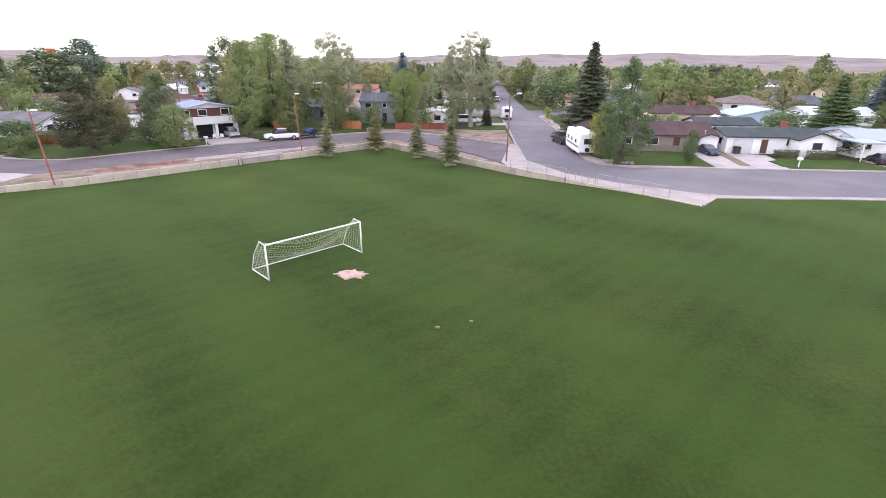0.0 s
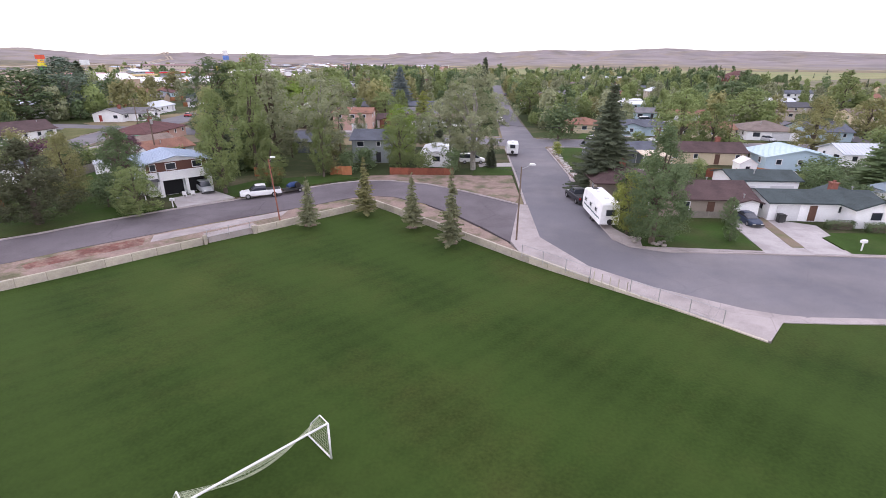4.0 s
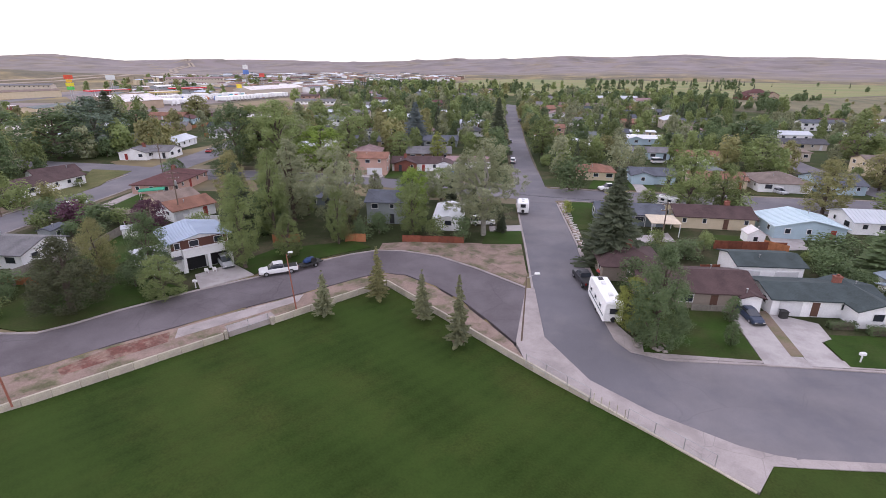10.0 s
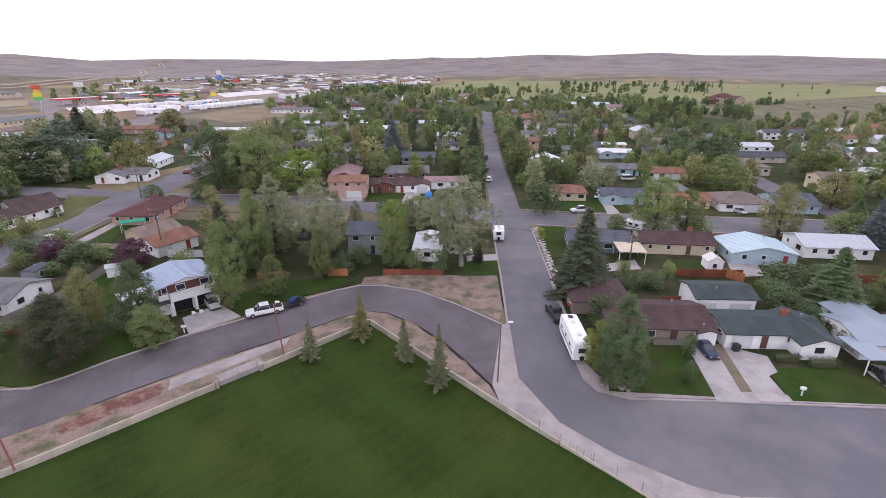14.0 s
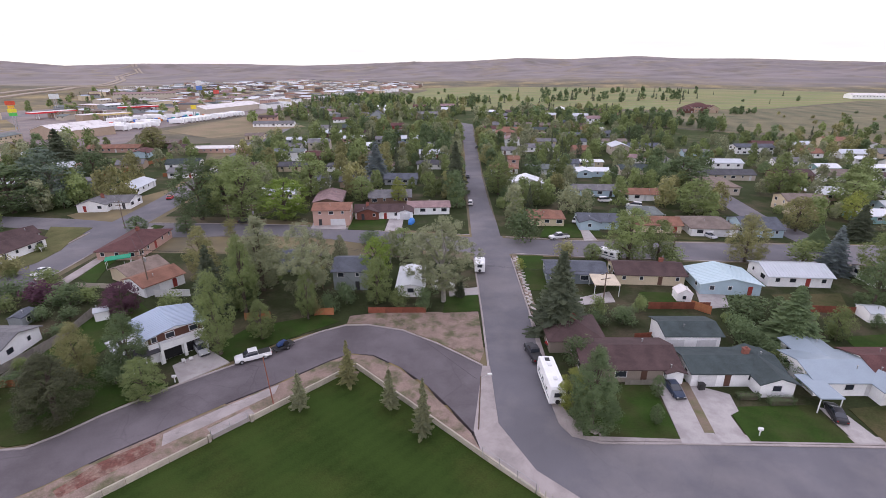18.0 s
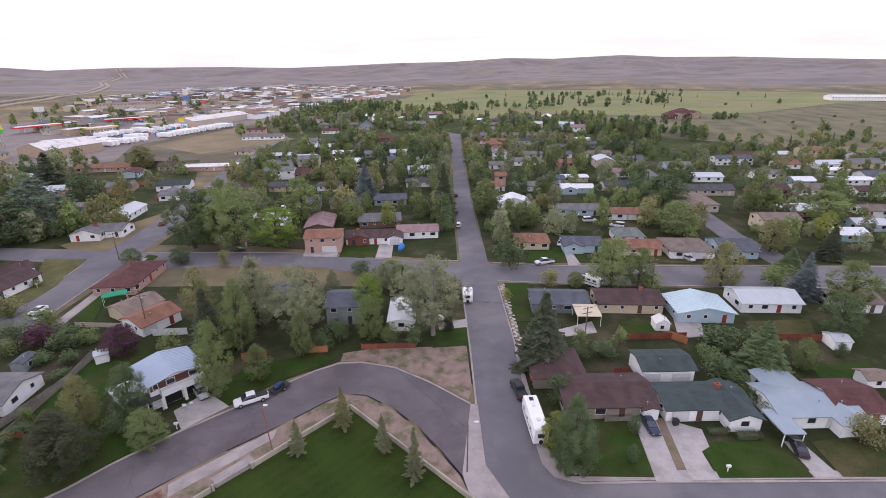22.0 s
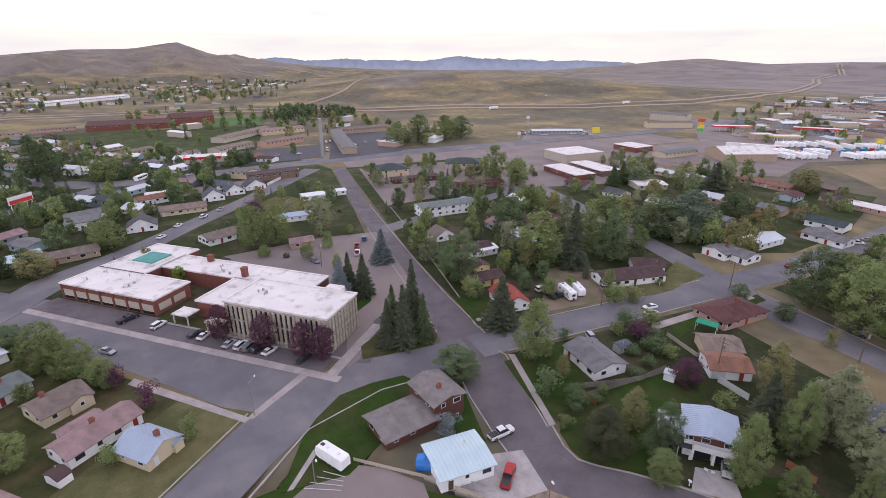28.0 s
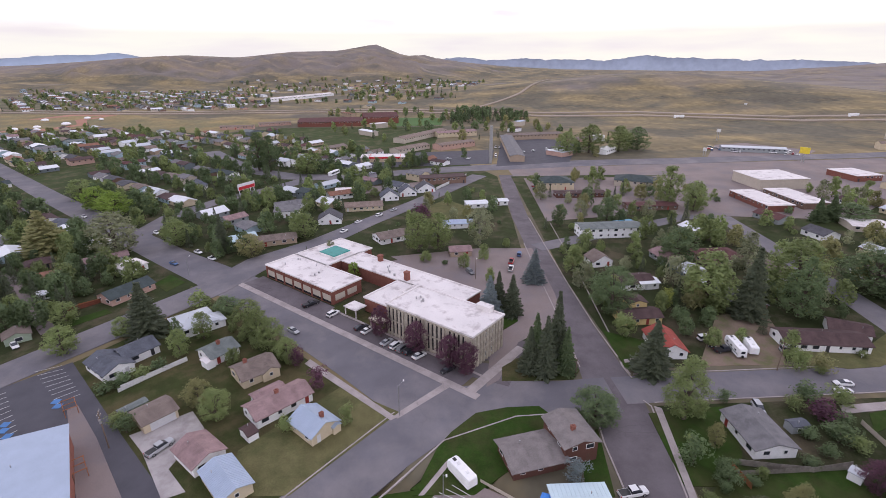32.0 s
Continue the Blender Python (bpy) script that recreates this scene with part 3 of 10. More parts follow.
def far_range(az0, az1, r, base, peaks, label, mat=HAZE_BLUE, rough=0.06):
    """A distant mountain range: a broken ridge with sloping flanks."""
    n = 160
    vs, fs = [], []
    for i in range(n + 1):
        az = az0 + (az1 - az0) * i / n
        el = float(np.interp(az, [p[0] for p in peaks], [p[1] for p in peaks])) + rough * (noise.noise(Vector((az * 0.9, 0, 0))) + 0.5 * noise.noise(Vector((az * 3, 5, 0))))
        for q, z in ((r, base), (r + 60, EYE_Z + r * math.tan(radians(el))), (r + 110, base)):
            vs.append((-math.sin(radians(az)) * q, math.cos(radians(az)) * q, z))
    for i in range(n):
        fs += [(3 * i, 3 * i + 3, 3 * i + 4, 3 * i + 1), (3 * i + 1, 3 * i + 4, 3 * i + 5, 3 * i + 2)]
    return tagged(new("backdrop", mesh_of("backdrop", vs, fs, mat, True)), label, "mountains", "", "structure")


# both ranges carry their haze as a slate or pale blue base colour
far_range(46, 92, 4700, -60, [(46, -.5), (50, -.2), (53, -.05), (56, -.12), (58, .0), (61.5, .12), (64, .2), (66.1, .48), (67.5, .3), (70, -.08), (73, .06), (76, .1), (78.6, .2), (82, .02), (85.2, .4), (88, .1), (92, 0)], "hills and mountains painted in hazy slate-blue on the horizon", M("haze_slate_mountain", (0.35, 0.395, 0.475), 1.0, 0.82, 1.12, 0.004, 0.02, 0), 0.16)
far_range(110, 136, 4700, -60, [(110, .1), (114, .3), (116.3, .4), (118.8, .88), (121, .7), (124, .66), (128.3, .3), (136, .1)], "mountain range painted in hazy blue on the horizon")

# land cover
slab("meadow", [(-190, 640), (-60, 605), (36, 562), (150, 600), (250, 562), (370, 582), (560, 700), (800, 760), (1000, 900), (900, 1150), (600, 1180), (150, 1220), (-190, 960), (-150, 800)], 0.06, GOLF, "green golf course grass with dry patches")
slab("meadow", [(150, 432), (222, 386), (297, 335), (420, 300), (800, 300), (1000, 640), (820, 745), (560, 690), (370, 572), (250, 548), (170, 560)], 0.04, tint(M("dry_slope", (0.165, 0.148, 0.082), 0.97, 0.62, 1.35, 0.05, 0.5, 0.4, second=(0.105, 0.105, 0.055), second_scale=0.018, second_lo=0.42, second_hi=0.56), "", bands(0.012, 12, (0.21, 0.175, 0.10), 0.45, 12.0)), "dry grassy slope with tufts of scrub")
slab("yard_ground", [(-128, 420), (-60, 479), (0, 469), (25, 432), (70, 471), (160, 421), (170, 556), (36, 557), (-60, 600), (-165, 600)], 0.048, YARD, "yards of rough grass and bare soil under trees")
slab("yard_ground", [(-85, 133), (-34, 132), (8.9, 128), (8.9, 86), (-6, 93.5), (-17, 95), (-28, 88), (-50, 66.5), (-55, 62), (-68, 63.5), (-91, 66.5), (-91, 138)], 0.05, YARD, "back yards of rough grass and bare soil")
slab("yard_ground", [(19.2, 131), (70, 126), (135, 122), (210, 116), (210, 61.5), (34, 62.8), (22.8, 62.8), (19.2, 66)], 0.05, YARD, "back yards of rough grass and bare soil")
slab("yard_ground", [(18, 147), (70, 142.5), (133, 139), (240, 134), (300, 300), (160, 420), (70, 470), (25, 390), (19, 240)], 0.05, YARD, "yards of rough grass and bare soil under trees")
slab("yard_ground", [(8.8, 148), (-28, 157), (-68, 166.5), (-92, 167), (-94, 200), (-110, 262), (-128, 420), (-60, 480), (0, 470), (12, 390), (10, 240)], 0.05, YARD, "yards of rough grass and bare soil under trees")
slab("yard_ground", [(-106, 66), (-165, 65.5), (-345, 76), (-345, 150), (-330, 260), (-150, 330), (-118, 250), (-111, 205), (-126, 168), (-109, 156)], 0.05, YARD, "yards of rough grass and bare soil under trees")
slab("yard_ground", [(-112, 47), (-240, 58.5), (-345, 66), (-420, 40), (-480, -120), (-420, -300), (-200, -190), (-135, -120), (-175, -82), (-165, -48), (-138, -15)], 0.045, YARD, "yards of rough grass and bare soil under trees")
slab("yard_ground", [(-92, 2), (-168, -77), (-140, -74), (-100, -100), (-60, -60), (-60, -22)], 0.045, DULL_LAWN, "dull grass plots between the houses")

slab("yard_ground", [(-345, 66), (-420, 40), (-480, -120), (-420, -300), (-200, -190), (-135, -120), (-300, -420), (-480, -560), (-612, -487), (-660, -400), (-604, -287), (-598, -219), (-640, -160), (-640, 40), (-450, 20)], 0.035, YARD, "yards of rough grass and bare soil under trees")
slab("meadow", [(-900, -740), (-880, -560), (-850, -400), (-900, -260), (-1180, -300), (-1420, -520), (-1520, -1120), (-1100, -900)], 0.03, M("far_suburb_grass", (0.115, 0.115, 0.062), 0.97, 0.7, 1.3, 0.02, 0.4, 0.2, second=(0.19, 0.155, 0.09), second_scale=0.01), "dull grass and plots of the far suburb")
slab("parking_lot", [(-330, 400), (-190, 520), (-140, 740), (-90, 980), (-480, 1150), (-590, 1000), (-480, 660), (-470, 540)], 0.056, GRAVEL, "worn asphalt between truck stop and shops", "parking lot")

slab("yard_ground", [(-195, -150), (-187, -84), (-168, -72), (-146, -80), (-128, -96), (-112, -108), (-128, -122), (-164, -132)], 0.04, YARD, "yards of rough grass along the cross street")

GOLDEN = M("golden_grass", (0.27, 0.20, 0.085), 0.97, 0.7, 1.25, 0.02, 0.2, 0.3, second=(0.165, 0.15, 0.075), second_scale=0.012, second_lo=0.42, second_hi=0.58)
CLAY = M("red_clay", (0.36, 0.185, 0.125), 0.97, 0.8, 1.2, 0.03, 0.5, 0.2)
slab("meadow", [(-612, -487), (-667, -402), (-604, -287), (-598, -219), (-709, -181), (-800, -125), (-800, -260), (-812, -391), (-840, -551), (-880, -720)], 0.045, GOLDEN, "dry golden field beyond the suburb")
slab("meadow", [(-820, -28), (-812, 54), (-651, 38), (-644, -21)], 0.07, M("sports_turf", (0.075, 0.15, 0.04), 0.95, 0.85, 1.15, 0.03, 0.5, 0.3), "bright green sports turf beside the school")
slab("race_track", [(-774, -572), (-850, -553), (-838, -470), (-760, -478), (-700, -440), (-640, -455), (-628, -500), (-640, -508), (-650, -470), (-704, -456), (-762, -496), (-815, -484), (-822, -536), (-772, -554)], 0.09, CLAY, "red clay track across the dry field")
# the playing field
grid = [Vector((x, y)) for x in range(-66, 168, 4) for y in range(-110, 80, 4) if inside(FIELD_EDGE, x, y) and inside(FIELD_EDGE, x + 1.5, y + 1.5) and inside(FIELD_EDGE, x - 1.5, y + 1.5)]
edge = []
for (ax, ay), (bx, by) in zip(FIELD_EDGE, FIELD_EDGE[1:] + FIELD_EDGE[:1]):
    n = max(int(math.hypot(bx - ax, by - ay) / 4), 1)
    edge += [Vector((ax + (bx - ax) * i / n, ay + (by - ay) * i / n)) for i in range(n)]
cdt = delaunay_2d_cdt(edge + grid, [(i, (i + 1) % len(edge)) for i in range(len(edge))], [], 1, 0.01)
fv = [(p.x, p.y, field_z(p.x, p.y) + 0.05 * noise.noise(Vector((p.x / 9, p.y / 9, 0)))) for p in cdt[0]]
tagged(new("field", mesh_of("field", fv, cdt[2], FIELD, True)), "mown green playing field with faint mowing stripes", "grass", "", "structure")
# roads
MAIN_W = [(9.0, 80), (9.2, 97), (9.2, 128.5)]
SOUTH_N = [(19.0, 129), (19.0, 100), (17.8, 70.2), (18.0, 66), (19.2, 63.6), (22.8, 62.2), (34, 62.1), (70, 61.3), (160, 59.5), (260, 58)]
SOUTH_S = [(260, 45.5), (43, 47.6), (29.2, 47.4), (24.5, 48.4), (18.1, 52.3), (12.9, 57.2), (9.0, 63.5), (8.6, 72)]
BEND_N = [(8.0, 80.3), (4.3, 83.7), (.2, 87.3), (-6.4, 92), (-13.2, 94), (-17.7, 93.8), (-22, 91.3), (-27, 87.1), (-34.1, 80.3), (-41.2, 74.4), (-47.8, 67.8), (-51.3, 63.5), (-54, 61), (-58, 60.5), (-68, 62.5), (-88, 65)]
BEND_S = [(5.6, 64.4), (3, 68.8), (-1, 74.7), (-5.5, 79.6), (-10.8, 83.5), (-14.9, 84), (-18, 81.9), (-23.9, 76.4), (-31.1, 70.4), (-37.4, 64.6), (-42.7, 59.6), (-46.8, 54.9), (-51, 51.4), (-56, 49.7), (-66, 49.6), (-79, 50.1), (-92, 51.5)]
slab("road", MAIN_W + [(9.2, 131), (19, 131)] + SOUTH_N + SOUTH_S, 0.020, ASPHALT, "smooth grey asphalt street", "road")
slab("road", BEND_N + BEND_S[::-1] + [(8.6, 72)], 0.026, OLD_ASPHALT, "old cracked asphalt road in a bend", "road")
ribbon("road", [(14.1, 130), (13.8, 180), (14.5, 230), (16.2, 280), (18.5, 390), (20.5, 440), (22, 496)], [9.6, 7.6, 7.4, 7.4, 8.5, 10, 22], 0.032, ASPHALT, "straight residential asphalt street", "road")
ribbon("road", [(-96, 152), (-66, 152.5), (-48, 152), (-31, 149.5), (-10, 142.5), (14, 139), (38, 136.4), (70, 134.2), (105, 132), (133, 130.6), (230, 124)], [15, 12, 10.5, 10.5, 12, 13, 12, 13, 14, 13.5, 13], 0.038, ASPHALT, "asphalt cross street", "road")
ribbon("road", [(-60, 55), (-80, 57), (-100, 58.6), (-130, 59.7), (-164, 60.5), (-206, 62), (-245, 63.5), (-300, 68), (-350, 73)], [10.5, 13, 13, 9.5, 9, 8.5, 8.5, 9, 10], 0.044, OLD_ASPHALT, "old cracked asphalt avenue", "road")
ribbon("road", [(-97.5, 60), (-98.2, 90), (-98.6, 120), (-99.5, 150), (-101, 190), (-104, 215), (-109, 255), (-121, 330), (-128, 440)], [11, 11, 11, 12, 12, 11.5, 11, 10, 10], 0.053, ASPHALT, "asphalt side street", "road")
ribbon("road", [(-96, 58), (-96, 45), (-96, 30), (-91, 12), (-80, 1), (-66, -11), (-40, -36)], [14, 12, 14, 17, 15, 13.5, 13], 0.056, ASPHALT, "asphalt street", "road")
ribbon("road", [(-94, 12), (-113, -6), (-131, -23.5), (-165, -57), (-200, -100), (-310, -226), (-450, -380)], [18, 16.5, 16, 18, 15, 13, 12], 0.062, ASPHALT, "wide asphalt street beside the offices", "road")
ribbon("road", [(-90, -119), (-118, -100), (-165, -68), (-189, -58), (-211.7, -37.4), (-244, -16.4), (-277.9, 7.7), (-326.5, 38.7), (-350, 53.6)], [13, 13, 14, 15, 13, 11, 11, 11, 12], 0.19, ASPHALT, "asphalt cross street", "road")
ribbon("road", [(-470, -186), (-420, -152), (-378, -118), (-355, -84), (-350, -46), (-362, -8), (-373, 35), (-380, 80), (-388, 128), (-392, 175), (-393, 225), (-398, 272), (-402, 330), (-405, 390), (-416, 470), (-446, 640), (-500, 840)], [14, 15, 16, 18, 18, 18, 20, 22, 24, 24, 24, 24, 22, 20, 18, 16, 15], 0.074, ASPHALT, "wide highway through the town", "road")
ribbon("road", [(-352, -66), (-318.5, -88.7), (-295.6, -110), (-258, -126.8), (-224, -128)], [13, 12, 11, 11, 12], 0.071, ASPHALT, "asphalt street branching off the highway", "road")


def hill_road(pts, width, label):
    """A road that follows the rise and fall of the land."""
    line = []
    for a, b in zip(pts, pts[1:]):
        n = max(int(math.hypot(b[0] - a[0], b[1] - a[1]) / 30), 1)
        line += [(a[0] + (b[0] - a[0]) * i / n, a[1] + (b[1] - a[1]) * i / n) for i in range(n)]
    vs, fs = [], []
    for d in (width / 2, -width / 2):
        vs += [(x, y, land_z(x, y) + 1.6) for x, y in offset_line(line, d)]
    k = len(line)
    vs += [(x, y, z - 4) for x, y, z in vs]
    for i in range(k - 1):
        fs += [(k + i, k + i + 1, i + 1, i), (i, i + 1, 2 * k + i + 1, 2 * k + i), (k + i + 1, k + i, 3 * k + i, 3 * k + i + 1)]
    return tagged(new("road", mesh_of("road", vs, fs, PALE_ROAD)), label, "road", "", "structure")


PALE_ROAD = M("pale_highway", (0.33, 0.275, 0.215), 0.95, 0.85, 1.1, 0.02, 1, 0.1)
EAST_BOUND = [(-900, -760), (-850, -560), (-826, -391), (-828, -120), (-812, 0), (-772, 110), (-738, 200), (-722, 335), (-632, 508), (-600, 690), (-628, 860), (-722, 1100), (-1010, 1640), (-1180, 1900), (-1330, 2300), (-1600, 2700)]
hill_road(EAST_BOUND, 10, "pale divided highway running to the hills")
hill_road([(x - 34, y + (0 if y < 600 else 22)) for x, y in EAST_BOUND], 9, "pale carriageway of the divided highway")
hill_road([(-790, 60), (-1000, 210), (-1250, 330), (-1500, 380), (-1800, 330)], 6, "pale dirt track over the grassy rise")
ribbon("road", [(107, 128), (104, 167), (107, 195), (113, 232), (118, 280)], 8.5, 0.08, ASPHALT, "asphalt side street", "road")
ribbon("road", [(-118, 56), (-118, 40), (-116, 22), (-108, 26), (-104, 34)], [4, 9, 9, 8, 8], 0.084, OLD_ASPHALT, "asphalt lane round the office building", "road")
ribbon("road", [(-200, 62), (-215, 95), (-240, 150), (-255, 215)], [9, 9, 8, 8], 0.086, ASPHALT, "asphalt side street", "road")

slab("kerb", [(26.9, 46.8), (29.2, 47.5), (43, 47.75), (260, 45.7), (260, 44.6), (170, 46.2), (43, 46.9), (29.2, 46.5)], 0.13, CONCRETE, "pale concrete kerb between road and field", "kerb")
slab("vacant_lot", [(-215, 393), (-160, 352), (-112, 420), (-190, 508)], 0.062, M("tan_lot", (0.25, 0.19, 0.115), 0.95, 0.75, 1.25, 0.1, 3, 0.3, second=(0.17, 0.145, 0.08), second_scale=0.05), "vacant lot of dry yellow grass beside the truck stop")
ribbon("road", [(-99, 153), (-121.6, 158.6), (-151.3, 162.3), (-192.0, 166.8), (-247.8, 171.7)], [12, 11, 10, 10, 10], 0.057, ASPHALT, "asphalt cross street west of the side street", "road")
# kerbs, pavements and the strips beside the roads
kerb(BEND_N)
kerb(SOUTH_N)
kerb(MAIN_W)
kerb([(-58, 49.5), (-66, 49.3), (-79, 49.8), (-88, 51)])
kerb([(-104, 66.5), (-104.2, 90), (-104.6, 120), (-106, 150)])
kerb([(-92.2, 67), (-92.6, 90), (-93, 120), (-93.5, 142)])
kerb([(-104, 65.7), (-130, 64.8), (-164, 65.3), (-206, 66.6), (-245, 68)])
kerb([(-108, 53.2), (-130, 54.6), (-164, 55.7), (-206, 57.5)])
kerb([(-89.5, 43), (-89, 32), (-82, 14.5), (-69, 3), (-50, -15)])
kerb([(-92, 3), (-78, -9), (-64, -21)])
kerb([(19.4, 146), (38, 142.8), (70, 141), (105, 139.3), (133, 137.6)])
kerb([(19.4, 132.6), (36, 130.2), (66, 127.6), (95, 125), (125, 123.8)])
kerb([(8.9, 148), (-10, 149.2), (-31, 155), (-48, 157.5), (-68, 158.8), (-92, 159.5)])
slab("pavement", [(8.0, 80.2), (9.3, 80.0), (9.3, 66), (13.2, 57.4), (18.3, 52.6), (24.6, 48.7), (27.2, 47.8), (28.8, 47.6), (28.8, 46.5), (26.4, 46.5), (23.8, 43.5), (6.5, 60.5), (5.7, 64.5)], 0.10, CONCRETE, "cracked pale concrete pavement beside the field", "pavement")
slab("pavement", [(17.9, 66), (19.2, 63.8), (22.8, 62.5), (34, 62.4), (70, 61.6), (160, 59.8), (160, 61.4), (70, 63.2), (34, 63.9), (23.4, 64.1), (20.3, 66.2), (19.0, 70), (19.3, 98), (18.6, 98)], 0.13, CONCRETE, "pale concrete pavement along the front gardens", "pavement")
slab("pavement", [(19.3, 98), (20.6, 98), (21, 131), (19.3, 131.4)], 0.10, DIRT, "strip of stones and dirt along the street", "pavement")
slab("dirt_lot", [(8.6, 84.5), (8.5, 99.5), (-12, 99.0), (-17.5, 97.5), (-17.5, 94.6), (-13.2, 94.4), (-6.3, 92.5), (.4, 87.8), (4.5, 84.2), (7.6, 81.3)], 0.09, DIRT, "vacant lot of reddish dirt and weeds")
slab("dirt_strip", [(-13.2, 80.5), (-13.6, 80.5), (-51.2, 42.4), (-55.5, 45.5), (-51.3, 50.9), (-46.8, 54.5), (-42.6, 59.2), (-37.2, 64.2), (-31, 70), (-23.7, 76), (-18, 81.4), (-14.9, 83.5), (-10.9, 83.1), (-5.8, 79.2), (-1.4, 74.3), (2.6, 68.4), (5.3, 64.2), (6.6, 60.4)], 0.07, DIRT, "strip of reddish dirt between the road and the field wall")
slab("pavement", [(-24.6, 74.9), (-31.5, 69), (-37.0, 63.7), (-36.0, 61.4), (-30.5, 66.7), (-24.6, 72.6)], 0.085, CONCRETE, "worn concrete pad between road and field wall", "pavement")
slab("mulch_strip", [(-37.5, 62.9), (-42.6, 58.4), (-45, 54.0), (-43.6, 53.0), (-36.4, 60.6)], 0.078, M("red_mulch", (0.16, 0.07, 0.055), 0.95, 0.6, 1.4, 0.6, 6, 0.8, second=(0.26, 0.18, 0.14), second_scale=0.5), "bed of dark red mulch and weeds")

# ---------------------------------------------------------------- houses
WIN = {}


def window_meshes(w, h):
    key = (w, h)
    if key not in WIN:
        t, d = 0.09, 0.08
        o = [(-w / 2, 0), (w / 2, 0), (w / 2, h), (-w / 2, h)]
        i = [(-w / 2 + t, t), (w / 2 - t, t), (w / 2 - t, h - t), (-w / 2 + t, h - t)]
        vs = [(x, -d, z) for x, z in o + i] + [(x, 0.02, z) for x, z in o + i]
        fs = []
        for k in range(4):
            j = (k + 1) % 4
            fs += [(k, j, 4 + j, 4 + k), (8 + k, 8 + j, j, k), (4 + k, 4 + j, 12 + j, 12 + k)]
        s = Shape().add(vs, fs)
        g = Shape().box(-w / 2 + t, -0.035, t, w / 2 - t, -0.02, h - t)
        joined = Shape().add(s.v, s.f).add(g.v, g.f).mesh("window", TRIM)
        joined.materials.append(GLASS)
        for p in joined.polygons[len(s.f):]:
            p.material_index = 1
        WIN[key] = (s.mesh("window", TRIM), g.mesh("pane", GLASS), joined)
    return WIN[key]


DOOR = {}


def door_mesh(kind, w, h):
    key = (kind, w, h)
    if key not in DOOR:
        s = Shape().box(-w / 2, -0.06, 0, w / 2, 0.02, h)
        if w > 2:
            for k in range(4):
                s.box(-w / 2 + 0.08, -0.085, 0.1 + k * (h - 0.1) / 4, w / 2 - 0.08, -0.055, (k + 1) * (h - 0.1) / 4)
        else:
            s.box(-w / 2 + 0.12, -0.08, 0.2, w / 2 - 0.12, -0.055, h * 0.45).box(-w / 2 + 0.12, -0.08, h * 0.55, w / 2 - 0.12, -0.055, h - 0.15)
        DOOR[key] = s.mesh("door", DOORS[kind])
    return DOOR[key]


def side_pose(side, u, L, D, z):
    """A pose on one wall: side 0 is the front (-y), then right, back, left; u runs along the wall from its middle."""
    if side == 0:
        return pose(u, -D / 2, z)
    if side == 1:
        return pose(L / 2, u, z, 0, 0, 90)
    if side == 2:
        return pose(-u, D / 2, z, 0, 0, 180)
    return pose(-L / 2, -u, z, 0, 0, 270)


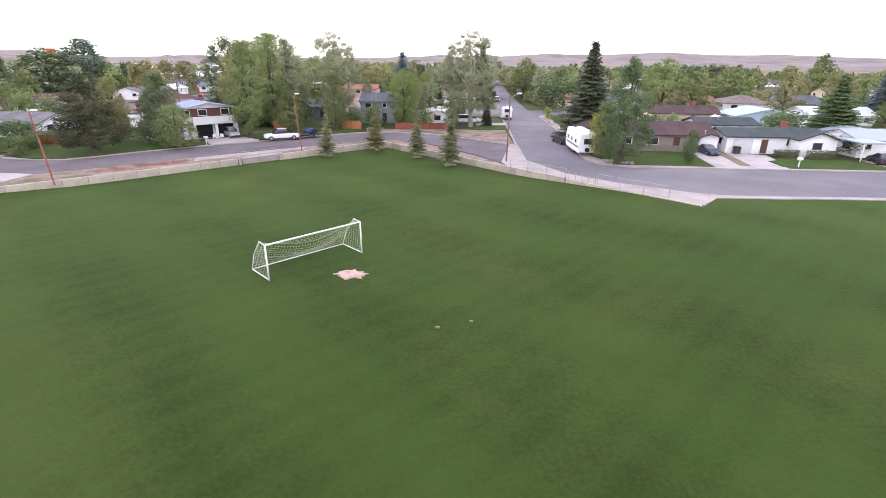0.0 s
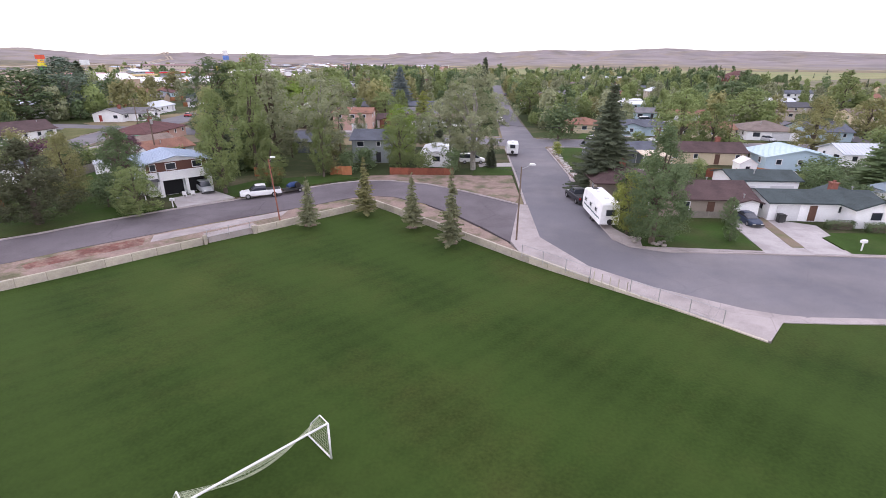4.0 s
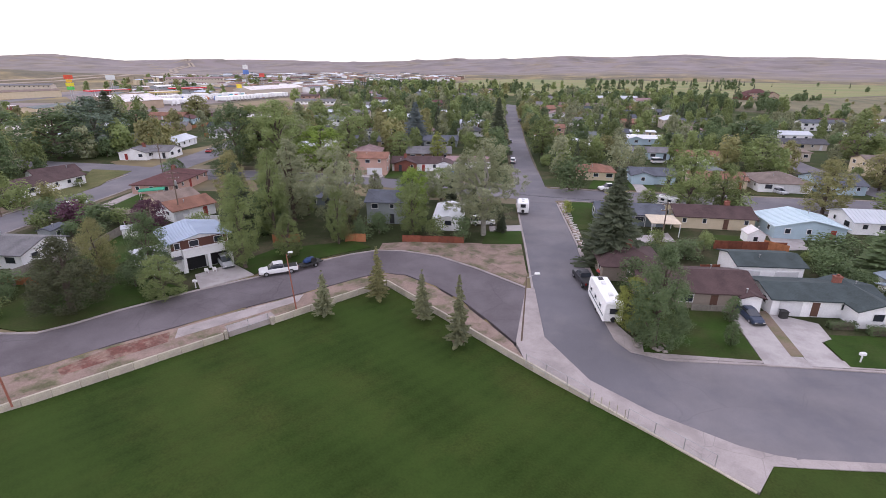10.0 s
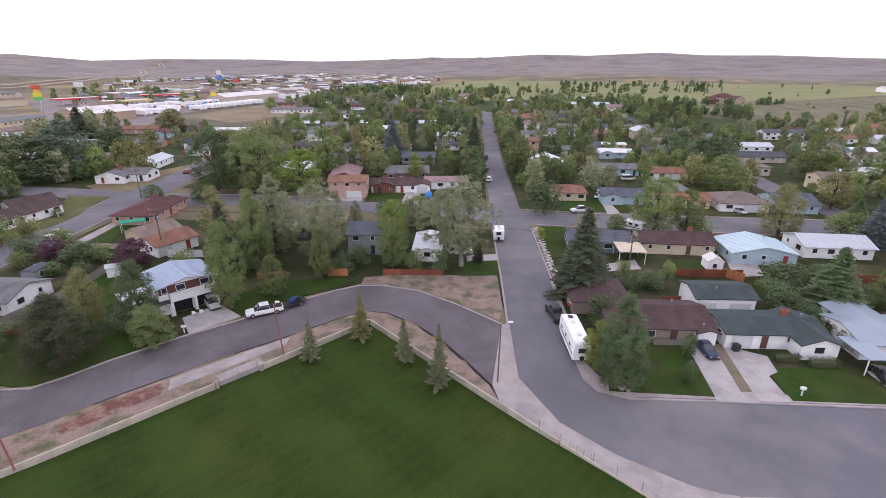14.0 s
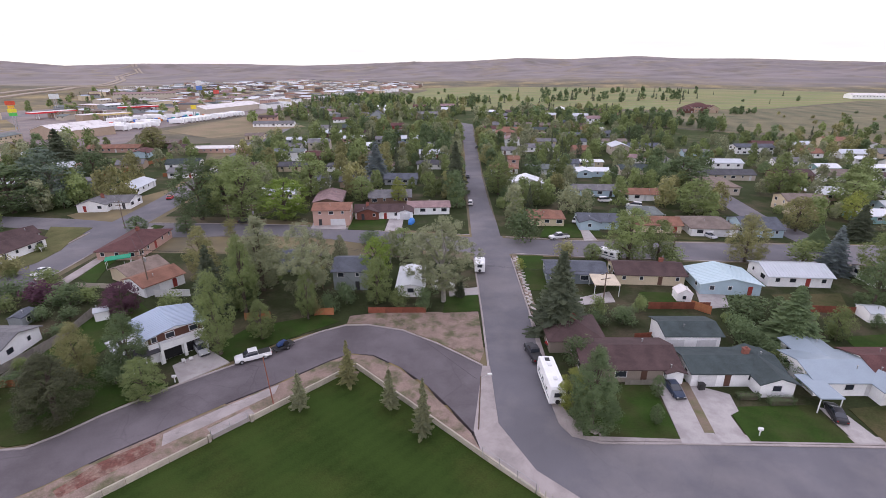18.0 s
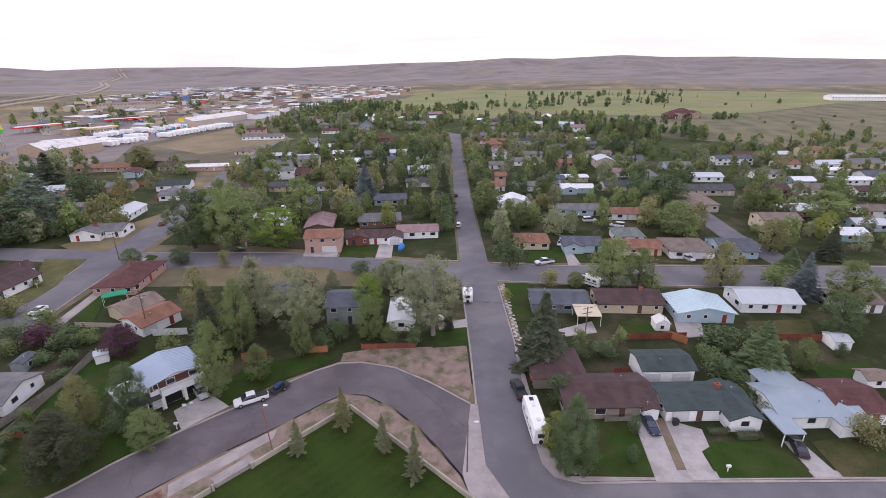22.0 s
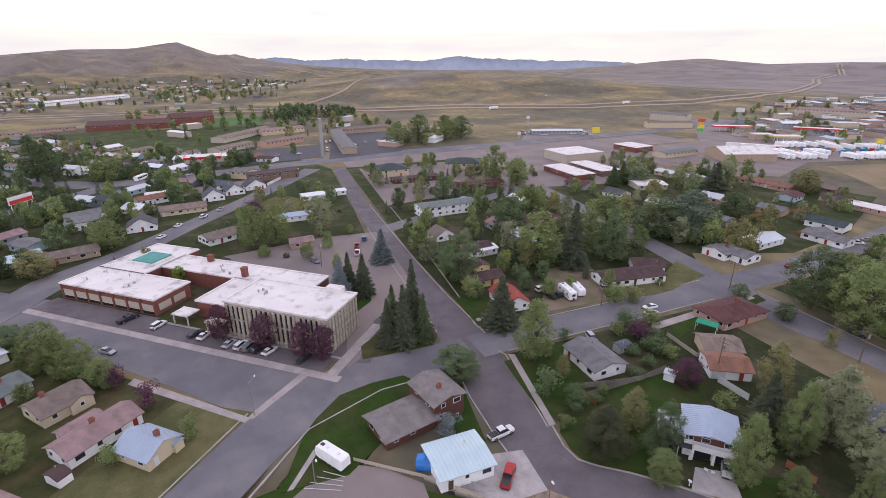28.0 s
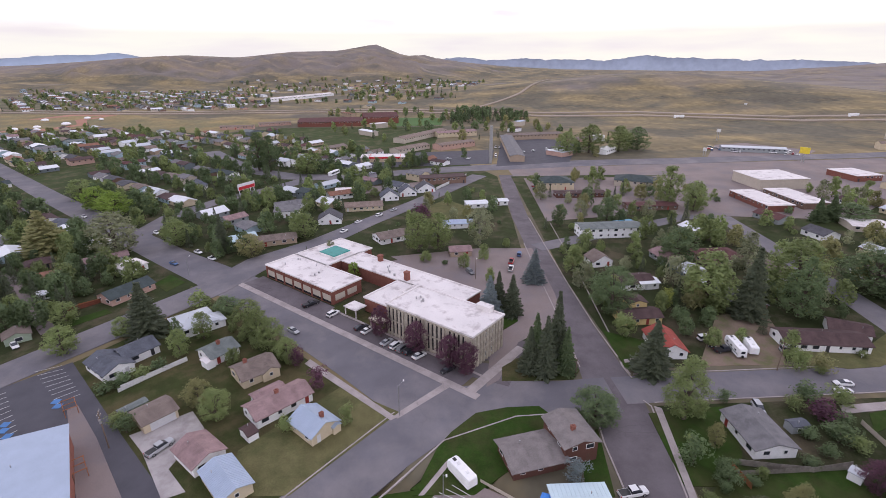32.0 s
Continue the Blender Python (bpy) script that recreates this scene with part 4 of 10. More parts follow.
def roof_shape(L, D, h, kind, ridge, pitch, over, thick=0.16, seams=0.0):
    """Roof slopes with thickness over a plan of L x D whose walls end at h."""
    s = Shape()
    if ridge == 'y':
        a, b = D, L
    else:
        a, b = L, D
    turn = Matrix.Rotation(radians(90), 4, 'Z') if ridge == 'y' else Matrix.Identity(4)
    e = b / 2 + over
    rise = pitch * b / 2
    zl, zr = h - pitch * over, h + rise
    X = a / 2 + over
    if kind == 'hip':
        rx = max(a / 2 - b / 2, 0.15)
        vs = [(-X, -e, zl), (X, -e, zl), (X, e, zl), (-X, e, zl), (-rx, 0, zr), (rx, 0, zr),
              (-X, -e, zl - thick), (X, -e, zl - thick), (X, e, zl - thick), (-X, e, zl - thick)]
        s.add([turn @ Vector(v) for v in vs], [(0, 1, 5, 4), (1, 2, 5), (2, 3, 4, 5), (3, 0, 4), (6, 7, 1, 0), (7, 8, 2, 1), (8, 9, 3, 2), (9, 6, 0, 3), (9, 8, 7, 6)])
    elif kind == 'gable':
        xs = [(-X, 0.0)]
        if seams:
            n = int(2 * X / seams)
            for i in range(1, n):
                c = -X + 2 * X * i / n
                xs += [(c - .05, 0.0), (c - .03, .06), (c + .03, .06), (c + .05, 0.0)]
        xs.append((X, 0.0))
        k = len(xs)
        vs = []
        for y, z, sg in ((-e, zl, 1), (0, zr, 1), (e, zl, 1), (-e, zl - thick, 0), (0, zr - thick, 0), (e, zl - thick, 0)):
            vs += [(x, y, z + dz * sg) for x, dz in xs]
        fs = []
        for i in range(k - 1):
            fs += [(i, i + 1, k + i + 1, k + i), (k + i, k + i + 1, 2 * k + i + 1, 2 * k + i)]
            fs += [(4 * k + i, 4 * k + i + 1, 3 * k + i + 1, 3 * k + i), (5 * k + i, 5 * k + i + 1, 4 * k + i + 1, 4 * k + i)]
            fs += [(3 * k + i, 3 * k + i + 1, i + 1, i), (2 * k + i, 2 * k + i + 1, 5 * k + i + 1, 5 * k + i)]
        for o, fl in ((0, False), (k - 1, True)):
            for p, q in ((0, 1), (1, 2)):
                f = (p * k + o, q * k + o, (q + 3) * k + o, (p + 3) * k + o)
                fs.append(f[::-1] if fl else f)
        s.add([turn @ Vector(v) for v in vs], fs)
    elif kind == 'flat':
        s.box(-L / 2 - over, -D / 2 - over, h, L / 2 + over, D / 2 + over, h + 0.25)
    elif kind == 'shed':
        vs = [(-X, -e, h), (X, -e, h), (X, e, h + pitch * b), (-X, e, h + pitch * b)]
        vs += [(x, y, z - thick) for x, y, z in vs]
        s.add([turn @ Vector(v) for v in vs], [(0, 1, 2, 3), (7, 6, 5, 4), (0, 4, 5, 1), (1, 5, 6, 2), (3, 7, 4, 0), (2, 6, 7, 3)])
    return s


def wall_shape(L, D, h, kind, ridge, pitch):
    s = Shape()
    s.box(-L / 2, -D / 2, -0.05, L / 2, D / 2, h)
    if kind == 'gable':
        a, b = (L, D) if ridge == 'x' else (D, L)
        turn = Matrix.Rotation(radians(90), 4, 'Z') if ridge == 'y' else Matrix.Identity(4)
        z = h + pitch * b / 2 - 0.17
        vs = [(-a / 2, -b / 2, h), (-a / 2, b / 2, h), (-a / 2, 0, z), (a / 2, -b / 2, h), (a / 2, b / 2, h), (a / 2, 0, z)]
        s.add([turn @ Vector(v) for v in vs], [(0, 2, 1), (3, 4, 5), (0, 3, 5, 2), (1, 2, 5, 4)])
    if kind == 'shed':
        vs = [(-L / 2, -D / 2, h), (L / 2, -D / 2, h), (L / 2, D / 2, h), (-L / 2, D / 2, h), (L / 2, D / 2, h + pitch * D - .1), (-L / 2, D / 2, h + pitch * D - .1)]
        s.add(vs, [(1, 2, 4), (0, 5, 3), (3, 5, 4, 2)])
    return s


house_rng = random.Random(5)


def block(root, x, y, L, D, rz, h=2.7, kind='gable', ridge='x', pitch=0.32, over=0.45, wall='white', roof='brown', wins=(0, 1, 3), garage=None, door=0,
          seams=0.0, chimney=None, storeys=1, name=""):
    """One volume of a house under root: walls, roof, windows, doors, chimney and vents. x, y, rz are in the root's frame."""
    rng = house_rng
    body = part("wall", wall_shape(L, D, h, kind, ridge, pitch).mesh("wall", WALLS[wall]), root, name, pose(x, y, 0, 0, 0, rz))
    rf = part("roof", roof_shape(L, D, h, kind, ridge, pitch, over, seams=seams).mesh("roof", ROOFS[roof]), root, "", pose(x, y, 0, 0, 0, rz))
    ww = [(1.5, 1.15), (1.9, 1.25), (1.1, 1.1), (0.9, 1.0)]
    for side in wins:
        span = (L if side in (0, 2) else D)
        used = []
        if garage is not None and garage[0] == side:
            gw = min(garage[2], span - 0.6)
            part("garage_door", door_mesh('white', gw, 2.15), body, "", side_pose(side, garage[1] * span / 2, L, D, 0.02))
            used.append((garage[1] * span / 2 - gw / 2 - 1.0, garage[1] * span / 2 + gw / 2 + 1.0))
        n = max(int(span / 3.3), 1) if span > 2.4 else 0
        dslot = rng.randrange(n) if (side == door and n > 1) else -1
        for st in range(storeys):
            for i in range(n):
                u = -span / 2 + span * (i + 0.5) / n + rng.uniform(-0.3, 0.3)
                if st == 0 and any(a < u < b for a, b in used):
                    continue
                if i == dslot and st == 0:
                    part("door", door_mesh(rng.choice(['white', 'brown', 'red', 'dark']), 0.95, 2.05), body, "", side_pose(side, u, L, D, 0.1))
                    continue
                w, hh = rng.choice(ww if span > 5 else ww[2:])
                f, g, one = window_meshes(w, hh)
                if math.hypot(root.location.x, root.location.y - 70) > 120:
                    f = one
                wo = part("window", f, body, "", side_pose(side, u, L, D, h * (st + 1) / storeys - hh - 0.45 if storeys > 1 else h - hh - 0.5))
                if f is not one:
                    part("pane", g, wo)
    if chimney:
        cx, cy = chimney[0] * L / 2, chimney[1] * D / 2
        top = h + pitch * (D if ridge == 'x' else L) / 2 + 0.7
        s = Shape().box(-.45, -.35, h - .5, .45, .35, top).box(-.53, -.43, top, .53, .43, top + .14).box(-.15, -.15, top + .14, .15, .15, top + .4)
        part("chimney", s.mesh("chimney", BRICK), rf, "", pose(cx, cy, 0))
    elif kind != 'flat':
        px, py = rng.uniform(-.3, .3) * L, rng.choice((-.22, .22)) * D
        zz = h + pitch * ((D / 2 - abs(py)) if ridge == 'x' else (L / 2 - abs(px))) if kind != 'shed' else h + pitch * (py + D / 2)
        part("vent_pipe", Shape().tube((px, py, zz - .3), (px, py, zz + .5), .07).box(px - .12, py - .12, zz + .5, px + .12, py + .12, zz + .58).mesh("vent_pipe", STEEL), rf)
    return body


FOOT = []                                # where buildings stand, to keep scattered trees out of them


def house(x, y, L, D, rz, label, category="house", more=(), name="house", z=0.0, **kw):
    """A house whose front wall is L wide, its body D deep; more: further volumes (x, y, L, D, rz, options) in its own frame."""
    root = thing(name, label, category, x, y, z + 0.05, rz, "houses of the town" if name == "house" else "")
    FOOT.append((x, y, math.hypot(L, D) / 2))
    block(root, 0, 0, L, D, 0, **kw)
    for bx, by, bl, bd, brz, opt in more:
        block(root, bx, by, bl, bd, brz, **opt)
    return root


def carport(x, y, L, D, rz, h, roof, label):
    root = thing("carport", label, "carport", x, y, 0.1, rz)
    part("roof", Shape().bevel_box(-L / 2, -D / 2, h, L / 2, D / 2, h + .18, .04).mesh("roof", roof), root)
    for px in (-L / 2 + .2, L / 2 - .2):
        for py in (-D / 2 + .2, D / 2 - .2):
            part("post", Shape().box(px - .06, py - .06, 0, px + .06, py + .06, h).mesh("post", TRIM), root)
    return root


# east of the main street, facing the south road
house(31.3, 80.2, 15.2, 9, 0, "taupe house with a dark brown shingle roof behind a large tree", kind='gable', roof='brown', wall='taupe', wins=(0, 1, 3), more=[(6.6, -3.9, 2.6, 2.6, 0, dict(kind='gable', ridge='y', roof='brown', wall='white', wins=(), door=0, pitch=.3, h=2.5)), (-6.5, 8.5, 9.5, 9, 0, dict(kind='hip', roof='brown', wall='taupe', wins=(1, 2, 3), pitch=.36, chimney=(0, 0)))])
garage_e = house(45.2, 88.1, 9.6, 6.6, 0, "white garage with a dark green shingle roof and two doors", "garage", name="garage", kind='gable', roof='green', wall='white', wins=(), door=-1, h=3.3, pitch=.26)
for gx, gw in ((-3.0, 3.0), (2.4, 3.4)):
    part("garage_door", door_mesh('white', gw, 2.3), garage_e, "white panelled garage door", pose(gx, -3.3, .02))
house(47.4, 78.1, 14.2, 7.0, 0, "long white ranch house with a dark green shingle roof", kind='gable', roof='green', wall='white', wins=(0, 3), garage=(0, -.66, 2.9), pitch=.24, chimney=(.45, .2), more=[(4.6, -1.6, 5.2, 9.2, 0, dict(kind='gable', ridge='y', roof='green', wall='white', wins=(0, 1), door=-1, pitch=.36))])
house(64.6, 76.6, 13.4, 8.6, 0, "white house with a pale blue metal roof", kind='gable', roof='bluegrey', wall='white', pitch=.24, more=[(-1.0, 4.6, 6.2, 7.0, 0, dict(kind='gable', ridge='y', roof='bluegrey', wall='white', wins=(2, 3), pitch=.24)), (4.2, -3.6, 5, 6, 0, dict(kind='gable', ridge='y', roof='bluegrey', wall='white', wins=(0,), door=-1, pitch=.24))])
house(72.2, 77.2, 7.9, 9, 0, "low house with a maroon shingle roof and brick base", kind='gable', roof='maroon', wall='white')
house(82.6, 83.8, 3.8, 3, 0, "small shed with a brown roof in the back yard", "shed", name="shed", kind='gable', roof='tan', wall='white', h=2.2, wins=(0,), pitch=.45)
# second row, south of the cross street
house(32.2, 117.2, 13.4, 8, 356, "blue-grey house with a slate roof", kind='gable', roof='slate', wall='slate', wins=(0, 1, 3))
carport(37.1, 109.4, 5.6, 6, 356, 2.6, M("cream_sheet", (0.62, 0.53, 0.40), 0.6), "carport with a flat cream roof beside the blue-grey house")
house(48.9, 116.7, 15.2, 8.5, 356, "cream house with a brown shingle roof", kind='gable', roof='brown', wall='cream', chimney=(.45, .1))
house(64.4, 112, 12.7, 9.5, 356, "pale blue house with a broad ice-blue metal roof", kind='gable', ridge='y', pitch=.22, roof='ice', wall='blue', seams=.7)
house(82.3, 115.9, 13.8, 9, 356, "white house with a pale grey metal roof", kind='gable', roof='palegrey', wall='white', seams=.7)
house(103.4, 114.5, 9.2, 8, 356, "white house with a taupe roof", kind='gable', roof='taupe', wall='white')
house(52.8, 105.5, 3.1, 3, 356, "small white shed with a barn roof", "shed", name="shed", kind='gable', roof='white', wall='white', h=2.0, ridge='y', wins=(0,), door=0, pitch=.6, over=.15)
house(86.4, 96.9, 3.5, 4, 356, "small white garden shed", "shed", name="shed", kind='gable', roof='palegrey', wall='white', h=2.1, wins=(0,), over=.15)
# north of the cross street
house(33.7, 160.8, 10.7, 9, 356, "cream house with an orange-brown hip roof", kind='hip', roof='rust', wall='cream')
house(49, 157.3, 11.8, 8.5, 356, "grey-blue house with slate roofs and a brick end", kind='gable', roof='slate', wall='blue', more=[(-3, -2.5, 6, 6, 0, dict(kind='gable', ridge='y', roof='slate', wall='blue', wins=(0,)))])
house(65.3, 153.7, 14.3, 8.5, 356, "cream and brick house with a rusty shingle roof", kind='gable', roof='rust', wall='cream')
house(80.8, 152.1, 13, 12, 356, "white house with a taupe roof edged in white", kind='hip', roof='taupe', wall='white', garage=(0, .3, 4.5))
house(94.9, 151.4, 10.8, 12, 356, "grey-blue house with a low grey roof", kind='gable', roof='slate', wall='blue')
house(123.3, 173.9, 12.9, 9, 356, "two-storey cream house with a brown roof", kind='gable', roof='taupe', wall='cream', h=4.6, storeys=2)
house(34.9, 208.9, 13.2, 9, 356, "white house with a white metal roof", kind='gable', ridge='y', roof='whitemetal', wall='white')
house(58.8, 196.8, 15.6, 8, 356, "grey house with a pale roof", kind='gable', roof='grey', wall='blue')
house(74.3, 190.4, 13.5, 8, 356, "white house with a rust-brown roof", kind='gable', roof='rust', wall='white')
house(67, 165.1, 8.9, 9, 356, "white house with a grey-green hip roof", kind='hip', roof='greygreen', wall='white')
house(72.9, 253.5, 12.5, 7, 356, "white garage with a pale flat roof", "garage", name="garage", kind='gable', pitch=.12, roof='whitemetal', wall='cream', garage=(0, 0, 4.5), door=-1)
house(61.6, 250.5, 9.8, 8, 356, "grey house with a slate roof", kind='gable', roof='slate', wall='grey')
house(122.9, 225, 26.1, 9, 356, "long low house with a dark roof", kind='gable', roof='dark', wall='beige')
house(108.4, 203.8, 13.9, 18, 356, "long beige shop building with a flat roof", "building", name="building", kind='flat', roof='tan', wall='beige', h=3, wins=(0,))
house(55.6, 299.1, 18.7, 9, 358, "white house with a pale roof among trees", kind='gable', roof='grey', wall='white')
house(43.1, 319.5, 8.6, 9, 358, "two-storey white house with a pink shingle roof", kind='gable', ridge='y', roof='pinkish', wall='white', h=4.5, storeys=2)
house(42.5, 354.7, 12.9, 9, 358, "pink two-storey house with a rusty hip roof", kind='hip', roof='rust', wall='pink', h=4.2, storeys=2)
house(38.9, 289, 10.9, 8, 358, "white house with a slate roof", kind='gable', roof='grey', wall='white')
house(35.1, 252.4, 5.2, 7, 358, "narrow brick house with a rusty roof", kind='gable', roof='rust', wall='pink', h=4.2)
house(118.5, 358.2, 15.7, 9, 358, "grey house with a slate roof beside a cul-de-sac", kind='gable', roof='slate', wall='grey')
house(116.5, 302.2, 20.1, 9, 358, "low house with a slate roof", kind='gable', roof='slate', wall='beige')
house(174.6, 290.6, 20.7, 8, 358, "row house with slate roof and white gables", kind='gable', roof='slate', wall='white', h=4.0, storeys=2)
house(171.8, 255.1, 15.1, 8, 358, "low house with a grey roof", kind='gable', roof='grey', wall='white')
house(178.5, 238.6, 9.8, 8, 358, "white house with a teal front", kind='gable', roof='whitemetal', wall='teal')
house(203.2, 238.8, 17.2, 8, 358, "white trailer home with a white metal roof", kind='gable', pitch=.15, roof='whitemetal', wall='white')
house(154.8, 172.2, 10.9, 8, 356, "grey-blue house with a pale roof", kind='gable', roof='palegrey', wall='blue')
house(138.9, 162.4, 11.9, 8, 356, "pale teal house with a white roof", kind='gable', roof='whitemetal', wall='teal')
house(170.7, 188.6, 9.3, 8, 356, "white house with a brown roof", kind='gable', roof='taupe', wall='white')
house(213.1, 261.2, 9.5, 7, 358, "small white trailer home", kind='gable', pitch=.15, roof='whitemetal', wall='white')
house(262, 538, 20, 14, 4, "large brown house with many hipped gables on the rise", kind='hip', roof='maroon', wall='tan', h=6.4, pitch=.5, storeys=2, more=[(-13.2, -2.0, 11, 12.4, 0, dict(kind='hip', roof='maroon', wall='brown', h=4.2, pitch=.5, wins=(0, 3))), (13.4, -1.4, 11.4, 11, 0, dict(kind='gable', ridge='y', roof='maroon', wall='tan', h=4.6, pitch=.5, wins=(0, 1))), (3.2, -8.0, 7, 5, 0, dict(kind='gable', ridge='y', roof='maroon', wall='brown', h=4.0, pitch=.6, wins=(0,)))])
# north-west of the crossing
house(-34.2, 161.3, 11.3, 9, 3, "two-storey house of brick and cream siding with a rusty roof", kind='gable', roof='rust', wall='pink', h=5.2, storeys=2, garage=(0, .35, 4.6), pitch=.25)
house(-20.1, 167.9, 15.8, 8.5, 3, "white house with a maroon-brown roof and a brick front", kind='gable', roof='brown', wall='white', chimney=(-.5, -.3), more=[(-3.6, -2.6, 7, 5, 0, dict(kind='gable', ridge='y', roof='brown', wall='brick', wins=(0,))), (8.4, -2.2, 5, 6, 0, dict(kind='gable', ridge='y', roof='brown', wall='white', garage=(0, 0, 3.2), wins=(0,), door=-1))])
house(-4.1, 173, 14, 8, 3, "low grey house with a patched grey roof", kind='gable', pitch=.2, roof='pinkish', wall='white')
house(-17.2, 216.7, 13.6, 9, 3, "house with a dark slate roof under trees", kind='gable', roof='slate', wall='grey')
house(-4.9, 278.9, 15, 9, 3, "house with a pale metal roof", kind='gable', roof='palegrey', wall='white')
house(-37.3, 387.1, 15.2, 9, 3, "two-storey dark red house", kind='gable', roof='maroon', wall='red', h=5, storeys=2)
house(-60.5, 471.7, 13, 9, 3, "grey house with a steep slate roof", kind='gable', ridge='y', pitch=.7, roof='slate', wall='grey', h=4, storeys=2)
house(-18.6, 481.4, 25.6, 11, 3, "large grey house with a gabled roof", kind='gable', roof='grey', wall='grey', h=4.5, storeys=2, more=[(-6, -4, 7, 7, 0, dict(kind='gable', ridge='y', roof='grey', wall='tan', h=4.5, storeys=2, wins=(0,), pitch=.6))])
house(-5.9, 402.3, 13.1, 9, 3, "house with a dark brown roof", kind='gable', roof='brown', wall='tan')
# west of the side street, north
house(-120.2, 175.9, 9.6, 8, 5, "white house with a grey roof on a corner", kind='gable', ridge='y', roof='grey', wall='white', chimney=(.3, .3), more=[(7, 3.5, 8, 9, 0, dict(kind='gable', roof='grey', wall='white'))])
house(-123.1, 202.3, 16.3, 9, 95, "white house with a pale metal roof", kind='gable', roof='palegrey', wall='white')
house(-114.4, 230.2, 15.9, 9, 5, "grey house with a white gable", kind='gable', roof='grey', wall='white', more=[(-5, 3, 8, 8, 0, dict(kind='gable', ridge='y', roof='grey', wall='grey'))])
house(-127.6, 297.3, 29.6, 10, 5, "brick house with a white roof", kind='gable', pitch=.18, roof='white', wall='pink')
house(-190.2, 297.6, 28.9, 9, 5, "long low brick house with a rusty roof", kind='gable', roof='rust', wall='pink')
house(-152.6, 298.9, 12.3, 9, 5, "house with a taupe roof", kind='gable', roof='brown', wall='tan')
house(-138.4, 421.9, 32.1, 10, 5, "white house with a grey roof", kind='gable', roof='grey', wall='white')
house(-127.7, 349.2, 11.8, 8, 5, "small tan house with a brown roof", kind='gable', roof='taupe', wall='cream')
house(-89.3, 452.4, 14.3, 9, 5, "house with a maroon roof", kind='gable', roof='maroon', wall='white')
house(-78.8, 320.4, 13.5, 9, 5, "house with a pale roof among trees", kind='gable', roof='palegrey', wall='white')
house(-121, 140.1, 10.6, 8, 60.4, "white house with a brown roof beside a dry lawn", kind='gable', roof='brown', wall='white', wins=(0, 1))
# between the bend and the cross street
house(-19.5, 114.2, 7.5, 9, 0, "grey house behind tall trees", kind='gable', roof='slate', wall='grey', h=4.8, storeys=2)
house(-5.8, 111.7, 5.6, 11, 0, "house with a white metal roof behind a birch", kind='gable', ridge='y', pitch=.2, roof='whitemetal', wall='white')
house(-36.6, 124.4, 6.8, 9, 0, "grey house hidden among trees", kind='gable', roof='slate', wall='slate')
house(-83.5, 136.6, 18, 10.5, 92, "brick house with a broad maroon hip roof", kind='hip', roof='maroon', wall='pink', wins=(0, 1, 3), chimney=(.3, .1))
house(-64.5, 111.6, 9.2, 8, 59, "low house with a rusty roof and a white garage front", kind='gable', roof='rust', wall='white', garage=(0, -.6, 3), more=[(1.5, 9, 9, 8, 0, dict(kind='gable', roof='tan', wall='cream', wins=(1,)))])
split = thing("house", "white split-level house with a blue metal roof and balcony", "house", -47.55, 86.4, 0.05, 44.3, "houses of the town")
FOOT.append((-47.5, 86.4, 6.5))
split_wall = part("wall", wall_shape(8.8, 8.2, 5.2, 'gable', 'y', .2).mesh("wall", WALLS["white"]), split)
part("roof", roof_shape(8.8, 8.2, 5.2, 'gable', 'y', .2, .75, seams=.6).mesh("roof", ROOFS["bluemetal"]), split)
part("gable_front", Shape().box(-4.3, -4.16, 3.7, 4.3, -4.1, 5.1).mesh("gable_front", WALLS["brown"]), split_wall, "dark brown timber front under the gable")
part("balcony", Shape().bevel_box(-2.9, -5.3, 2.5, 4.5, -4.1, 2.7, .03).box(-2.9, -5.3, 2.7, 4.5, -5.2, 3.75).box(4.4, -5.2, 2.7, 4.5, -4.1, 3.75).box(-2.9, -5.2, 2.7, -2.8, -4.1, 3.75).mesh("balcony", TRIM), split, "white panelled balcony")
for px in (-2.8, .8, 4.3):
    part("pillar", Shape().bevel_box(px - .25, -5.25, 0, px + .25, -4.75, 2.5, .03).mesh("pillar", TRIM), split)
# near-black panels on the solid wall paint the shade inside two open bays
for px in (-1.0, 2.6):
    part("garage_opening", Shape().box(px - 1.45, -4.13, .05, px + 1.45, -4.09, 2.3).mesh("garage_opening", M("painted_bay_shade", (.02, .02, .022), .9)), split_wall, "flat dark panel painted as the shade of an open garage bay")
for px, w in ((-.9, 1.5), (2.9, 1.5), (-3.4, .9)):
    f, g, _ = window_meshes(w, 1.1)
    part("pane", g, part("window", f, split_wall, "", pose(px, -4.18, 3.85)))
part("porch_roof", Shape().box(-7.6, -5.4, 2.5, -3.0, -2.2, 2.68).mesh("porch_roof", ROOFS["charcoal"]), split, "dark flat porch roof")
for px in (-7.4, -5.3, -3.2):
    part("post", Shape().box(px - .07, -5.3, 0, px + .07, -5.16, 2.5).mesh("post", TRIM), split)
block(split, -6.6, 1.2, 4.2, 6, 0, h=2.6, kind='gable', roof='palegrey', wall='white', wins=(0, 3), pitch=.2, over=.5)
house(-79.2, 84.1, 12.4, 9.2, 0, "white gabled house with a grey shingle roof", kind='gable', pitch=.3, roof='grey', wall='white', wins=(0, 1))
# along the avenue
house(-116.3, 80.7, 8.2, 12, 85.8, "white house with a bright red gable roof", kind='gable', ridge='y', pitch=.55, roof='red', wall='white', wins=(0, 1))
house(-133, 79.7, 13.2, 7, 92.3, "yellow house with a dark brown roof", kind='gable', roof='brown', wall='yellow', wins=(0,), more=[(1.5, 5.5, 6, 5, 0, dict(kind='gable', ridge='y', roof='brown', wall='yellow', h=4.6, wins=(0,)))])
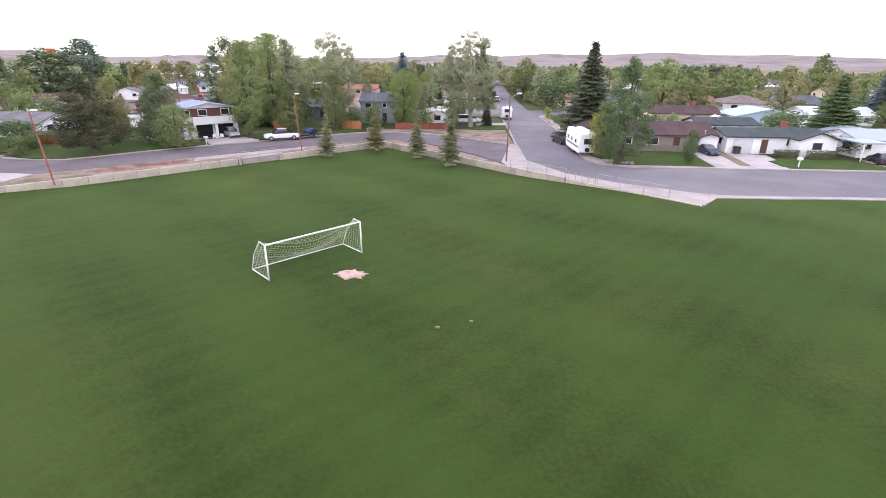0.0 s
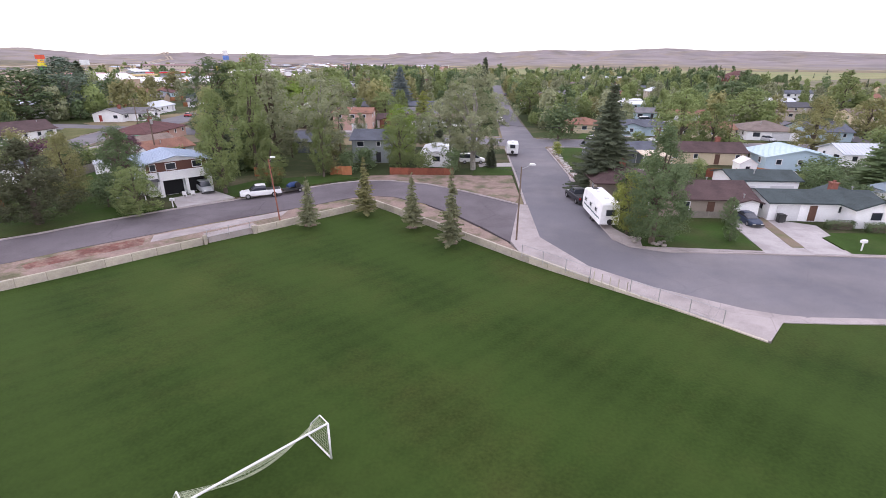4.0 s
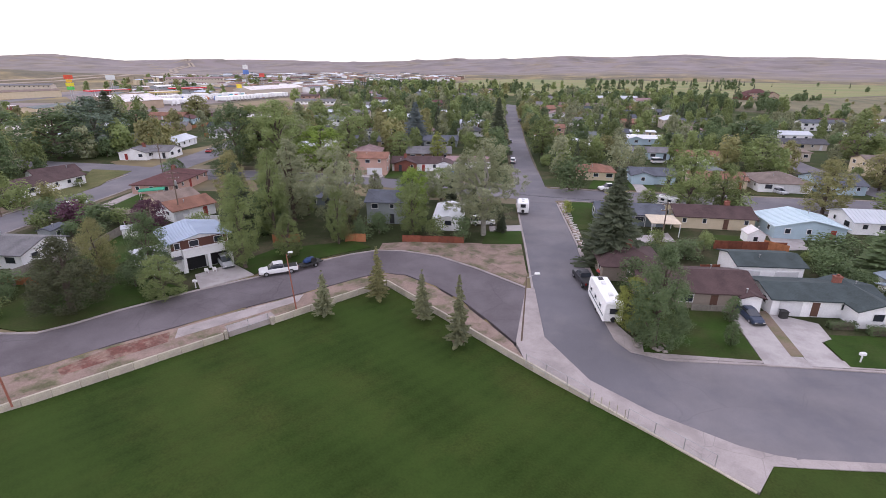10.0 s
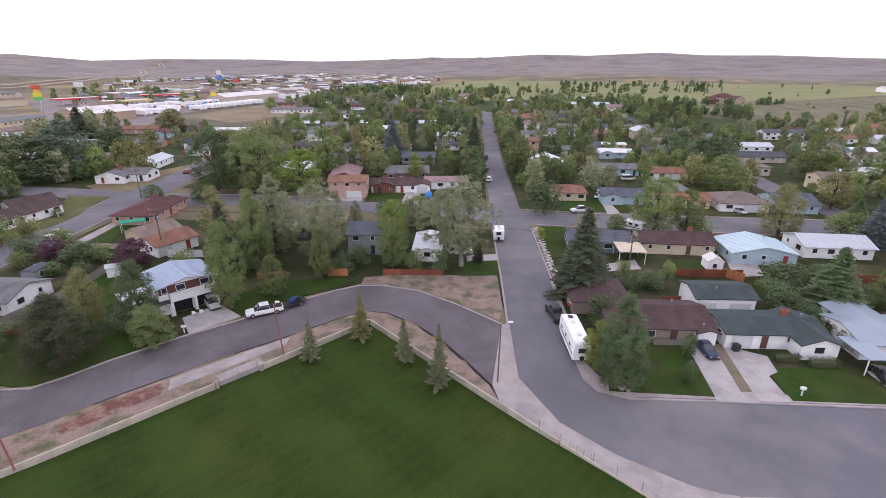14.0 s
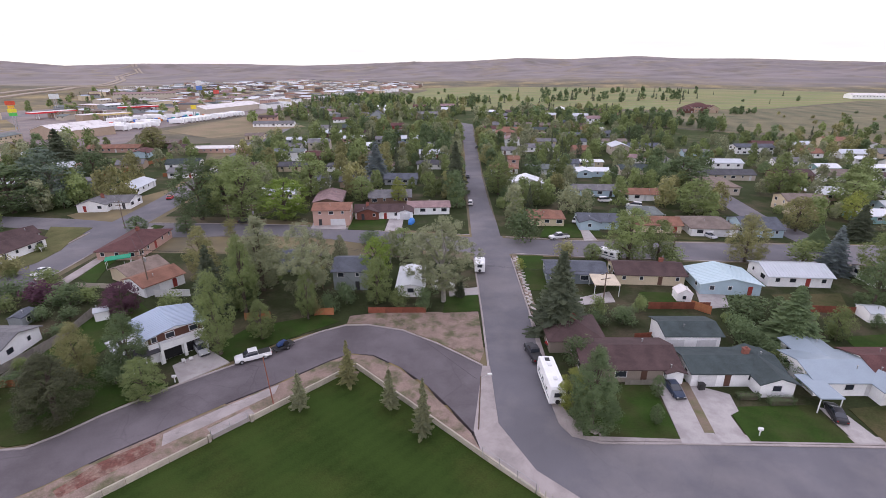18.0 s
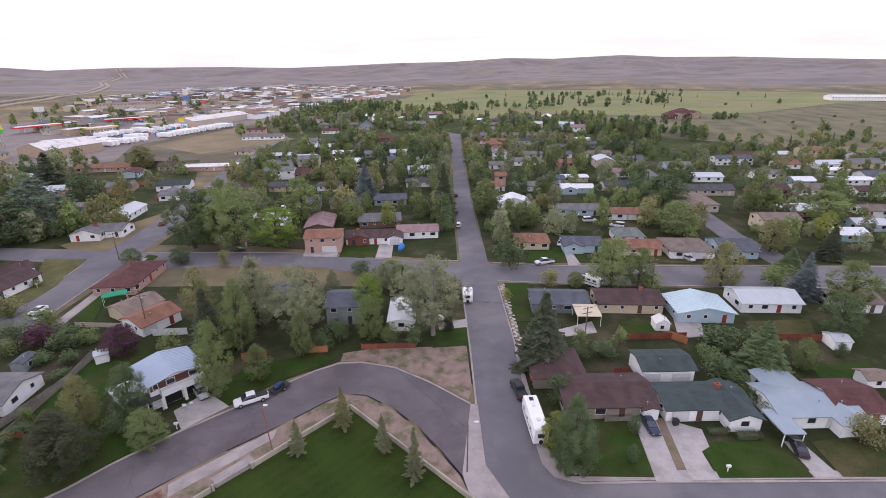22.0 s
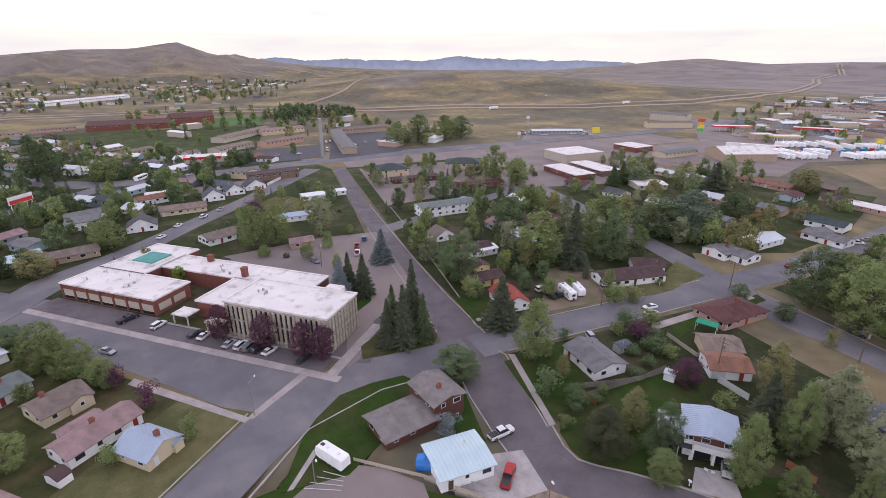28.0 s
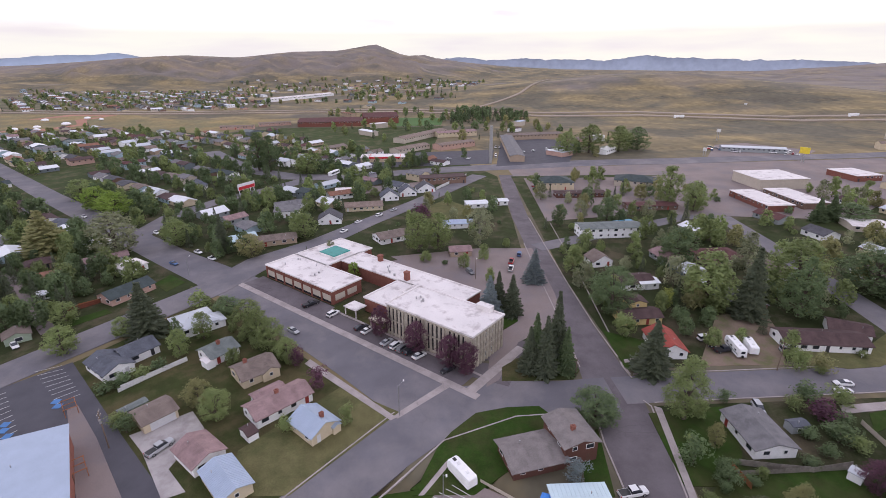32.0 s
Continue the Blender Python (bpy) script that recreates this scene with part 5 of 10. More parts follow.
house(-159.1, 88.2, 14.4, 9, 95.9, "white house with pale roofs", kind='gable', roof='brown', wall='white', more=[(5, -2, 7, 6, 0, dict(kind='gable', roof='whitemetal', wall='white', pitch=.2, wins=(0,)))])
house(-180.4, 83.3, 8.4, 8, 98.7, "small white house with a steep gable", kind='gable', ridge='y', roof='taupe', wall='white', pitch=.6)
house(-115.6, 127, 23.1, 9, 81.8, "long white ranch house with a brown roof", kind='gable', roof='brown', wall='white')
house(-183.2, 134, 17.8, 10, 92.5, "house with a maroon hip roof", kind='hip', roof='maroon', wall='tan', more=[(0, -5, 7, 6, 0, dict(kind='gable', roof='maroon', wall='tan', wins=(0,)))])
house(-215.5, 100, 29.5, 10, 92.5, "white two-storey motel wing with a grey-green roof", "motel", name="motel", kind='gable', pitch=.18, roof='greygreen', wall='white', h=5, storeys=2)
house(-311, 99, 21, 17, 90, "motel office of cream stone with a dark green hip roof", "motel", name="motel", kind='hip', roof='green', wall='cream', h=5, wins=(0, 3))
house(-287, 108, 30, 8, 90, "long low brown motel wing", "motel", name="motel", kind='gable', pitch=.15, roof='brown', wall='brown', h=3)
house(-315, 155, 26, 17, 66, "brick diner with a dark green hip roof", "restaurant", name="restaurant", kind='hip', roof='green', wall='beige', h=4)
house(-258.5, 140, 28, 9, 90, "long brown house with a maroon roof", kind='gable', pitch=.18, roof='maroon', wall='brownbrick')
house(-309, 244, 33, 28, 92, "large beige warehouse with a flat roof", "warehouse", name="warehouse", kind='flat', roof='white', wall='beige', h=6.5, wins=())
house(-264, 208, 35, 15, 1, "long low brick shop row with a flat white roof", "shop", name="shop", kind='flat', roof='white', wall='brick', h=3.6, wins=(0,), door=0)
house(-267, 231, 34, 15, 1, "long low brick shop row with a flat white roof", "shop", name="shop", kind='flat', roof='white', wall='brownbrick', h=3.6, wins=(0,), door=0)
house(-324, 316, 20, 24, 95, "brick store with a flat white roof", "shop", name="shop", kind='flat', roof='white', wall='brick', h=4, wins=(0,))
house(-216.6, 230.6, 17.6, 14, 73, "long low building with a white roof", "building", name="building", kind='gable', pitch=.1, roof='white', wall='beige', h=3, wins=(0,))
house(-215.3, -4.3, 14.2, 10, 118.8, "white house with a taupe roof", kind='gable', roof='taupe', wall='white')
house(-194.4, 26.9, 9.1, 7, 94.7, "small tan house with a pink shingle roof", kind='gable', roof='pinkish', wall='tan')
house(-232.5, 28.6, 14.8, 7, 93.3, "house with a bright blue and white roof", kind='gable', roof='bluemetal', wall='white')
house(-268.1, -22.4, 21, 10, 98.3, "long tan house with a sandy roof", kind='gable', roof='tan', wall='cream')
house(-288.2, -9, 10.7, 9, 99.9, "white house with a steep dark roof", kind='gable', ridge='y', pitch=.7, roof='slate', wall='white')
house(-297.9, 1.7, 10.4, 9, 101.2, "white house with a steep slate roof", kind='gable', ridge='y', pitch=.7, roof='slate', wall='white')
house(-306.4, 13.2, 11.5, 9, 100.6, "white house with a dark roof", kind='gable', ridge='y', pitch=.6, roof='dark', wall='white')
house(-244.8, -37.4, 11.8, 10, 95.3, "white house with a dark roof and steep gable", kind='gable', ridge='y', pitch=.6, roof='dark', wall='white')
house(-274.1, -65.1, 17.5, 9, 117.6, "white house with a grey roof", kind='gable', roof='grey', wall='white')
house(-301.6, -36.8, 13, 9, 97.9, "white shop with a flat roof", "shop", name="shop", kind='flat', roof='white', wall='white', h=3)
house(-268.4, 42.2, 12.3, 8, 97.2, "low white house with a white metal roof", kind='gable', pitch=.15, roof='whitemetal', wall='white')
house(-272.3, 56.8, 7.9, 6, 95.2, "small white house with a metal roof", kind='gable', pitch=.2, roof='whitemetal', wall='white')
house(-215.5, -74, 12.6, 9, 123, "pale blue house with an ice-blue roof", kind='gable', roof='ice', wall='white')
house(-214.1, -58.4, 19.7, 9, 108.6, "low house with a taupe roof", kind='gable', roof='taupe', wall='tan')
house(-320.5, -138.5, 12.6, 9, 98.2, "white house with a dark gable roof", kind='gable', ridge='y', pitch=.6, roof='slate', wall='white')
# the plots beside the offices
house(-87.2, -15.0, 7.4, 8.6, 137, "cream cottage with a pale blue metal roof", kind='gable', ridge='y', pitch=.5, roof='bluemetal', wall='cream', seams=.5, wins=(0, 1, 3), chimney=(.2, -.5), more=[(2.6, -4.4, 2.0, 1.4, 0, dict(kind='gable', ridge='y', roof='bluemetal', wall='cream', h=2.2, wins=(), pitch=.4, over=.2))])
house(-95.3, -25.2, 14.4, 7.2, 132.5, "white bungalow with a pinkish shingle roof", kind='gable', pitch=.42, roof='pinkish', wall='white', wins=(0, 1, 3), chimney=(0, .1), more=[(-.2, 4.9, 7.4, 3.6, 0, dict(kind='gable', pitch=.3, h=2.5, roof='pinkish', wall='white', wins=(2, 3)))])
house(-85.5, -29.2, 2.4, 4, 135.3, "small white shed with a brown roof", "shed", name="shed", kind='gable', roof='brown', wall='white', h=2, wins=(0,), over=.2)
house(-109.4, -35.2, 9.8, 8.6, 130, "cream house with a tan shingle roof and a front gable", kind='gable', pitch=.42, roof='taupe', wall='cream', wins=(0, 1, 3), chimney=(-.4, .2), more=[(2.4, -1.8, 4.6, 6.6, 0, dict(kind='gable', ridge='y', pitch=.5, roof='taupe', wall='cream', wins=(0,), over=.3))])
house(-119.2, -48.4, 8.2, 7.6, 140, "white house with a grey-green roof", kind='gable', pitch=.42, roof='greygreen', wall='white', wins=(0, 1, 3), chimney=(0, -.1), more=[(-4.6, -2.6, 2.4, 3.4, 0, dict(kind='gable', ridge='y', h=2.2, pitch=.3, roof='white', wall='white', wins=(), over=.2))])
house(-136.2, -62.4, 11.4, 11.0, 130, "white house with a broad pale hip roof", kind='hip', pitch=.45, roof='palegrey', wall='white', h=3.2, more=[(5.2, -2.6, 5, 6.4, 0, dict(kind='hip', pitch=.4, roof='palegrey', wall='white', wins=(0, 1)))])
house(-113.6, -75.6, 7.6, 11.4, 143, "white house with slate roofs and a gable end", kind='gable', ridge='y', pitch=.42, roof='slate', wall='white', wins=(0, 1, 3), more=[(7.8, 1.6, 9.0, 7.6, 0, dict(kind='gable', pitch=.42, roof='slate', wall='white', wins=(0, 1)))])
house(-92.6, -53.3, 7.6, 7.2, 137, "garage with a brown roof and a broad cream door", "garage", name="garage", kind='gable', pitch=.28, roof='taupe', wall='cream', garage=(0, .1, 5.6), wins=(0,), door=-1)
house(-95.6, -60.0, 6.2, 2.3, 140, "low grey-green shed beside the garage", "shed", name="shed", kind='gable', pitch=.25, roof='greygreen', wall='green', h=1.9, wins=(), over=.15)
house(-79.5, -37.6, 7.0, 8.6, 139, "white house with a worn pinkish roof", kind='gable', ridge='y', pitch=.42, roof='pinkish', wall='white', wins=(0, 1))
house(-71.6, -29.2, 6.2, 10.2, 132, "house with a pale blue metal roof and a cream gable", kind='gable', ridge='y', pitch=.34, roof='bluemetal', wall='cream', seams=.5, wins=(0, 1))
house(-161.2, -96.8, 16, 8.6, 150, "salmon-coloured house with a dark green roof behind a spruce", kind='gable', pitch=.42, roof='green', wall='pink')
house(-184.4, -107.8, 9, 9, 145, "house with a white hip roof", kind='hip', pitch=.42, roof='white', wall='white', h=3)
house(-193.6, -123.0, 16, 7.6, 127, "long low house with a patched grey roof", kind='gable', pitch=.25, roof='pinkish', wall='grey')
house(-189.4, -147.2, 9.4, 8.4, 130, "tan house with a brown hip roof", kind='hip', pitch=.4, roof='brown', wall='tan')
house(-177.4, -134.0, 8.0, 6.0, 130, "pale green cottage with a rusty roof", kind='gable', pitch=.35, roof='rust', wall='green')
house(-161.4, -125.0, 5.6, 4.2, 128, "small shed with a pale metal roof", "shed", name="shed", kind='gable', pitch=.25, roof='whitemetal', wall='white', h=2.2, wins=(0,))
house(-131.4, -113.4, 6.4, 5.4, 130, "small green house with a tan roof beside the alley", kind='gable', ridge='y', pitch=.4, roof='taupe', wall='green', h=2.4)
house(-211.4, -139.4, 10, 9, 130, "white house with a pale metal roof", kind='gable', roof='whitemetal', wall='white', more=[(5.4, -2, 5, 6, 0, dict(kind='gable', ridge='y', roof='white', wall='white', wins=(0,)))])
# the dark brown pair of houses by the corner
house(-75.5, 32.5, 11.4, 8.6, 103, "dark brown timber house with a weathered tan roof", kind='gable', pitch=.24, roof='weathered', wall='brown', wins=(0, 1, 3), over=.8, more=[(9.6, 1.0, 7.6, 9.6, 0, dict(kind='gable', ridge='y', pitch=.28, roof='weathered', wall='brown', h=5.2, storeys=2, wins=(0, 1, 3), chimney=(-.1, -.3), over=.6))])
house(-61.2, 39.1, 10.4, 9, 89.8, "long white mobile home with a ribbed pale blue metal roof", "mobile home", name="mobile_home", kind='gable', pitch=.1, roof='ice', wall='white', h=3.0, seams=.8, wins=(0, 1))


# ---------------------------------------------------------------- landmarks in the west
RED_PAINT = M("red_sign_paint", (.60, .04, .05), .5, .9, 1.1, 1, 9, .03)
house(-672, -106, 82, 44, 93, "long brick school with low maroon roofs", "school", name="school", kind='gable', pitch=.15, roof='maroon', wall='brick', h=6, wins=(0,))
house(-694, -44, 46, 40, 100, "tall brick school hall with a maroon roof", "school", name="school", kind='gable', pitch=.2, roof='maroon', wall='brick', h=9, wins=(0,))
diner = house(-413, -19, 40, 16, 88.8, "white roadside diner with red bands and a flat roof", "restaurant", name="restaurant", kind='flat', roof='white', wall='cream', h=4, wins=(0, 1), door=0)
part("red_band", Shape().box(-13, -8.6, 3.2, 13, -8.3, 4.6).box(-13, -8.3, 3.2, -12.7, 8, 4.6).box(12.7, -8.3, 3.2, 13, 8, 4.6).mesh("red_band", RED_PAINT), diner, "red band along the roof's edge")
for q in ((-634, -217, 40, 10, 97), (-668, -180, 40, 10, 112)):
    house(*q, "row of pale pink town houses with low roofs", "row houses", name="row_house", kind='gable', pitch=.2, roof='tan', wall='pink', h=4, wins=(0,))
house(-1289.2, 51.6, 181.5, 30, 134.1, "large brick building at the foot of the hill", "building", name="building", kind='flat', roof='tan', wall='pink', h=10, wins=(0,))
house(-258.4, -63, 13.1, 12, 100.7, "low white shop with a flat grey roof", "shop", name="shop", kind='flat', roof='grey', wall='white', h=3.6, wins=(0,))
house(-293.7, -39.8, 14.4, 9, 116.5, "white shop with a rusty roof by the highway", "shop", name="shop", kind='gable', roof='rust', wall='white', h=3.2, wins=(0,))
board = thing("billboard", "white billboard with a red band beside the highway", "billboard", -308.3, -101, 0.05, -28)
part("board", Shape().bevel_box(-7, -.25, 3, 7, .25, 7, .06).mesh("board", TRIM), board)
for side in (-1, 1):
    part("board_panel", Shape().box(-6.6, side * .27 - .03, 3.2, 6.6, side * .27 + .03, 5.2).mesh("board_panel", RED_PAINT), board)
for k in range(5):
    part("post", Shape().box(-6 + 3 * k - .15, -.15, 0, -6 + 3 * k + .15, .15, 3).mesh("post", TRIM), board)
bus_x, bus_y, bus_turn = -358.4, -53.6, 158
bus = thing("bus", "white coach with dark windows on the highway", "bus", bus_x, bus_y, 0.1, bus_turn)
part("body", Shape().bevel_box(-6, -1.25, .4, 6, 1.25, 3.3, .12).mesh("body", WALLS["white"]), bus)
for k in range(6):
    for sg in (-1, 1):
        part("window", Shape().box(-5.4 + k * 1.8, sg * 1.26 - .02, 1.7, -3.8 + k * 1.8, sg * 1.26 + .02, 2.7).mesh("window", GLASS), bus)
for k in (-3.8, 3.8):
    part("wheel", Shape().tube((k, -1.28, .45), (k, 1.28, .45), .45, None, 10).mesh("wheel", RUBBER), bus)
carport(-224.3, 112.5, 10.2, 8, 105.2, 3, M("blue_sheet", (.08, .36, .60), .5), "carport under a bright blue sheet roof")

# ---------------------------------------------------------------- blocks of further houses
ROOF_MIX = ['whitemetal', 'palegrey', 'grey', 'brown', 'brown', 'rust', 'grey', 'grey', 'slate', 'taupe', 'tan', 'pinkish', 'dark', 'palegrey', 'whitemetal', 'greygreen', 'maroon', 'green']
WALL_MIX = ['white', 'white', 'white', 'cream', 'tan', 'beige', 'blue', 'grey', 'pink', 'brownbrick', 'slate']
ROOF_WORDS = dict(brown="brown shingle", rust="rusty shingle", grey="grey shingle", slate="slate-grey shingle", taupe="taupe shingle", tan="tan shingle", pinkish="pinkish shingle", dark="dark shingle",
                  palegrey="pale grey metal", whitemetal="white metal", greygreen="grey-green shingle", maroon="maroon shingle", green="dark green shingle")


def plots(poly, angle, step, count, seed, clear=3.0):
    """Places for houses on a loose grid turned by angle, off the roads and off the houses that stand already."""
    rng = random.Random(seed)
    c, s = math.cos(radians(angle)), math.sin(radians(angle))
    us = [x * c + y * s for x, y in poly]
    ws = [-x * s + y * c for x, y in poly]
    out = []
    w = min(ws) + step[1] / 2
    while w < max(ws):
        u = min(us) + rng.uniform(0, step[0])
        while u < max(us):
            a, b = u + rng.uniform(-2, 2), w + rng.uniform(-2.5, 2.5)
            x, y = a * c - b * s, a * s + b * c
            if inside(poly, x, y) and (math.hypot(x, y) < 300 or land_z(x, y) < 18) and not on_road(x, y, 8) and all(math.hypot(x - p, y - q) > r + 6.5 + clear for p, q, r in FOOT):
                out.append((x, y))
            u += step[0] * rng.uniform(.9, 1.2)
        w += step[1]
    rng.shuffle(out)
    return [(x, y, rng) for x, y in out[:count]]


CARS = []


def suburb(poly, angle, step, count, seed):
    for x, y, rng in plots(poly, angle, step, count, seed):
        roof, wall = rng.choice(ROOF_MIX), rng.choice(WALL_MIX)
        L, D, two = rng.uniform(11, 16), rng.uniform(8, 10), rng.random() < .15
        words = dict(brownbrick="brown brick").get(wall, wall)
        turn = angle + rng.choice((0, 180, 180, 0, 90)) + rng.uniform(-3, 3)
        if math.hypot(x, y - 70) > 215:
            far_house(x, y, 0.05, L, D, turn, 4.8 if two else 2.8, roof, wall, rng.uniform(.25, .42), 'gable', True, "house")
            continue
        more = [(rng.choice((-1, 1)) * L * .28, -D * .32, rng.uniform(4.5, 6.5), D * .9, 0, dict(kind='gable', ridge='y', roof=roof, wall=wall, wins=(0,), door=-1))] if rng.random() < .4 else []
        house(x, y, L, D, turn, ("two-storey " if two else "") + words + " house with a " + ROOF_WORDS[roof] + " roof", kind=rng.choice(['gable', 'gable', 'gable', 'hip']), roof=roof, wall=wall,
              wins=(0, 2), h=4.8 if two else 2.7, storeys=2 if two else 1, pitch=rng.uniform(.22, .38), more=more)
        if rng.random() < .3:
            q = pose(x, y, 0, 0, 0, turn) @ Vector((rng.choice((-1, 1)) * (L / 2 + 2.2), -D * .3, 0))
            CARS.append((rng.choice(['sedan', 'suv', 'pickup', 'suv', 'van']), rng.choice(['white', 'silver', 'grey', 'black', 'red', 'blue', 'white']), q.x, q.y, turn + 90 + rng.uniform(-5, 5)))
            FOOT.append((q.x, q.y, 2.4))


# beyond these: small distant houses, one mass of them
FAR_SHAPES = {}


FAR_COUNT = [0]


def far_house(x, y, z, L, D, rz, h, roof, wall, pitch, kind='gable', wins=True, name="building"):
    m = pose(x, y, z, 0, 0, rz)
    if name == "house" or (math.hypot(x, y) < 1000 and FAR_COUNT[0] < 300):
        FAR_COUNT[0] += name != "house"
        words = dict(brownbrick="brown brick").get(wall, wall) + (" house" if name == "house" else " building") + " with a " + ROOF_WORDS.get(roof, dict(white="white", red="red shingle", bluemetal="blue metal").get(roof, roof)) + " roof"
        root = thing(name, "distant " + words, name, x, y, z, rz, "houses of the town" if name == "house" else "distant buildings")
        s = wall_shape(L, D, h, kind, 'x', pitch)
        k = len(s.f)
        for i in range(max(int(L / 4), 1) if wins else 0):
            u = -L / 2 + L * (i + .5) / max(int(L / 4), 1)
            for sg in (-1, 1):
                s.box(u - .6, sg * (D / 2 + .03) - .03, h - 1.7, u + .6, sg * (D / 2 + .03) + .03, h - .7)
        me = s.mesh("wall", WALLS[wall])
        me.materials.append(GLASS)
        for p in me.polygons[k:]:
            p.material_index = 1
        part("wall", me, root)
        part("roof", roof_shape(L, D, h, kind, 'x', pitch, .4).mesh("roof", ROOFS[roof]), root)
        FOOT.append((x, y, math.hypot(L, D) / 2))
        return
    for key, s in ((('w', wall), wall_shape(L, D, h, kind, 'x', pitch)), (('r', roof), roof_shape(L, D, h, kind, 'x', pitch, .4))):
        FAR_SHAPES.setdefault(key, Shape()).add([m @ p for p in s.v], s.f)
    if wins:
        g = FAR_SHAPES.setdefault(('g', ''), Shape())
        for k in range(max(int(L / 4), 1)):
            u = -L / 2 + L * (k + .5) / max(int(L / 4), 1)
            for sg in (-1, 1):
                g.box(u - .8, sg * (D / 2 + .03) - .03, h - 1.8, u + .8, sg * (D / 2 + .03) + .03, h - .6, m)
    FOOT.append((x, y, math.hypot(L, D) / 2))


suburb([(-88, 176), (4, 172), (6, 400), (-60, 430), (-120, 400), (-108, 262)], 4, (20, 30), 30, 21)
suburb([(26, 165), (98, 160), (104, 260), (130, 330), (120, 430), (32, 430)], -3, (19, 29), 30, 22)
suburb([(114, 150), (235, 142), (290, 230), (290, 320), (170, 330), (122, 270)], -3, (20, 30), 36, 23)
suburb([(36, 430), (160, 425), (168, 540), (45, 545)], -20, (22, 36), 16, 24)
suburb([(-165, 440), (-60, 482), (8, 450), (20, 545), (-60, 590), (-165, 590)], 8, (26, 40), 14, 29)
suburb([(-110, 72), (-195, 74), (-232, 150), (-150, 200), (-112, 195)], 8, (22, 34), 9, 25)
suburb([(-122, 205), (-228, 175), (-290, 260), (-180, 325), (-132, 310)], 12, (24, 36), 12, 26)
suburb([(-188, -84), (-204, -66), (-345, 22), (-400, 36), (-470, -60), (-430, -255), (-300, -205)], 49, (18, 27), 84, 27)
suburb([(-222, -140), (-172, -160), (-200, -230), (-300, -330), (-400, -340), (-300, -240)], 49, (18, 28), 36, 28)


def far_suburb(poly, angle, step, count, seed, big=False):
    for x, y, rng in plots(poly, angle, step, count, seed, 1.0):
        roof, wall = rng.choice(ROOF_MIX), rng.choice(WALL_MIX)
        if big:
            flat = rng.random() < .4
            far_house(x, y, land_z(x, y), rng.uniform(10, 26), rng.uniform(8, 15), angle + rng.choice((0, 90)) + rng.uniform(-8, 8), rng.uniform(3.5, 6.5), rng.choice(['white', 'tan', 'grey', 'pinkish', 'palegrey']) if flat else rng.choice(ROOF_MIX + ['palegrey', 'tan', 'bluemetal']), rng.choice(['white', 'beige', 'tan', 'brownbrick', 'cream', 'grey', 'pink', 'white', 'beige']), .18, 'flat' if flat else 'gable', rng.random() < .4)
        else:
            far_house(x, y, land_z(x, y) if math.hypot(x, y) > 300 else 0, rng.uniform(12, 18), rng.uniform(9, 11), angle + rng.choice((0, 90, 0)) + rng.uniform(-6, 6), rng.uniform(2.8, 4.5), roof, wall, rng.uniform(.25, .4))


# storage sheds, apartments and shops that stand out beside the highway
for x, y, L, D, rz, h, roof, wall in ((-425.7, 457, 49.7, 12, 66.7, 6, 'tan', 'cream'), (-248.5, 287, 32.3, 12, 86.3, 4, 'tan', 'cream'),
                                      (-261, 362.7, 38.7, 30, 67.5, 6, 'white', 'tan'), (-233.1, 553.4, 80, 24, 70.3, 6, 'white', 'beige')):
    far_house(x, y, 0, L, D, rz, h, roof, wall, .25, 'gable', False)
far_suburb([(-330, 450), (-200, 560), (-140, 760), (-60, 1050), (-20, 1200), (-300, 1400), (-640, 1330), (-560, 1000), (-550, 760), (-440, 640), (-425, 540)], 70, (27, 24), 400, 31, True)
far_suburb([(-400, 60), (-480, 0), (-640, -130), (-840, -140), (-830, 30), (-680, 150), (-520, 230), (-380, 220)], 40, (52, 48), 8, 32, True)
for x, y, L, D, rz, h, roof, wall in ((-458, 96, 118, 12, 175, 5, 'grey', 'tan'), (-528, 132, 60, 14, 100, 5, 'taupe', 'tan'), (-540.4, 12, 83.2, 14, 146.1, 5, 'tan', 'beige'),
                                      (-553.4, 50.1, 46.3, 14, 108.2, 5, 'pinkish', 'cream'), (-460.7, 1, 40.3, 13, 135.9, 4, 'tan', 'beige'), (-474.5, 43.4, 42.5, 13, 125.1, 5, 'tan', 'pink'),
                                      (-464.5, -73.4, 30.4, 13, 138.7, 4, 'taupe', 'cream'), (-401, -59.8, 21.8, 12, 125.1, 4, 'grey', 'beige'), (-431, 312, 52, 11, 70, 4, 'palegrey', 'grey'), (-290, 328, 38, 12, 95, 4, 'greygreen', 'cream'), (-475, 510, 46, 14, 22, 9, 'grey', 'beige'), (-410, 713, 74, 16, 21.6, 10, 'pinkish', 'beige'), (-1150, -252, 205, 20, 151, 6, 'white', 'white'), (640, 738, 120, 26, 165, 5, 'white', 'white'), (-436, 178, 22, 12, 136, 4, 'palegrey', 'white'), (-500, 175, 29.5, 12, 125.7, 4, 'taupe', 'pink')):
    far_house(x, y, land_z(x, y), L, D, rz, h, roof, wall, .2, 'gable', True)
house(-329.6, 25.6, 31.1, 10, 98.5, "long brown brick shop with a flat roof beside the highway", "shop", name="shop", kind='flat', roof='brown', wall='brownbrick', h=4.5, wins=(0, 1))
far_suburb([(-345, -290), (-480, -550), (-608, -480), (-655, -402), (-600, -290), (-590, -225), (-610, -166), (-470, -70), (-440, -250)], 49, (21, 30), 150, 33)
far_suburb([(-905, -740), (-885, -560), (-870, -400), (-910, -260), (-1180, -300), (-1420, -520), (-1500, -1100)], 40, (26, 40), 240, 35)
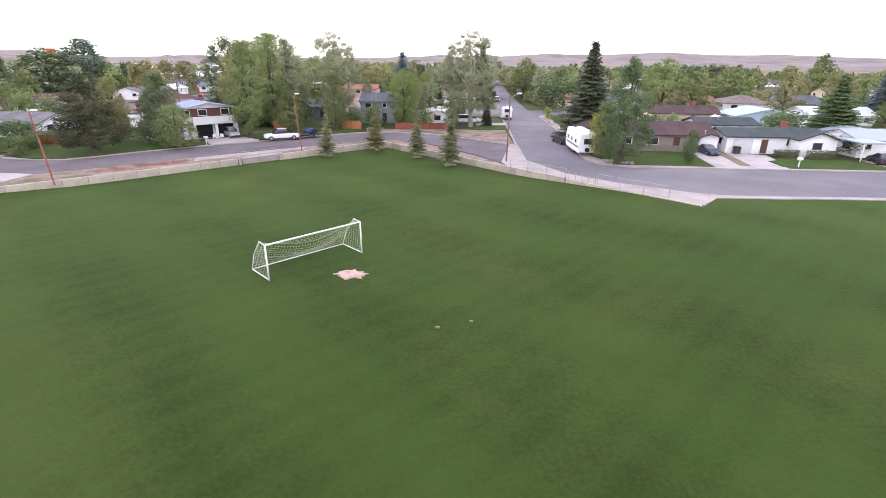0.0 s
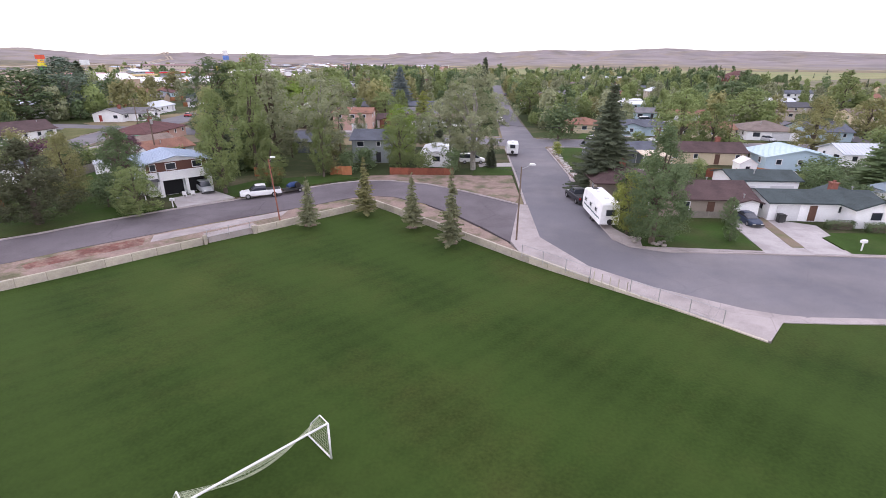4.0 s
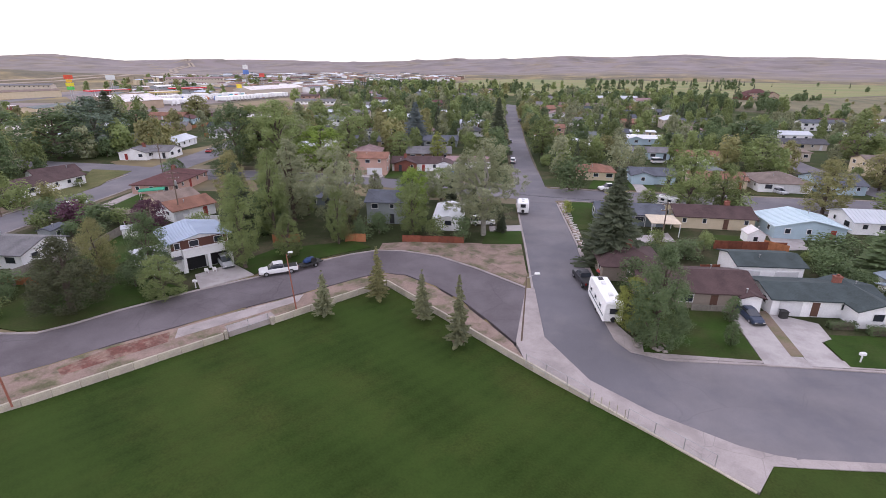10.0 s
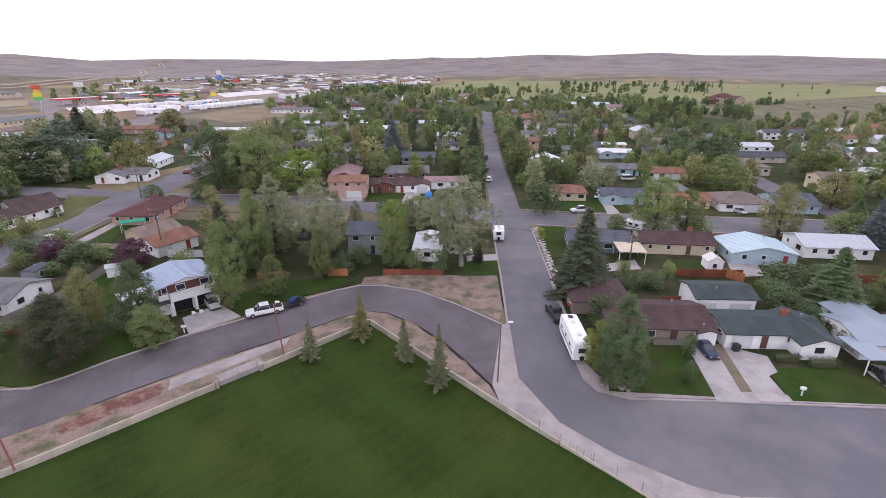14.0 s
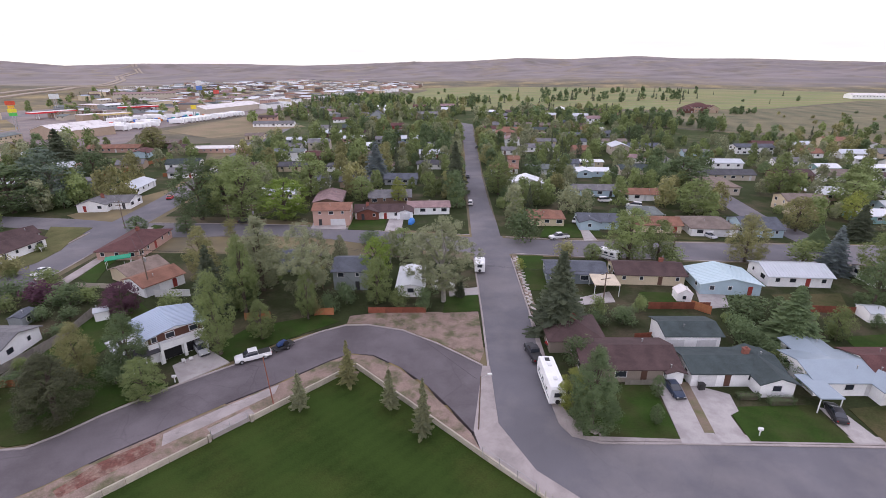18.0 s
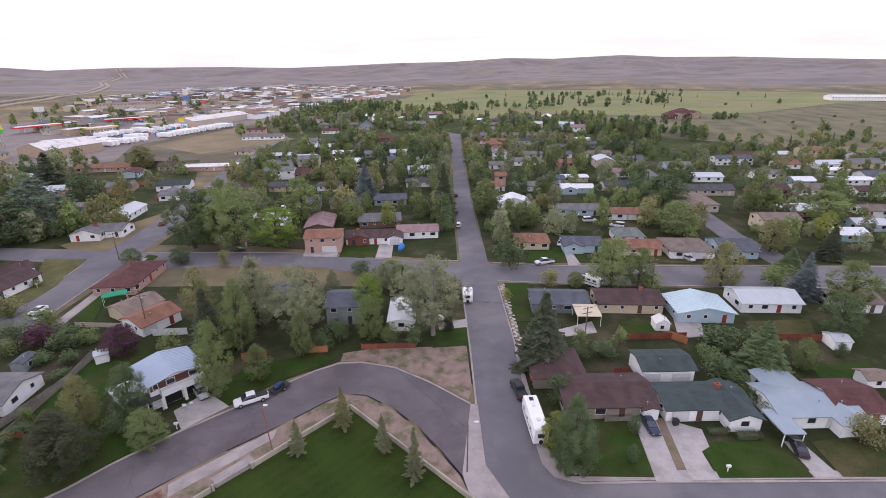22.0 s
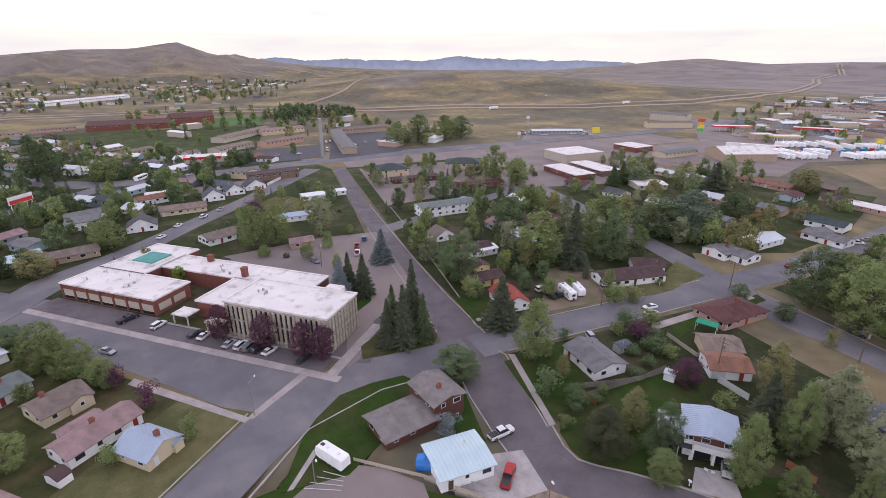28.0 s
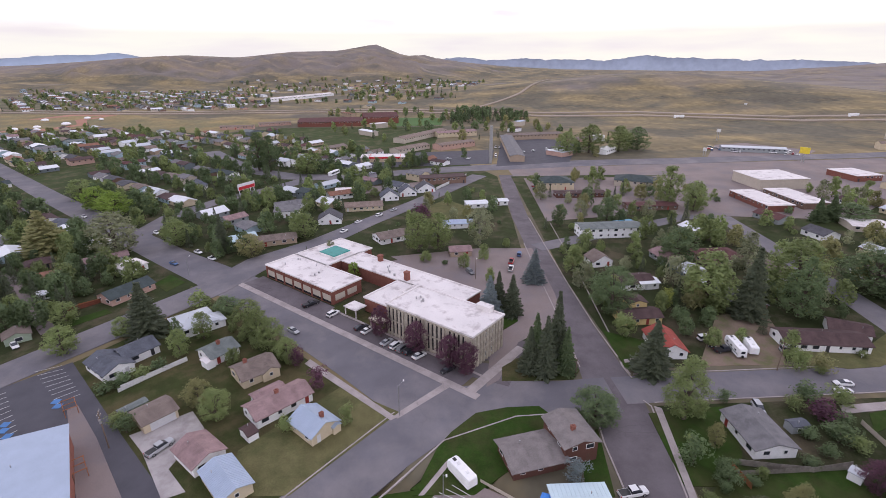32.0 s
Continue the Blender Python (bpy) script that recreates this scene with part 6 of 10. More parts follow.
far_suburb([(-840, -60), (-1160, -330), (-1300, -60), (-1000, 60)], 60, (60, 80), 24, 36)
far_suburb([(-84, 600), (7, 588), (40, 560), (-60, 560)], 0, (30, 40), 5, 37)
far_suburb([(62, 474), (165, 520), (150, 425), (62, 425)], 0, (26, 28), 12, 51)
far_suburb([(300, 235), (520, 230), (640, 380), (330, 330)], 10, (40, 60), 22, 38)
far_suburb([(-1397.9, -543.8), (-1319.3, 141), (-1915.6, 257.4), (-2253.3, -758.8)], 30, (46, 60), 90, 43)
verts, faces, slots, mats = [], [], [], []
for (k, colour), s in FAR_SHAPES.items():
    mats.append(GLASS if k == 'g' else (WALLS[colour] if k == 'w' else ROOFS[colour]))
    o = len(verts)
    verts += [tuple(p) for p in s.v]
    faces += [tuple(i + o for i in q) for q in s.f]
    slots += [len(mats) - 1] * len(s.f)
far_mesh = bpy.data.meshes.new("distant_houses")
far_mesh.from_pydata(verts, [], faces)
for q in mats:
    far_mesh.materials.append(q)
far_mesh.polygons.foreach_set("material_index", slots)
far_mesh.update()
tagged(new("distant_houses", far_mesh), "distant houses and flat-roofed shops across the town", "houses", "", "stuff")

# ---------------------------------------------------------------- trees
def leaf_quads(points, normals, size, rng):
    """Small leaf sprays: one bent quad for each point, facing roughly outwards."""
    n = len(points)
    nrm = normals + rng.normal(0, 0.36, (n, 3))
    nrm /= np.linalg.norm(nrm, axis=1)[:, None] + 1e-9
    a = np.cross(nrm, rng.normal(0, 1, (n, 3)))
    a /= np.linalg.norm(a, axis=1)[:, None] + 1e-9
    b = np.cross(nrm, a)
    s = size * rng.uniform(0.6, 1.35, n)[:, None]
    vs = np.stack([points - a * s, points - b * s * 0.6 + nrm * s * 0.15, points + a * s, points + b * s * 0.6 + nrm * s * 0.15], 1).reshape(-1, 3)
    fs = np.arange(4 * n).reshape(-1, 4)
    return vs, fs.tolist()


def leaf_tris(points, normals, size, rng):
    """The same with one small three-cornered spray for each point."""
    n = len(points)
    nrm = normals / (np.linalg.norm(normals, axis=1)[:, None] + 1e-9) + rng.normal(0, 0.36, (n, 3))
    nrm /= np.linalg.norm(nrm, axis=1)[:, None] + 1e-9
    a = np.cross(nrm, rng.normal(0, 1, (n, 3)))
    a /= np.linalg.norm(a, axis=1)[:, None] + 1e-9
    b = np.cross(nrm, a)
    s = size * rng.uniform(0.6, 1.3, n)[:, None]
    return np.stack([points - a * s, points + a * s * 0.6 + b * s * 0.8, points + a * s * 0.5 - b * s * 0.8], 1).reshape(-1, 3)


def clumps(centres, radii, per, rng, squash=0.8):
    pts, nrm = [], []
    for c, r in zip(centres, radii):
        d = rng.normal(0, 1, (per, 3))
        d /= np.linalg.norm(d, axis=1)[:, None]
        k = rng.uniform(0.55, 1.05, per)[:, None]
        pts.append(np.array(c) + d * k * r * np.array([1, 1, squash]))
        nrm.append(d)
    return np.concatenate(pts), np.concatenate(nrm)


CROWN = dict(   # lowest and highest leaf, half width, number of clumps, their size, leaf size
    broad=(0.9, 9.6, 2.75, 250, 0.52, 0.112), round=(1.0, 9.5, 2.8, 260, 0.50, 0.112), full=(0.5, 9.6, 2.7, 290, 0.48, 0.105), tall=(0.8, 9.8, 2.1, 270, 0.44, 0.100),
    column=(0.5, 9.8, 1.8, 230, 0.40, 0.100), airy=(1.9, 9.7, 2.85, 330, 0.31, 0.086), drooping=(0.5, 9.3, 2.9, 250, 0.46, 0.105), willow=(1.1, 9.7, 2.85, 340, 0.42, 0.092))


def envelope(kind, u):
    """How wide the crown is at the share u of its height."""
    if kind == 'willow':
        return (1 - u ** 1.25) ** 0.8 * (0.62 + 0.38 * min(u / 0.22, 1))
    if kind in ('tall', 'column'):
        return math.sin(math.pi * (0.10 + 0.88 * u ** 0.8)) ** 0.75
    if kind == 'full':
        return math.sin(math.pi * (0.14 + 0.84 * u ** 0.85)) ** 0.65
    return math.sin(math.pi * (0.12 + 0.86 * u)) ** 0.6


def crown_broad(rng, kind, detail):
    """Crown of a tree 10 high and 6 wide: many small leaf clumps, most of them in its outer shell, on an uneven outline."""
    lo, hi, wide, n, size, leaf_size = CROWN[kind]
    seed = rng.uniform(0, 50)
    cs, rs = [], []
    while len(cs) < n:
        u = rng.uniform(0, 1)
        z = lo + (hi - lo) * u
        if rng.uniform() > envelope(kind, u) + 0.15:
            continue
        a = rng.uniform(0, 2 * math.pi)
        lobe = 1 + 0.34 * noise.noise(Vector((math.cos(a) * 1.3 + seed, math.sin(a) * 1.3, z * 0.42))) + 0.2 * noise.noise(Vector((math.cos(a) * 3 + seed, math.sin(a) * 3, z * 1.1)))
        gap = noise.noise(Vector((math.cos(a) * 1.7, math.sin(a) * 1.7 + seed, z * 0.6)))
        if gap < (-0.12 if kind == 'airy' else -0.33):
            continue
        q = rng.uniform(0.70, 1.0) if rng.uniform() < 0.72 else rng.uniform(0.15, 0.70)
        r = wide * envelope(kind, u) * lobe * q
        cs.append((math.cos(a) * r, math.sin(a) * r, z))
        rs.append(size * rng.uniform(0.65, 1.25))
    p, nn = clumps(cs, rs, (64, 38, 15)[detail], rng, 0.85)
    out = p - np.array([0, 0, lo + (hi - lo) * 0.40])
    out[:, 2] *= 0.6
    out /= np.linalg.norm(out, axis=1)[:, None] + 1e-9
    nn = 0.5 * nn + 0.6 * out
    if kind in ('drooping', 'willow'):
        p[:, 2] -= (0.085 if kind == 'drooping' else 0.03) * (p[:, 0] ** 2 + p[:, 1] ** 2)
    keep = p[:, 2] > 0.25
    return (*leaf_quads(p[keep], nn[keep], leaf_size * (0.77, 1.0, 1.6)[detail], rng), cs)


def crown_spruce(rng, thin, detail):
    """Uneven whorls of drooping branches with tufts of needles, on a tree 10 high, 4.4 wide at its foot."""
    vs, fs, tips, dirs = [], [], [], []
    for lev in range(34):
        u = lev / 33
        z0 = 0.6 + 9.1 * u
        rad = 2.2 * (1 - u) ** 0.85 + 0.10
        n = int(13 * (1 - u) + 5)
        a0 = rng.uniform(0, 6.3)
        for i in range(n):
            if rng.uniform() < (0.50 if thin else 0.06):
                continue
            a = a0 + 2 * math.pi * i / n + rng.uniform(-.3, .3)
            L = rad * rng.uniform(0.55, 1.12)
            z = z0 + rng.uniform(-.16, .16)
            droop = rng.uniform(0.22, 0.48)
            d, sd = np.array([math.cos(a), math.sin(a), 0]), np.array([-math.sin(a), math.cos(a), 0])
            steps = 3
            w0 = 0.12 + 0.15 * L
            for k in range(steps):
                t0, t1 = k / steps, (k + 1) / steps
                def at(t):
                    return d * L * t + np.array([0, 0, z - droop * L * t + 0.18 * L * t * t + rng.uniform(-.05, .05)])
                p0, p1 = at(t0 + 0.05), at(t1 + 0.10)
                w1 = w0 * (0.75 + 0.6 * math.sin(math.pi * (t0 + 0.25))) * rng.uniform(.8, 1.2)
                w2 = w0 * (1 - t1) * 0.9 + 0.05
                dz = np.array([0, 0, -0.10 - 0.2 * w1])
                o = len(vs)
                vs += [p0 + sd * w1 + dz, p0, p1 + sd * w2 + dz, p1, p0 - sd * w1 + dz, p1 - sd * w2 + dz]
                fs += [(o, o + 1, o + 3, o + 2), (o + 1, o + 4, o + 5, o + 3)]
                for _ in range((4, 3, 1)[detail] if thin else (8, 5, 2)[detail]):
                    f = rng.uniform(0, 1)
                    tips.append(p0 + (p1 - p0) * f + sd * rng.uniform(-1, 1) * (w1 + .12) + np.array([0, 0, rng.uniform(-.22, .06)]))
                    dirs.append(d * .6 + np.array([0, 0, .7]))
    lv, lf = leaf_quads(np.array(tips), np.array(dirs), (0.10, 0.115, 0.18)[detail], rng)
    o = len(vs)
    return np.concatenate([np.array(vs), lv]), fs + [tuple(i + o for i in q) for q in lf], []


def trunk_shape(cs, rng, top=7.5, r=0.2, limbs=7, lean=0.25):
    s = Shape()
    p, pr = Vector((0, 0, -0.2)), r
    for k in range(5):
        z = top * (k + 1) / 5
        q = Vector((rng.uniform(-lean, lean) * (k + 1) / 5, rng.uniform(-lean, lean) * (k + 1) / 5, z))
        qr = r * (1 - 0.8 * (k + 1) / 5)
        s.tube(p, q, pr, qr, 7)
        p, pr = q, qr
    for k in range(min(limbs, len(cs))):
        c = Vector(cs[k])
        z0 = max(min(c.z * 0.55, top * 0.8), 0.8)
        mid = Vector((c.x * 0.45, c.y * 0.45, z0 + (c.z - z0) * 0.6))
        s.tube((0, 0, z0), mid, r * 0.45, r * 0.28, 5).tube(mid, c, r * 0.28, r * 0.1, 5)
    return s


PROTO = {}
TREES = [0]
tree_rng = random.Random(11)
CATS = dict(spruce="conifer tree", thin="conifer tree")
WORDS = dict(shade="dark olive", sage="grey-green", green="green", dark="dark green", grey="grey-green", bright="bright green", yellow="yellow-leaved", spruce="dark green", blue="blue-green", purple="dark purple-leaved",
             olive="olive-green", lime="yellow-green", bluegreen="silvery green")
SHAPES = dict(willow="willow-like tree with fine dense foliage", broad="broad tree with an uneven crown", tall="tall tree with a dense crown", column="slender upright leafy tree", full="tree with a full dense crown", round="round-crowned tree in a yard", airy="birch-like tree with an airy crown",
              drooping="tree with drooping branches", spruce="spruce tree with layered branches", thin="young spruce with open branches", shrub="rounded garden shrub beside a house")


def proto(shape, colour, variant, detail):
    key = (shape, colour, variant, detail)
    if key in PROTO:
        return PROTO[key]
    rng = np.random.default_rng(sum(ord(c) for c in shape) * 7 + variant * 101)
    prng = random.Random(variant * 13 + len(shape))
    mk = ('mesh', shape, variant, detail)
    if mk not in PROTO:
        if shape in ('spruce', 'thin'):
            vs, fs, cs = crown_spruce(rng, shape == 'thin', detail)
            tr = Shape().tube((0, 0, -0.2), (0, 0, 5), 0.17, 0.1, 7).tube((0, 0, 5), (0, 0, 9.8), 0.1, 0.02, 5)
        elif shape == 'shrub':
            cs = [(math.cos(a) * q * 2.1, math.sin(a) * q * 2.1, prng.uniform(1.2, 6.6)) for a, q in [(prng.uniform(0, 6.3), prng.uniform(0, 1)) for _ in range(14)]]
            p, nn = clumps(cs, [prng.uniform(1.2, 2.2) for _ in cs], (100, 62, 24)[detail], rng, 1.3)
            keep = p[:, 2] > 0.1
            vs, fs = leaf_quads(p[keep], nn[keep], (0.23, 0.29, 0.46)[detail], rng)
            tr = trunk_shape(cs, prng, 4.5, 0.16, 5)
        else:
            vs, fs, cs = crown_broad(rng, shape, detail)
            tr = trunk_shape(cs, prng, 7.6 if shape != 'drooping' else 6, 0.24 if shape != 'column' else 0.17, 9)
        PROTO[mk] = (vs, fs, tr)
    vs, fs, tr = PROTO[mk]
    crown = mesh_of("crown", vs, fs, LEAF[colour])
    pale = shape == 'airy' or colour == 'bluegreen'
    PROTO[key] = (tr.mesh("trunk", PALE_BARK if pale else BARK), crown)
    return PROTO[key]


def tree(shape, colour, x, y, h, w, name="tree"):
    TREES[0] += 1
    v = TREES[0] % (3 if shape in ('broad', 'tall') else 2)
    far = math.hypot(x, y - 40)
    trunk, crown = proto(shape, colour, v, 0 if far < 75 else (1 if far < 150 else 2))
    cat = CATS.get(shape, "shrub" if shape == 'shrub' else "tree")
    root = thing("shrub" if shape == 'shrub' else ("spruce_tree" if shape in CATS else "tree"), WORDS[colour] + " " + SHAPES[shape], cat, x, y, 0.02, 0, "trees of the town" if shape != 'shrub' else "garden shrubs")
    base_w = dict(spruce=4.4, thin=4.4, shrub=7.5, column=4.4, tall=5.2).get(shape, 6.4)
    root.matrix_basis = pose(x, y, 0.02, 0, 0, tree_rng.uniform(0, 360)) @ Matrix.Diagonal((w / base_w, w / base_w, h / (8.6 if shape == 'shrub' else 10), 1))
    part("trunk", trunk, root)
    part("crown", crown, root)
    return root


def hedge(x, y, L, D, h, rz, label):
    """A clipped hedge: a dense block of small leaf sprays round a dark core of twigs."""
    rng = np.random.default_rng(int(abs(x) * 10))
    root = thing("hedge", label, "hedge", x, y, 0.08, rz, "clipped hedges")
    n = int((L * D + 2 * h * (L + D)) * 150)
    half = np.array([L / 2, D / 2, h / 2])
    p = rng.uniform(-1, 1, (n, 3))
    p /= np.abs(p).max(axis=1)[:, None] ** 0.9
    nrm = p.copy()
    p = p * half * rng.uniform(.88, 1.05, n)[:, None] + np.array([0, 0, h / 2 + .05])
    part("foliage", mesh_of("foliage", *leaf_quads(p, nrm, .07, rng), LEAF["dark"]), root)
    part("twigs", Shape().bevel_box(-L / 2 * .8, -D / 2 * .75, 0, L / 2 * .8, D / 2 * .75, h * .8, .1).mesh("twigs", BARK), root)


hedge(47.6, 71.6, 3.4, 1.0, 1.0, 0, "clipped dark green hedge under the windows of the white ranch house")
hedge(51.8, 70.4, 3.8, 1.3, 1.1, 0, "clipped dark green hedge before the gable of the white ranch house")


WOOD = []


def scatter(poly, count, kinds, h0, h1, seed, gap=5.0, single=False):
    """Trees standing loosely over a plot, out of the way of houses and roads."""
    rng = random.Random(seed)
    xs, ys = [p[0] for p in poly], [p[1] for p in poly]
    placed = []
    tries = 0
    while len(placed) < count and tries < count * 30:
        tries += 1
        x, y = rng.uniform(min(xs), max(xs)), rng.uniform(min(ys), max(ys))
        inside = False
        for (ax, ay), (bx, by) in zip(poly, poly[1:] + poly[:1]):
            if (ay > y) != (by > y) and x < (bx - ax) * (y - ay) / (by - ay) + ax:
                inside = not inside
        if not inside or on_road(x, y, 1.5) or (x * x + y * y > 9e4 and land_z(x, y) > 18) or any(math.hypot(x - a, y - b) < r + 1.5 for a, b, r in FOOT) or any(math.hypot(x - a, y - b) < gap for a, b in placed):
            continue
        placed.append((x, y))
        shape, colour = rng.choice(kinds)
        h = rng.uniform(h0, h1) * (0.55 if shape == 'shrub' else 1)
        w = h * dict(spruce=.42, thin=.4, column=.42, tall=.55, shrub=1.1).get(shape, rng.uniform(.6, .85))
        if single:
            tree(shape, colour, x, y, h, w)
        else:
            WOOD.append((shape, colour, x, y, h, w))
    return placed


# along the field wall
tree('thin', 'sage', -19.9, 69.9, 6.3, 3.0)
tree('thin', 'olive', -13.8, 76, 7.6, 3.5)
tree('thin', 'sage', -6.5, 70, 6.9, 2.9)
tree('thin', 'sage', -1.3, 64.5, 8.8, 3.3)
# round the houses on the corner
tree('willow', 'dark', 21.9, 64.6, 13.8, 10.0)
tree('broad', 'lime', 20.1, 68.1, 7.8, 4.8)
tree('spruce', 'spruce', 23, 91.5, 16.6, 11.1)
tree('round', 'dark', 34.0, 72.0, 4.0, 2.4)
tree('round', 'dark', 31.4, 65.9, 3.6, 2.0)
tree('shrub', 'dark', 23.8, 80.6, 5.8, 6.2)
tree('shrub', 'dark', 31.1, 94.5, 3.1, 5.9)
tree('shrub', 'dark', 36.2, 94.3, 4.1, 7.2)
tree('spruce', 'dark', 64.1, 87.7, 11.5, 10.5)
tree('spruce', 'dark', 103.6, 136.6, 6.9, 7.7)
tree('shrub', 'dark', 62.1, 97.9, 5.3, 10.8)
tree('shrub', 'dark', 54.9, 86.9, 5.5, 7.3)
tree('shrub', 'dark', 57.4, 84.4, 3.4, 5.4)
tree('shrub', 'dark', 57.9, 83, 3.4, 5.3)
tree('shrub', 'dark', 58.4, 78.9, 3.3, 5)
tree('shrub', 'dark', 58.7, 74.9, 3, 4.4)
tree('shrub', 'dark', 56.9, 87.4, 3.7, 5.9)
tree('shrub', 'dark', 55.7, 89.8, 5, 6.2)
tree('shrub', 'green', 58.3, 81.4, 3, 5.3)
tree('shrub', 'dark', 59, 77, 2.8, 4.7)
tree('shrub', 'green', 58.6, 73.1, 2.9, 3.9)
tree('shrub', 'olive', 68.5, 68.7, 5.8, 7.1)
tree('shrub', 'dark', 74, 90.3, 3.5, 4.6)
tree('shrub', 'green', 41.3, 98.9, 4, 4.5)
tree('broad', 'dark', 89.1, 100, 10.8, 9.6)
tree('broad', 'green', 100.4, 111.7, 13.1, 12)
tree('shrub', 'olive', 33, 128.5, 6, 7.6)
tree('round', 'green', 48.7, 127.2, 14.7, 13.1)
tree('broad', 'green', 56.1, 126.9, 11.3, 8.5)
tree('full', 'olive', 78.3, 126.7, 13.0, 11.5)
tree('spruce', 'blue', 95.5, 119.9, 12.1, 7.7)
tree('shrub', 'green', 91.5, 124.6, 7, 11.6)
tree('broad', 'green', 39.5, 127.5, 4.8, 5.5)
tree('shrub', 'lime', 20.1, 121.4, 3.1, 3.4)
tree('shrub', 'dark', 24, 143.1, 10.9, 13.8)
tree('broad', 'green', 22.1, 195.8, 15.2, 12.8)
tree('broad', 'green', 32.6, 180.8, 8.8, 12.3)
tree('broad', 'olive', 107.5, 151.2, 11, 10.8)
tree('broad', 'lime', 131.4, 160.1, 10.5, 8.4)
tree('spruce', 'spruce', 121.3, 144.8, 10.4, 8.9)
tree('broad', 'green', 144.9, 178.6, 12.4, 18)
tree('broad', 'green', 85, 168.7, 12.5, 14.8)
tree('shrub', 'green', 58.8, 125, 5.5, 7.9)
tree('tall', 'green', 128, 192.4, 16.9, 13.4)
tree('broad', 'dark', 98.2, 207.4, 13, 23)
# between main street and the bend
tree('airy', 'grey', 1.4, 104.2, 19.4, 15.2)
tree('airy', 'grey', -3.3, 110.3, 14.5, 10.4)
tree('tall', 'green', -37.6, 83.6, 16.5, 7.6)
tree('tall', 'green', -32, 88.6, 8, 5.8)
tree('tall', 'green', -39, 99, 17, 8)
tree('tall', 'green', -25.5, 96.2, 11.5, 4.6)
tree('airy', 'grey', -26.9, 101.9, 19, 13.4)
tree('tall', 'grey', -39.1, 109.6, 17.5, 12.6)
tree('tall', 'olive', -52.8, 111.4, 15.1, 8)
tree('spruce', 'spruce', -46.5, 101.2, 14.1, 8.2)
tree('spruce', 'dark', -42.1, 103.5, 12, 7.9)
tree('round', 'bright', -14, 114, 11.7, 8.3)
tree('broad', 'green', -12.6, 103, 10.9, 7.4)
tree('shrub', 'green', -8.3, 101.7, 4.7, 6.1)
tree('shrub', 'dark', -2.3, 100.8, 5.1, 6)
tree('shrub', 'olive', -24.8, 98.2, 4.2, 4.9)
tree('shrub', 'dark', -19.3, 103.1, 4.6, 6.2)
tree('shrub', 'dark', -22.2, 99.5, 4.8, 5.4)
tree('broad', 'green', -9.2, 129.2, 8.6, 8.9)
tree('shrub', 'dark', -19.6, 140.3, 4.4, 8.1)
tree('full', 'dark', -50, 78.3, 11.4, 7.4)
tree('willow', 'shade', -53.9, 66.8, 11, 12.9)
tree('full', 'olive', -56.8, 76.2, 10.6, 6.6)
tree('drooping', 'green', -44, 71.8, 7.4, 7.1)
tree('shrub', 'dark', -67, 70.3, 4.4, 7.2)
tree('shrub', 'dark', -50.5, 74.9, 5.1, 6.8)
tree('round', 'purple', -63.6, 98.2, 7.4, 8.2)
tree('shrub', 'purple', -84.6, 103.2, 5.6, 9.4)
tree('shrub', 'dark', -76.9, 101.3, 5.2, 9)
tree('shrub', 'dark', -91, 104.2, 5.6, 9.7)
tree('shrub', 'green', -89.7, 111.7, 4.4, 8.3)
tree('shrub', 'green', -54.2, 99, 5.3, 6.7)
tree('round', 'dark', -75.8, 149.2, 5.8, 6.9)
tree('round', 'dark', -90.4, 148.7, 5.8, 6.7)
tree('shrub', 'olive', -61.6, 146.9, 5.3, 5.4)
tree('broad', 'dark', -77.9, 163.4, 20.8, 17.6)
tree('broad', 'green', -63, 160.7, 22.2, 19.6)
tree('broad', 'green', -72, 167.7, 19.7, 18.6)
tree('round', 'bright', -50.3, 162.3, 14.4, 18.8)
tree('column', 'lime', -15.2, 182.8, 10.1, 7)
tree('broad', 'green', -49.2, 191.5, 17.7, 14.6)
tree('round', 'green', -29.1, 186.2, 9.8, 9.7)
tree('spruce', 'spruce', 5.5, 196.5, 21, 10)
tree('spruce', 'blue', -28.1, 219, 17.5, 12.8)
tree('broad', 'dark', -146.2, 171, 17.3, 25.4)
tree('tall', 'bluegreen', -141.6, 183.6, 20.3, 23.5)
tree('round', 'dark', -154.7, 225.5, 12.4, 16.6)
tree('spruce', 'spruce', -187.4, 250.1, 19.2, 17.5)
tree('broad', 'olive', -171, 302.3, 14, 17.1)
# the avenue and the offices
tree('spruce', 'spruce', -105, 42.6, 18.2, 7.5)
tree('spruce', 'spruce', -109.4, 46.6, 23.1, 8.1)
tree('spruce', 'spruce', -106.8, 38.7, 14.1, 6.3)
tree('spruce', 'dark', -112.5, 41.8, 15.1, 6.5)
tree('spruce', 'dark', -106.1, 48.5, 14.1, 6.4)
tree('spruce', 'blue', -138.4, 32.3, 14.8, 8.5)
tree('spruce', 'spruce', -140.9, 35.6, 15.2, 6.4)
tree('spruce', 'spruce', -138.7, 39.8, 14.9, 7.5)
tree('spruce', 'blue', -164.2, 52.8, 13.6, 8.6)
tree('round', 'purple', -127, -2.6, 11, 6.9)
tree('round', 'purple', -117.8, 8.2, 10.6, 7.9)
tree('round', 'purple', -109.9, 17.1, 10.4, 7.8)
tree('round', 'purple', -106.2, 21.7, 10.4, 7.1)
tree('tall', 'green', -86, 71, 17.5, 11.5)
tree('broad', 'dark', -86.5, 50, 8.5, 13)
tree('shrub', 'blue', -69.4, 40.6, 5.6, 6.4)
tree('spruce', 'spruce', -104.5, 71.5, 16.1, 11)
tree('broad', 'dark', -138.1, 72.9, 17.3, 17.7)
